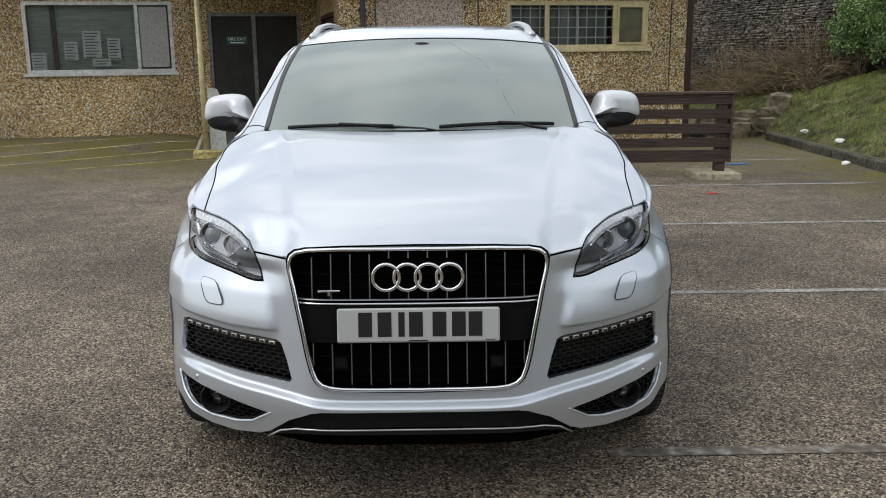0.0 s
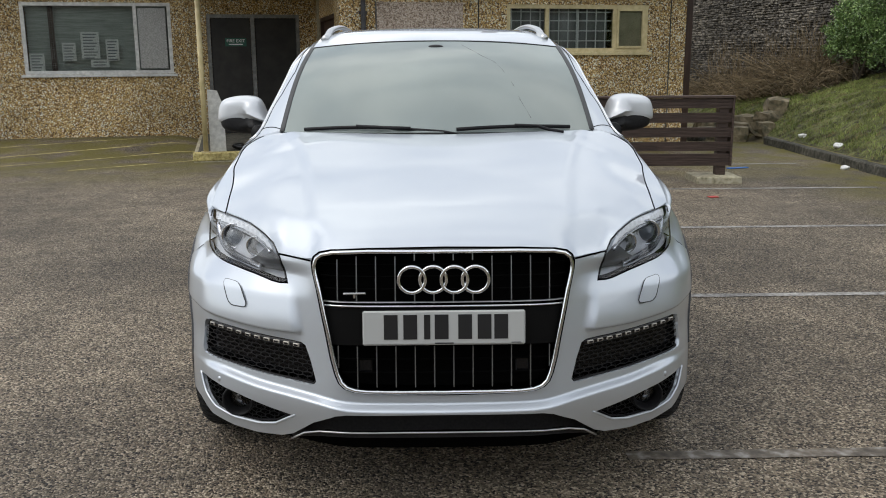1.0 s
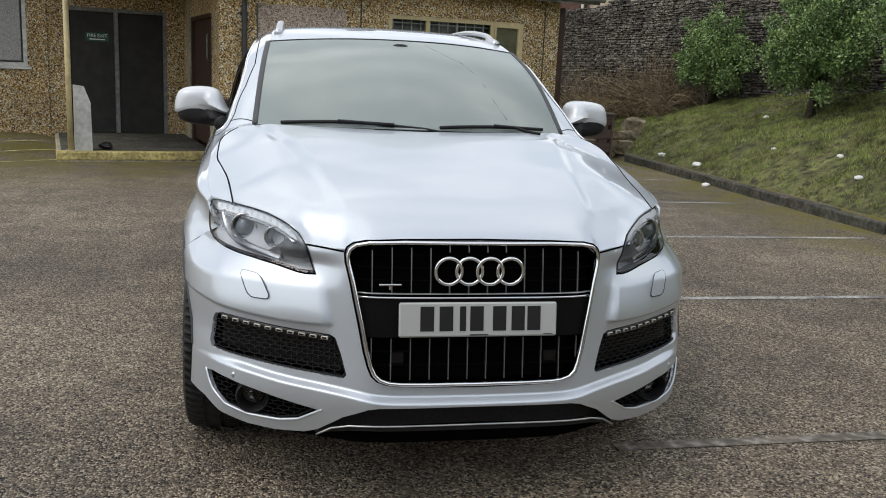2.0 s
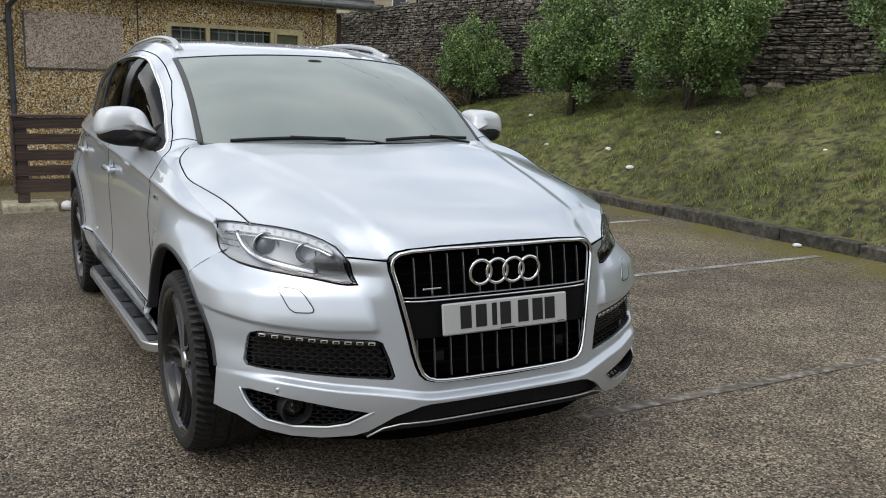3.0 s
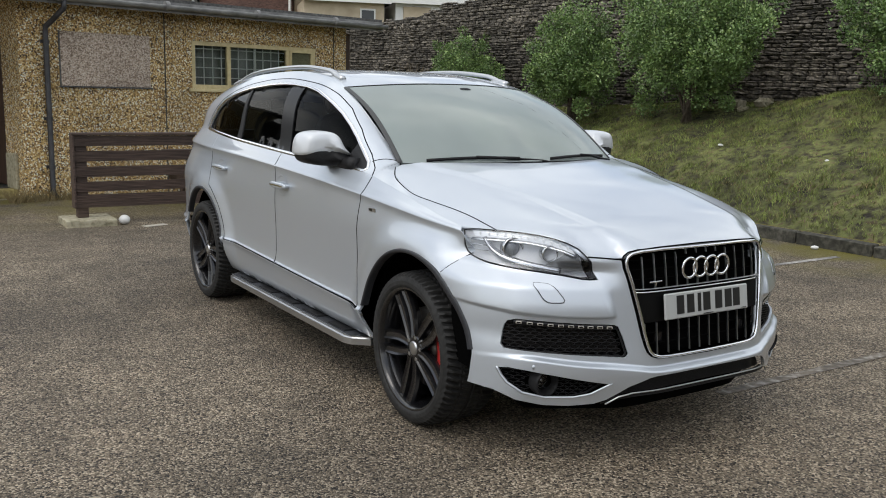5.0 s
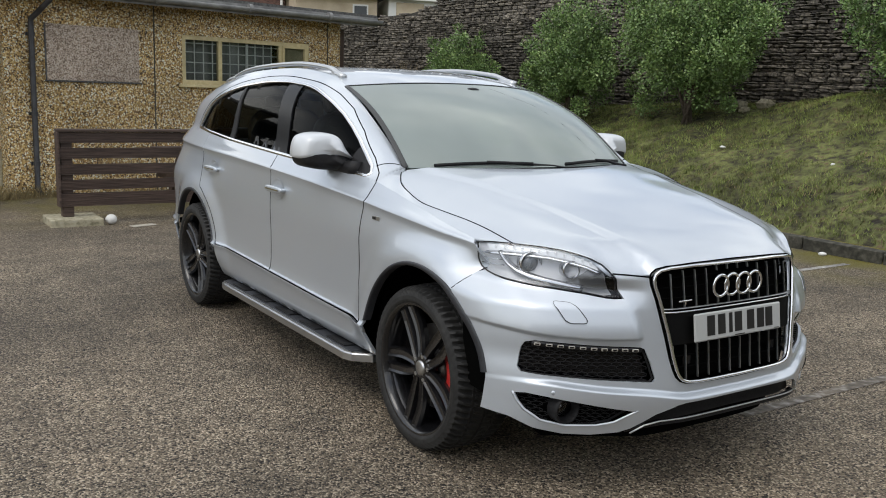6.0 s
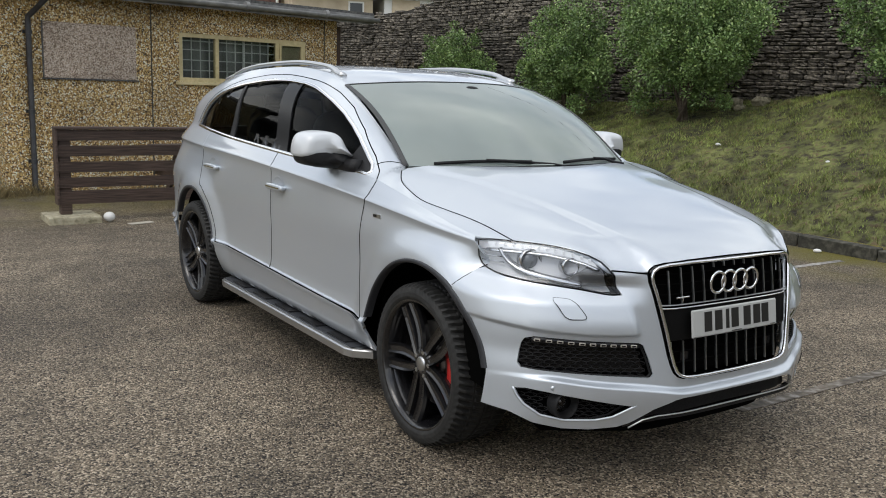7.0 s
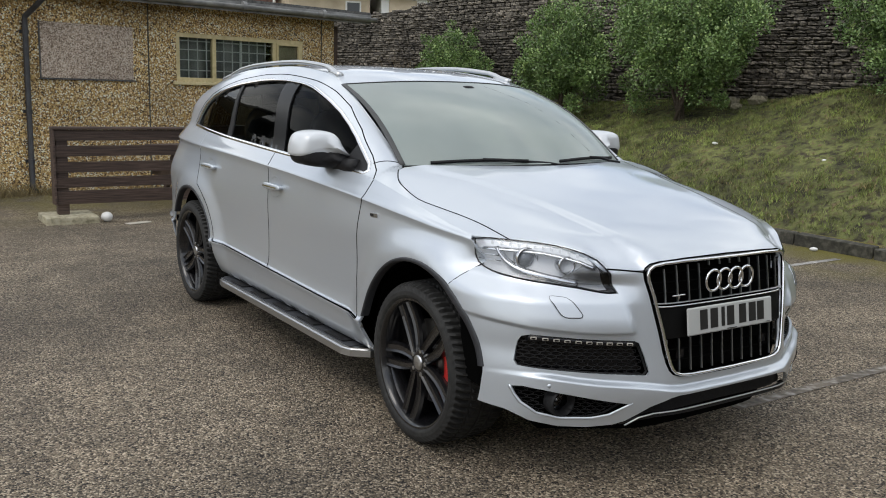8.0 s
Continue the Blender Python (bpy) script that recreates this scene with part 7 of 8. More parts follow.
def build_vents():
    for sgn, m in ((1, 0), (-1, -1)):
        v = panel("air_vent", lambda x, z: np.stack([x, nose_base(x, z) + 0.06, z], -1), [(0.47 + (x - 0.47) * 1.02, z) for x, z in VENT], M_GLOSSBLACK, car, (), 0.05, mirror=m, skirt=0.0, label="black bumper vent")
        hexes(VENT, 0.034, 0.0175, 0.024, 0.0030, "honeycomb", v, sgn)
        sweep("vent_edge", np.array([front_point(x, z, 0.020) * (sgn, 1, 1) for x, z in dense(VENT, 0.02)]), [(0, -1, 0)] * len(dense(VENT, 0.02)), 0.007, 0.005, M_BLACK, v, True)
        # indicator strip, unlit
        strip = sweep("indicator_strip", np.array([front_point(x, z, 0.012) * (sgn, 1, 1) for x, z in [(0.818 - 0.0355 * k, led_z(0.818 - 0.0355 * k)) for k in range(11)]]), [(0, -1, 0.1)] * 11, 0.024, 0.010, M_GLOSSBLACK, v)
        for k in range(10):
            x = 0.805 - 0.0355 * k
            z = led_z(x)
            p = front_point(x, z, 0.002)
            q = front_point(x - 0.01, z, 0.002)
            ang = math.degrees(math.atan2(q[1] - p[1], -(q[0] - p[0])))
            part("led_segment", a_box(-0.0125, 0.0125, -0.004, 0.006, -0.0055, 0.0055, bevel=0.002), M_LED, strip, M=pose(sgn * p[0], p[1], p[2], 0, 0, -sgn * ang))
            part("led_core", a_box(-0.008, 0.008, -0.005, -0.0035, -0.003, 0.003, bevel=0.001), M_GLOSSBLACK, strip, M=pose(sgn * p[0], p[1], p[2], 0, 0, -sgn * ang))
        # back of the lower vent: shade painted as a near-black sheet
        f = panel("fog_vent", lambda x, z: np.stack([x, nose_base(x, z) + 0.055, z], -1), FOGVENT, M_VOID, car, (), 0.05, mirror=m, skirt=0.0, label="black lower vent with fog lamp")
        hexes(FOGVENT, 0.034, 0.0175, 0.022, 0.0030, "honeycomb", f, sgn, (0.712, 0.369, 0.054))
        sweep("vent_edge", np.array([front_point(x, z, 0.026) * (sgn, 1, 1) for x, z in dense(FOGVENT, 0.02)]), [(0, -1, 0)] * len(dense(FOGVENT, 0.02)), 0.008, 0.004, M_BLACK, f, True)
        lip = np.array(open_line(FOGVENT[:8], 0.012))
        lip[:, 1] += 0.003
        P = nose(lip[:, 0], lip[:, 1]) + np.array([0, 0.004, 0])
        sweep("vent_lip", P * (sgn, 1, 1), [(0, -1, 0.5)] * len(P), 0.010, 0.006, M_PAINT, f, False, "silver lip of the vent")
        c = Vector((sgn * 0.712, -0.720, 0.369))
        Mx = Matrix.Translation(c) @ Matrix.Rotation(sgn * radians(4), 4, "Z")
        fl = part("fog_lamp", spin(bmesh.new(), [(0.05, 0.058), (0.004, 0.057), (-0.006, 0.055), (-0.009, 0.052), (-0.005, 0.049), (0.020, 0.039), (0.034, 0.037)], 40, "y"), M_BLACK, f, "round fog lamp deep in a black bezel", True, Mx)
        part("reflector", spin(bmesh.new(), [(0.048, 0.002), (0.046, 0.018), (0.040, 0.030), (0.030, 0.037)], 32, "y"), material("dim_bowl", (0.16, 0.165, 0.17), 0.25, 0.9), fl, "", True, Mx)
        part("lens", spin(bmesh.new(), [(0.026, 0.038), (0.023, 0.022), (0.022, 0.0005)], 32, "y"), M_LENS, fl, "", True, Mx)
        bulb = bmesh.new()
        bmesh.ops.create_icosphere(bulb, subdivisions=2, radius=0.008)
        part("bulb", bulb, M_PARK, fl, "", True, Mx @ Matrix.Translation((sgn * 0.008, 0.034, 0.006)))
    low = panel("lower_intake", lambda x, z: np.stack([x, nose_base(x, z) + 0.035, z], -1), [(0, 0.416), (0.317, 0.414), (0.36, 0.404), (0.435, 0.366), (0.515, 0.300), (0.462, 0.306), (0.385, 0.325), (0, 0.332)], M_BLACK, car, (), 0.03, mirror=2, skirt=0, label="black lower intake panel")
    panel("splitter", lambda x, z: np.stack([x, nose_base(x, z) - 0.012 + 0.9 * np.maximum(0, 0.315 - z) + 0 * x, z], -1), [(0, 0.338), (0.354, 0.337), (0.41, 0.331), (0.464, 0.315), (0.513, 0.284), (0.506, 0.277), (0.458, 0.302), (0.405, 0.318), (0.354, 0.324), (0, 0.325)], M_BLACK, car, (), 0.02, mirror=2, skirt=0.02, label="dark grey front splitter with a bright edge")
    edge = [(-0.511, 0.286), (-0.464, 0.318), (-0.41, 0.334), (-0.354, 0.340), (-0.2, 0.342), (0, 0.343), (0.2, 0.342), (0.354, 0.340), (0.41, 0.334), (0.464, 0.318), (0.511, 0.286)]
    edge = open_line(edge, 0.03)
    sweep("splitter_edge", [front_point(x, z, -0.014) for x, z in edge], [(0, -1, 0.3)] * len(edge), 0.006, 0.004, M_SATIN, car)


build_vents()


def build_lamps():
    for sgn, m in ((1, 0), (-1, -1)):
        tub = panel("headlamp", lambda x, z: np.stack([x, nose_base(x, z) + 0.065, z], -1), [(0.69 + (x - 0.69) * 1.03, 0.90 + (z - 0.90) * 1.05) for x, z in LAMP], material("lamp_tub", (0.74, 0.75, 0.77), 0.40, 0.1), car, (), 0.04, mirror=m, skirt=0, label="clear-lens headlamp with projector and unlit strip")
        fl = lambda d: (lambda x, z: np.stack([x, nose_base(x, z) + d, z], -1))
        # pale strip of small lamps under the top edge
        top = lambda x: float(np.interp(x, [p[0] for p in LAMP[9:0:-1]], [p[1] for p in LAMP[9:0:-1]]))
        strip = panel("running_light_strip", fl(0.022), [(x, top(x) - 0.008) for x in (0.84, 0.80, 0.75, 0.70, 0.65, 0.61, 0.58)] + [(x, top(x) - 0.030) for x in (0.575, 0.61, 0.65, 0.70, 0.75, 0.80, 0.84)], M_RUNNING, tub, (), 0.02, mirror=m, skirt=0.015)
        for k in range(12):
            x = 0.825 - 0.021 * k
            z = top(x) - 0.017
            p = front_point(x, z, 0.016)
            part("led_stud", a_box(-0.004, 0.004, -0.004, 0.008, -0.007, 0.007, bevel=0.0015), M_RUNNING, strip, M=pose(sgn * p[0], p[1], p[2], 0, sgn * 6, 0))
        # chrome blade below the strip, running down round the outside of the projector
        blade = [(x, top(x) - 0.039) for x in (0.85, 0.80, 0.75, 0.70, 0.65, 0.61, 0.575)]
        bl = np.array(open_line(blade, 0.02))
        sweep("chrome_blade", [front_point(x, z, 0.018) * (sgn, 1, 1) for x, z in bl], [(0, -1, 0.4)] * len(bl), 0.014, 0.006, M_CHROME, tub)
        hook = [(0.815, 0.946), (0.812, 0.925), (0.804, 0.900), (0.790, 0.879), (0.764, 0.862), (0.735, 0.851), (0.70, 0.842), (0.66, 0.834), (0.62, 0.827)]
        hk = np.array(open_line(hook, 0.015))
        sweep("chrome_hook", [front_point(x, z, 0.026) * (sgn, 1, 1) for x, z in hk], [(0, -1, 0.2)] * len(hk), 0.026, 0.008, M_PARK, tub)
        for z in (0.932, 0.912, 0.892):
            sweep("side_louvre", [front_point(x, z - 0.06 * (0.86 - x), 0.026) * (sgn, 1, 1) for x in (0.862, 0.848, 0.832, 0.818)], [(0, -1, 0.2)] * 4, 0.005, 0.005, M_CHROME, tub)
        # projector and second bowl
        for (x, z, r, glassy) in ((0.742, 0.905, 0.036, True), (0.640, 0.893, 0.028, False)):
            p = front_point(x, z, 0.046)
            Mx = Matrix.Translation((sgn * p[0], p[1], p[2])) @ Matrix.Rotation(sgn * radians(14), 4, "Z")
            pr = part("projector", spin(bmesh.new(), [(0.03, r * 1.25), (-0.012, r * 1.32), (-0.016, r * 1.22), (-0.006, r * 1.05), (0.02, r)], 36, "y"), M_PARK, tub, "chrome projector ring", True, Mx)
            part("bowl", spin(bmesh.new(), [(0.028, 0.001), (0.024, r * 0.6), (0.008, r * 0.98)], 32, "y"), M_PARK if not glassy else M_GLOSSBLACK, pr, "", True, Mx)
            if glassy:
                part("projector_glass", spin(bmesh.new(), [(0.004, r), (-0.008, r * 0.85), (-0.020, r * 0.45), (-0.024, 0.001)], 32, "y"), material("projector_glass", (0.16, 0.18, 0.2), 0.02, 0.0, 1.0), pr, "", True, Mx)
        panel("inner_cover", fl(0.034), [(0.60, 0.90), (0.575, 0.905), (0.556, 0.88), (0.535, 0.825), (0.60, 0.825), (0.68, 0.838), (0.65, 0.855)], material("smoked_cover", (0.20, 0.205, 0.21), 0.3, 0.4), tub, (), 0.03, mirror=m, skirt=0)
        seal = dense(LAMP, 0.02)
        sweep("lamp_seal", [front_point(x, z, 0.002) * (sgn, 1, 1) for x, z in seal], [(0, -1, 0.2)] * len(seal), 0.006, 0.003, M_GLOSSBLACK, tub, True)
        lens = panel("lens", fl(-0.002), LAMP, M_LENS, tub, (), 0.025, mirror=m, skirt=0, label="clear lamp lens")
        lens.visible_shadow = False
        # washer cover
        wc = round_corners([(0.758, 0.788), (0.690, 0.783), (0.655, 0.712), (0.728, 0.710)], 2, 0.16)
        w = panel("washer_cover", nose, wc, M_PAINT, car, (), 0.011, mirror=m, lift=0.004, skirt=0.008)
        P = nose(*np.array(dense(wc, 0.012)).T) + np.array([0, -0.0052, 0])
        sweep("cover_gap", P * (sgn, 1, 1), [(0, -1, 0)] * len(P), 0.0035, 0.0012, M_FLARE, w, True)
        for x, z in ((0.775, 0.443),):
            p = nose(x, z)
            part("parking_sensor", spin(bmesh.new(), [(0.004, 0.009), (-0.001, 0.009), (-0.0015, 0.001)], 20, "y"), M_PAINT, car, "", True, Matrix.Translation((sgn * p[0], p[1], p[2])) @ Matrix.Rotation(sgn * radians(28), 4, "Z"))


build_lamps()


def build_wheel():
    """One wheel about its own axle, face towards +x."""
    wheel = part("wheel", spin(bmesh.new(), [(-0.13, 0.280), (-0.12, 0.262), (0.02, 0.254), (0.09, 0.264), (0.118, 0.280), (0.132, 0.293), (0.139, 0.295), (0.143, 0.290), (0.138, 0.280), (0.122, 0.273), (0.10, 0.268)], 72), M_RIM, car, "black alloy wheel with five twin spokes", True)
    # tyre with shoulder grooves
    prof = [(-0.135, 0.284), (-0.146, 0.303), (-0.148, 0.32), (-0.140, 0.347), (-0.118, 0.361), (-0.065, 0.3645), (-0.062, 0.357), (-0.052, 0.357), (-0.049, 0.365), (0.0, 0.3655), (0.003, 0.357), (0.013, 0.357), (0.016, 0.365), (0.063, 0.3645), (0.066, 0.357), (0.076, 0.357), (0.079, 0.3635), (0.118, 0.360), (0.140, 0.347), (0.149, 0.322), (0.150, 0.305), (0.1495, 0.3035), (0.148, 0.299), (0.143, 0.291), (0.134, 0.285)]
    bm, rings, n = bmesh.new(), [], 272
    for k in range(n):
        a = 2 * math.pi * k / n
        groove = k % 4 < 2
        ring = []
        for i, (h, r) in enumerate(prof):
            if groove and r > 0.3585 and abs(h) > 0.02:
                r -= 0.012
            if groove and 0.340 < r < 0.3585 and abs(h) > 0.1:
                r -= 0.004
            twist = 0.10 * (h / 0.15) if r > 0.33 else 0
            ring.append(bm.verts.new((h, r * math.cos(a + twist), r * math.sin(a + twist))))
        rings.append(ring)
    for k in range(n):
        a, b = rings[k], rings[(k + 1) % n]
        for i in range(len(prof) - 1):
            bm.faces.new((a[i], a[i + 1], b[i + 1], b[i]))
    part("tyre", bm, M_RUBBER, wheel, "black low-profile tyre")
    for k in range(5):
        for s in (-1, 1):
            bm, secs = bmesh.new(), []
            for i in range(9):
                t = i / 8
                r = 0.048 + 0.228 * t
                side = s * (0.0205 + 0.014 * t + 0.010 * math.sin(math.pi * min(1, 1.05 * t)))
                w = 0.0195 + 0.004 * math.sin(math.pi * t) + 0.005 * t**2
                x = 0.108 + 0.012 * t - 0.010 * math.sin(math.pi * t)
                secs.append([bm.verts.new((x + dx, r, side + dz * w)) for dx, dz in ((-0.035, -0.85), (-0.013, -1.0), (0.003, -0.80), (-0.005, -0.42), (-0.005, 0.42), (0.003, 0.80), (-0.013, 1.0), (-0.035, 0.85))])
            for a, b in zip(secs, secs[1:]):
                for j in range(8):
                    bm.faces.new((a[j], a[(j + 1) % 8], b[(j + 1) % 8], b[j]))
            bm.faces.new(secs[0]), bm.faces.new(secs[-1][::-1])
            part("spoke", bm, M_RIM, wheel, smooth=False, M=Matrix.Rotation(2 * math.pi * k / 5 + 0.733, 4, "X"))
    part("hub", spin(bmesh.new(), [(0.05, 0.075), (0.096, 0.072), (0.106, 0.060), (0.108, 0.036), (0.108, 0.034)], 40), M_RIM, wheel, smooth=True)
    cap = part("centre_cap", spin(bmesh.new(), [(0.10, 0.034), (0.112, 0.033), (0.115, 0.028), (0.116, 0.001)], 36), M_SATIN, wheel, "grey centre cap", True)
    for k in range(5):
        a = 2 * math.pi * (k + 0.5) / 5 + 0.733
        part("wheel_bolt", tube(bmesh.new(), [(0.09, 0.054 * math.cos(a), 0.054 * math.sin(a)), (0.109, 0.054 * math.cos(a), 0.054 * math.sin(a))], 0.010, 6), M_SATIN, wheel)
    part("brake_disc", spin(bmesh.new(), [(0.02, 0.06), (0.02, 0.188), (0.045, 0.188), (0.045, 0.10), (0.06, 0.09), (0.06, 0.06)], 60), material("brake_disc", (0.2, 0.19, 0.18), 0.4, 0.9), wheel, smooth=False)
    bm, secs = bmesh.new(), []
    for i in range(13):
        a = radians(-32 + 64 * i / 12)
        secs.append([bm.verts.new((x, r * math.cos(a), r * math.sin(a))) for x, r in ((-0.01, 0.15), (-0.01, 0.212), (0.045, 0.214), (0.074, 0.205), (0.078, 0.185), (0.076, 0.160), (0.06, 0.148))])
    for a, b in zip(secs, secs[1:]):
        for j in range(7):
            bm.faces.new((a[j], a[(j + 1) % 7], b[(j + 1) % 7], b[j]))
    bm.faces.new(secs[0]), bm.faces.new(secs[-1][::-1])
    part("brake_caliper", bm, M_RED, wheel, "red brake caliper", True)
    return wheel


front_wheel = build_wheel()
TRACK_F, TRACK_R = 0.822, 0.832
front_wheel.matrix_basis = pose(-TRACK_F, 0, 0.365, 0, 0, 180)
copy_thing(front_wheel, pose(TRACK_F, 0, 0.365, 0, 0, 0))
copy_thing(front_wheel, pose(-TRACK_R, 3.003, 0.365, 25, 0, 180))
copy_thing(front_wheel, pose(TRACK_R, 3.003, 0.365, 10, 0, 0))


def superegg(c, h, e, n=28, m=18):
    """A rounded block."""
    bm, rows = bmesh.new(), []
    pw = lambda v: math.copysign(abs(v) ** e, v)
    for j in range(m + 1):
        b = -math.pi / 2 + math.pi * j / m
        rows.append([bm.verts.new((c[0] + h[0] * pw(math.cos(b)) * pw(math.cos(2 * math.pi * i / n)), c[1] + h[1] * pw(math.cos(b)) * pw(math.sin(2 * math.pi * i / n)), c[2] + h[2] * pw(math.sin(b)))) for i in range(n)])
    for a, b in zip(rows, rows[1:]):
        for i in range(n):
            bm.faces.new((a[i], a[(i + 1) % n], b[(i + 1) % n], b[i]))
    bmesh.ops.remove_doubles(bm, verts=bm.verts, dist=1e-4)
    return bm


def pillow(outline, layers):
    """A rounded body: an outline across and up, scaled about its middle layer by layer along the car."""
    out = np.array(round_corners(outline, 2))
    c = out.mean(0)
    bm, rows = bmesh.new(), []
    for y, k in layers:
        rows.append([bm.verts.new((c[0] + (p[0] - c[0]) * k, y - 2.6 * max(0, 0.97 - abs(p[0])) ** 2, c[1] + (p[1] - c[1]) * k)) for p in out])
    n = len(out)
    for a, b in zip(rows, rows[1:]):
        for i in range(n):
            bm.faces.new((a[i], a[(i + 1) % n], b[(i + 1) % n], b[i]))
    bm.faces.new(rows[0]), bm.faces.new(rows[-1][::-1])
    return bm


def build_mirrors():
    layers = [(y + 0.025, k) for y, k in ((0.832, 0.25), (0.834, 0.50), (0.841, 0.72), (0.858, 0.88), (0.885, 0.965), (0.92, 0.995), (0.96, 1.0), (1.0, 0.985), (1.008, 0.95))]
    cap = [(1.102, 1.196), (1.106, 1.240), (1.092, 1.302), (1.060, 1.328), (0.980, 1.338), (0.912, 1.330), (0.884, 1.305), (0.864, 1.255), (0.842, 1.222), (0.815, 1.196)]
    low = [(1.078, 1.27), (1.092, 1.215), (1.082, 1.176), (1.030, 1.156), (0.950, 1.148), (0.870, 1.146), (0.838, 1.158), (0.826, 1.190), (0.875, 1.27)]
    for s in (-1, 1):
        flip = lambda o: [(s * x, z) for x, z in o]
        mir = part("door_mirror", pillow(flip(low), [(y, min(1, k * 1.02)) for y, k in layers]), M_BLACK, car, "black door mirror base with a silver cap", True)
        part("mirror_cap", pillow(flip(cap), layers), M_CAP, mir, "silver mirror cap", True)
        part("mirror_glass", a_box(s * 0.985 - 0.085, s * 0.985 + 0.085, 1.034, 1.038, 1.195, 1.305, bevel=0.002), material("mirror_glass", (0.8, 0.8, 0.8), 0.02, 1.0), mir)
        arm = tube(bmesh.new(), [(s * 0.90, 0.93, 1.172), (s * 0.885, 0.86, 1.172), (s * 0.875, 0.78, 1.168), (s * 0.862, 0.72, 1.165)], [0.030, 0.033, 0.036, 0.040], 14, True, 1.0)
        part("mirror_arm", arm, M_BLACK, mir, "", True)


build_mirrors()


def build_trim():
    for s in (-1, 1):
        # side steps
        z = 0.285
        out = [(0.80, 0.50), (0.885, 0.515), (0.965, 0.585), (0.985, 0.64), (0.985, 2.36), (0.97, 2.43), (0.90, 2.47), (0.80, 2.47)]
        bm = bmesh.new()
        lo, hi = [bm.verts.new((s * x, y, z - 0.045)) for x, y in out], [bm.verts.new((s * x, y, z - 0.002)) for x, y in out]
        bm.faces.new(lo), bm.faces.new(hi)
        for i in range(len(out)):
            bm.faces.new((lo[i], lo[(i + 1) % len(out)], hi[(i + 1) % len(out)], hi[i]))
        bmesh.ops.bevel(bm, geom=[e for e in bm.edges if all(v in hi for v in e.verts)], offset=0.01, segments=3, affect="EDGES")
        step = part("side_step", bm, M_SATIN, car, "aluminium side step with black rubber pads")
        part("step_tread", a_box(s * 0.885 - 0.075, s * 0.885 + 0.075, 0.60, 2.42, z - 0.002, z + 0.001), M_FLARE, step)
        for k in range(5):
            y = 0.66 + 0.345 * k
            bm = bmesh.new()
            q = [(0.815, y), (0.952, y + 0.03), (0.952, y + 0.235), (0.815, y + 0.205)]
            a, b = [bm.verts.new((s * px, py, z)) for px, py in q], [bm.verts.new((s * px, py, z + 0.008)) for px, py in q]
            bm.faces.new(b), bm.faces.new(a)
            for i in range(4):
                bm.faces.new((a[i], a[(i + 1) % 4], b[(i + 1) % 4], b[i]))
            part("rubber_pad", bm, M_BLACK, step)
        for y in (0.9, 2.0):
            part("step_bracket", a_box(s * 0.78 - 0.06, s * 0.78 + 0.06, y - 0.03, y + 0.03, 0.235, 0.275), M_BLACK, step)
        # roof rails
        ys = np.linspace(1.44, 3.42, 34)
        rise = 0.036 * np.minimum(1, np.minimum((ys - 1.44) / 0.16, (3.42 - ys) / 0.35)) ** 0.7 - 0.012
        P = np.array([(s * (float(edge_x(y)) - 0.035), y, float(roof(float(edge_x(y)) - 0.035, y)[2]) + r) for y, r in zip(ys, rise)])
        rail = part("roof_rail", tube(bmesh.new(), [tuple(p) for p in P], 0.019, 12, True, 0.75), M_SATIN, car, "satin aluminium roof rail", True)
        for y0, y1 in ((1.42, 1.56), (3.25, 3.44)):
            foot = [(s * (float(edge_x(y)) - 0.035), y, float(roof(float(edge_x(y)) - 0.035, y)[2]) + 0.004) for y in np.linspace(y0, y1, 5)]
            part("rail_foot", tube(bmesh.new(), foot, 0.021, 10, True, 0.9), M_SATIN, rail, "", True)
        # door handles with their cups
        for y, z_ in ((1.545, 0.985), (2.655, 1.003)):
            x = float(lower(y, to_s(lower, y, z_))[0])
            cup = spin(bmesh.new(), [(0.0012, 0.066), (0.0030, 0.061), (-0.010, 0.042), (-0.018, 0.001)], 28)
            handle = part("door_handle", superegg((s * (x + 0.028), y, z_), (0.013, 0.118, 0.0185), 0.65), M_PAINT, car, "silver bar door handle", True)
            for k in (-0.085, 0.085):
                part("handle_mount", superegg((s * (x + 0.010), y + k, z_), (0.024, 0.022, 0.012), 0.8, 14, 10), M_PAINT, handle, "", True)
            part("handle_cup", cup, M_PAINT, handle, "", True, Matrix.Translation((s * (x + 0.002), y, z_)) @ Matrix.Diagonal((s, 1.25, 0.95, 1)))
            part("handle_strip", a_box(s * (x + 0.0405) - 0.001, s * (x + 0.0405) + 0.001, y - 0.095, y + 0.095, z_ - 0.004, z_ + 0.004), M_CHROME, handle)
        # wing badge
        x = float(lower(0.40, to_s(lower, 0.40, 0.972))[0])
        bd = part("wing_badge", a_box(s * (x + 0.002) - 0.002, s * (x + 0.002) + 0.002, 0.365, 0.435, 0.962, 0.982, bevel=0.001), M_SATIN, car, "small wing badge")
        part("badge_bar", a_box(s * (x + 0.005) - 0.001, s * (x + 0.005) + 0.001, 0.40, 0.43, 0.966, 0.978), M_BARBLACK, bd)
    # wipers
    for x0, x1, arm0 in ((-0.60, -0.12, (0.02, 0.335)), (0.08, 0.60, (0.50, 0.40))):
        def at(x, t, up):
            p = screen(np.array([x / 0.71]), np.array([t]))[0]
            return (p[0], p[1] - 0.5 * up, p[2] + 0.85 * up)
        blade = [at(x0 + (x1 - x0) * k / 10, 0.004 + 0.014 * math.sin(math.pi * k / 10) + 0.008 * k / 10, 0.012) for k in range(11)]
        w = part("wiper", tube(bmesh.new(), blade, 0.006, 6, True, 1.5), M_BLACK, car, "black windscreen wiper blade", True)
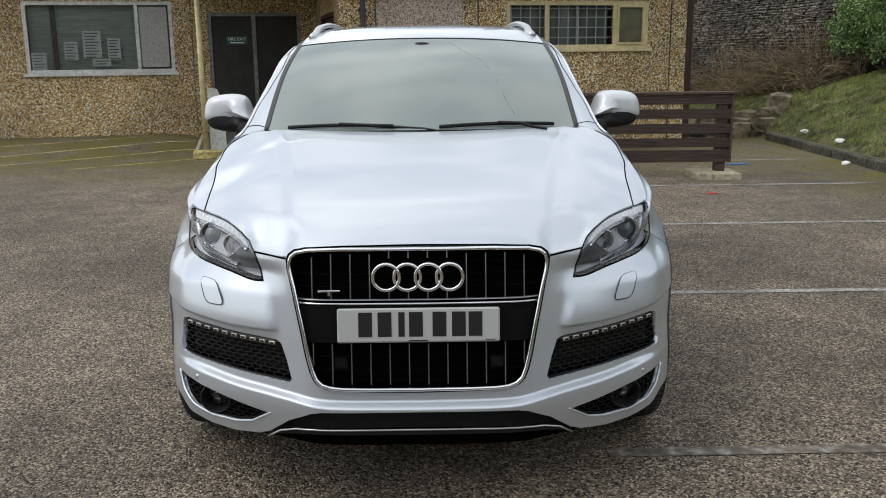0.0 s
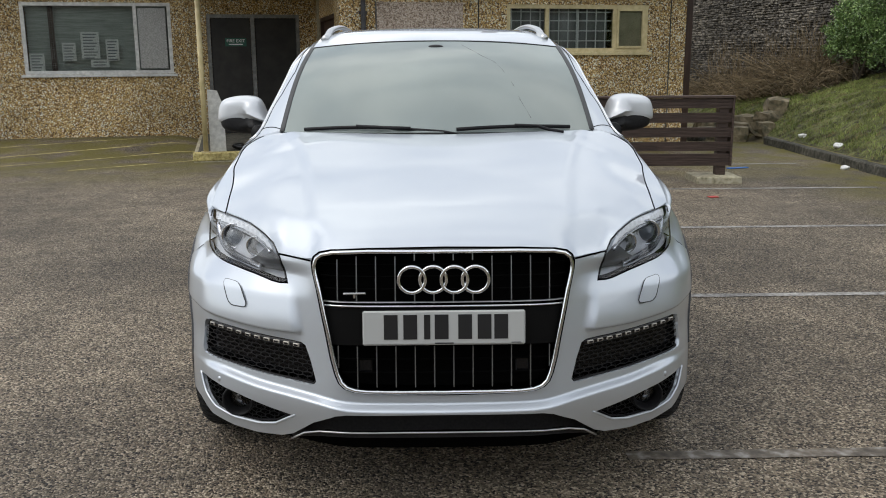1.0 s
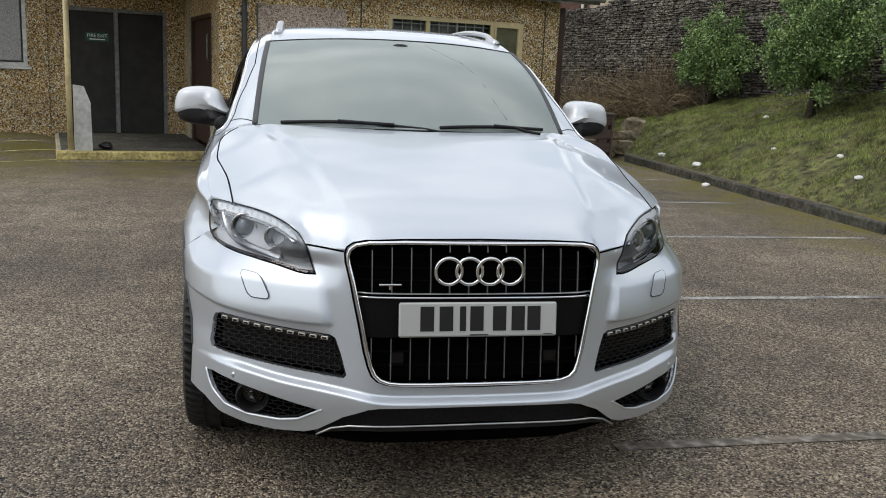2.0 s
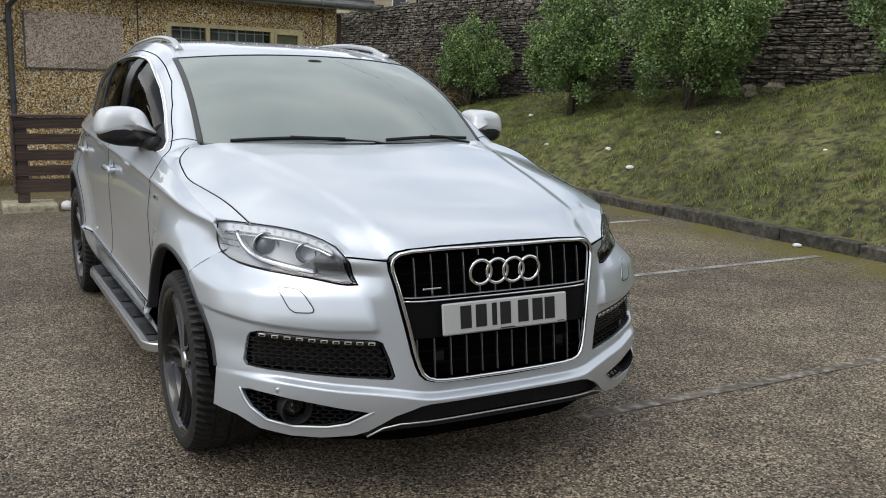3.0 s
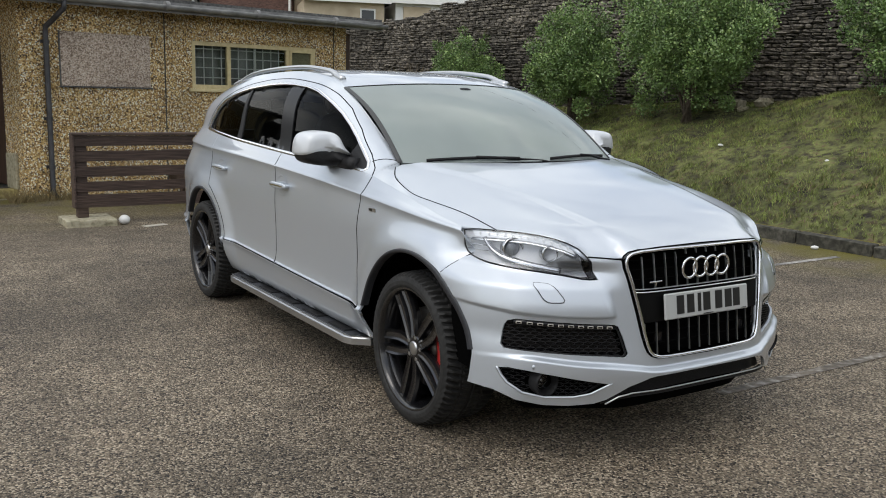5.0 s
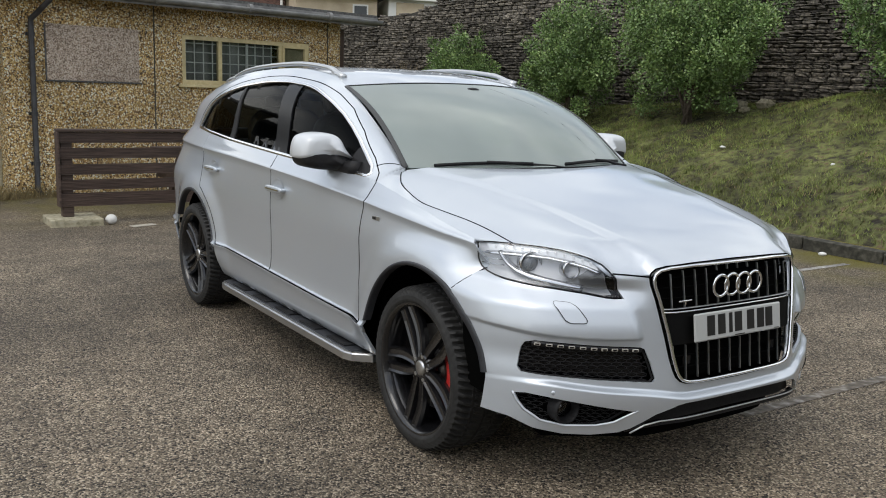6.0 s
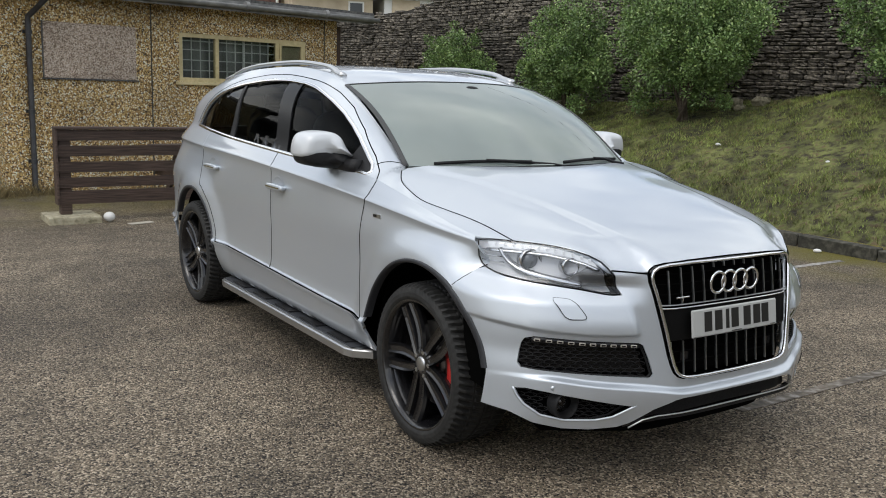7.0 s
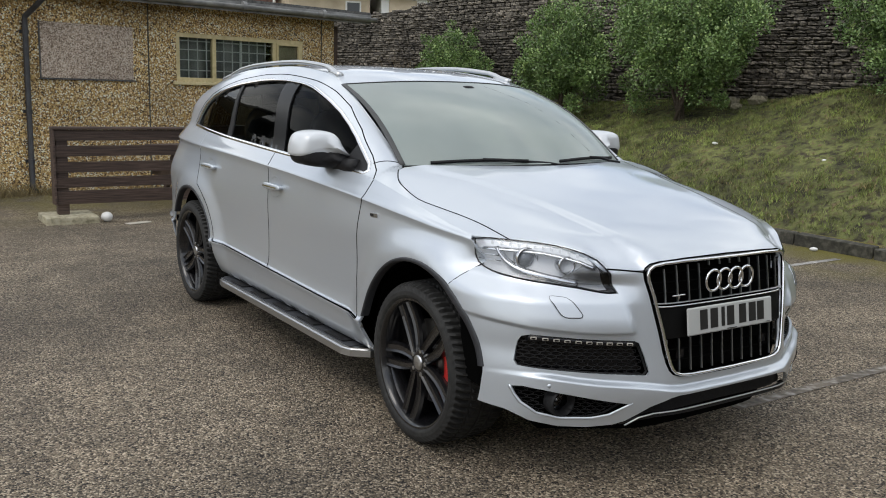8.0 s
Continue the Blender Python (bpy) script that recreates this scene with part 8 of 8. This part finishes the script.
        part("wiper_arm", tube(bmesh.new(), [(arm0[0] + 0.06, arm0[1] - 0.06, 1.195), (arm0[0], arm0[1] - 0.04, 1.205), at((x0 + x1) / 2 + 0.1, 0.012, 0.02), at((x0 + x1) / 2, 0.02, 0.02)], 0.007, 8), M_BLACK, w, "", True)
    # crack and rain sensor on the windscreen
    crack = [(0.20, 0.93), (0.26, 0.85), (0.34, 0.74), (0.42, 0.66), (0.47, 0.55), (0.52, 0.40), (0.55, 0.25), (0.60, 0.10)]
    P, N = on(screen, [(a + 0.0, t) for a, t in crack])
    sweep("glass_crack", P, [(0, -0.5, 0.85)] * len(P), 0.002, 0.0006, M_FLARE, car, False, "hairline crack across the windscreen")
    bm = superegg((0, 1.02, 1.555), (0.05, 0.03, 0.03), 0.8, 16, 10)
    part("sensor_cover", bm, M_BLACK, car, "", True)
    part("rear_view_mirror", superegg((0, 1.03, 1.49), (0.11, 0.02, 0.035), 0.6, 20, 12), M_BLACK, car, "", True)


build_trim()


def build_cabin():
    def seat(x, y, wide):
        st = part("seat", superegg((x, y, 0.80), (wide, 0.25, 0.11), 0.5), M_SEAT, car, "dark leather seat", True)
        b = superegg((0, 0, 0.30), (wide * 0.95, 0.075, 0.33), 0.55)
        part("backrest", b, M_SEAT, st, "", True, Matrix.Translation((x, y + 0.26, 0.80)) @ Matrix.Rotation(radians(-14), 4, "X"))
        return st
    for x in (-0.37, 0.37):
        st = seat(x, 1.45, 0.25)
        part("headrest", superegg((x, 1.90, 1.475), (0.13, 0.05, 0.085), 0.6), M_SEAT, st, "", True)
        for d in (-0.06, 0.06):
            part("headrest_post", tube(bmesh.new(), [(x + d, 1.88, 1.35), (x + d, 1.90, 1.44)], 0.007, 8), M_SATIN, st)
        st = seat(x, 2.40, 0.30)
        part("headrest", superegg((x, 2.84, 1.43), (0.13, 0.045, 0.07), 0.6), M_SEAT, st, "", True)
        for d in (-0.06, 0.06):
            part("headrest_post", tube(bmesh.new(), [(x + d, 2.82, 1.33), (x + d, 2.84, 1.40)], 0.007, 8), M_SATIN, st)
    panel("dashboard", lambda x, y: np.stack([x, y, 1.155 - 0.5 * np.maximum(0, y - 0.85) ** 1.3 - 0.03 * np.abs(x) + 0.03 * np.exp(-(((x + 0.37) / 0.2) ** 2 + ((y - 0.78) / 0.12) ** 2))], -1), [(-0.74, 0.50), (-0.40, 0.38), (0, 0.34), (0.40, 0.38), (0.74, 0.50), (0.76, 0.95), (-0.76, 0.95)], M_DASH, car, (), 0.06, skirt=0.25)
    bm, rings, m = bmesh.new(), [], 40
    for i in range(m):
        a = 2 * math.pi * i / m
        rings.append([bm.verts.new(((0.185 + 0.014 * math.cos(b)) * math.cos(a), 0.014 * math.sin(b), (0.185 + 0.014 * math.cos(b)) * math.sin(a))) for b in [2 * math.pi * j / 8 for j in range(8)]])
    for i in range(m):
        for j in range(8):
            bm.faces.new((rings[i][j], rings[i][(j + 1) % 8], rings[(i + 1) % m][(j + 1) % 8], rings[(i + 1) % m][j]))
    Mx = pose(-0.37, 1.02, 1.08, -24)
    sw = part("steering_wheel", bm, M_SEAT, car, "dark steering wheel", True, Mx)
    part("wheel_boss", superegg((0, 0.01, 0), (0.075, 0.03, 0.06), 0.7), M_SEAT, sw, "", True, Mx)
    part("wheel_spokes", a_box(-0.18, 0.18, -0.008, 0.008, -0.02, 0.02, bevel=0.004), M_SEAT, sw, "", False, Mx)
    panel("headliner", roof, [(0, 1.16), (0.40, 1.22), (0.60, 1.33), (0.58, 2.4), (0.55, 3.6), (0, 3.6)], M_HEADLINER, car, (), 0.12, mirror=2, skirt=0, lift=-0.04)
    # floor in the same near-black, painting the cabin's unlit bottom
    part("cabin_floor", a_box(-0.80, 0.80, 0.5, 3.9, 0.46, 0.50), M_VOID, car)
    part("load_cover", a_box(-0.62, 0.62, 2.95, 3.75, 1.12, 1.14), M_DASH, car)
    for s in (-1, 1):
        for y0, y1 in ((0.80, 1.78), (1.86, 2.85)):
            part("door_card", a_box(s * 0.83 - 0.02, s * 0.83 + 0.02, y0, y1, 0.52, 1.15, bevel=0.01), M_DASH, car)


build_cabin()
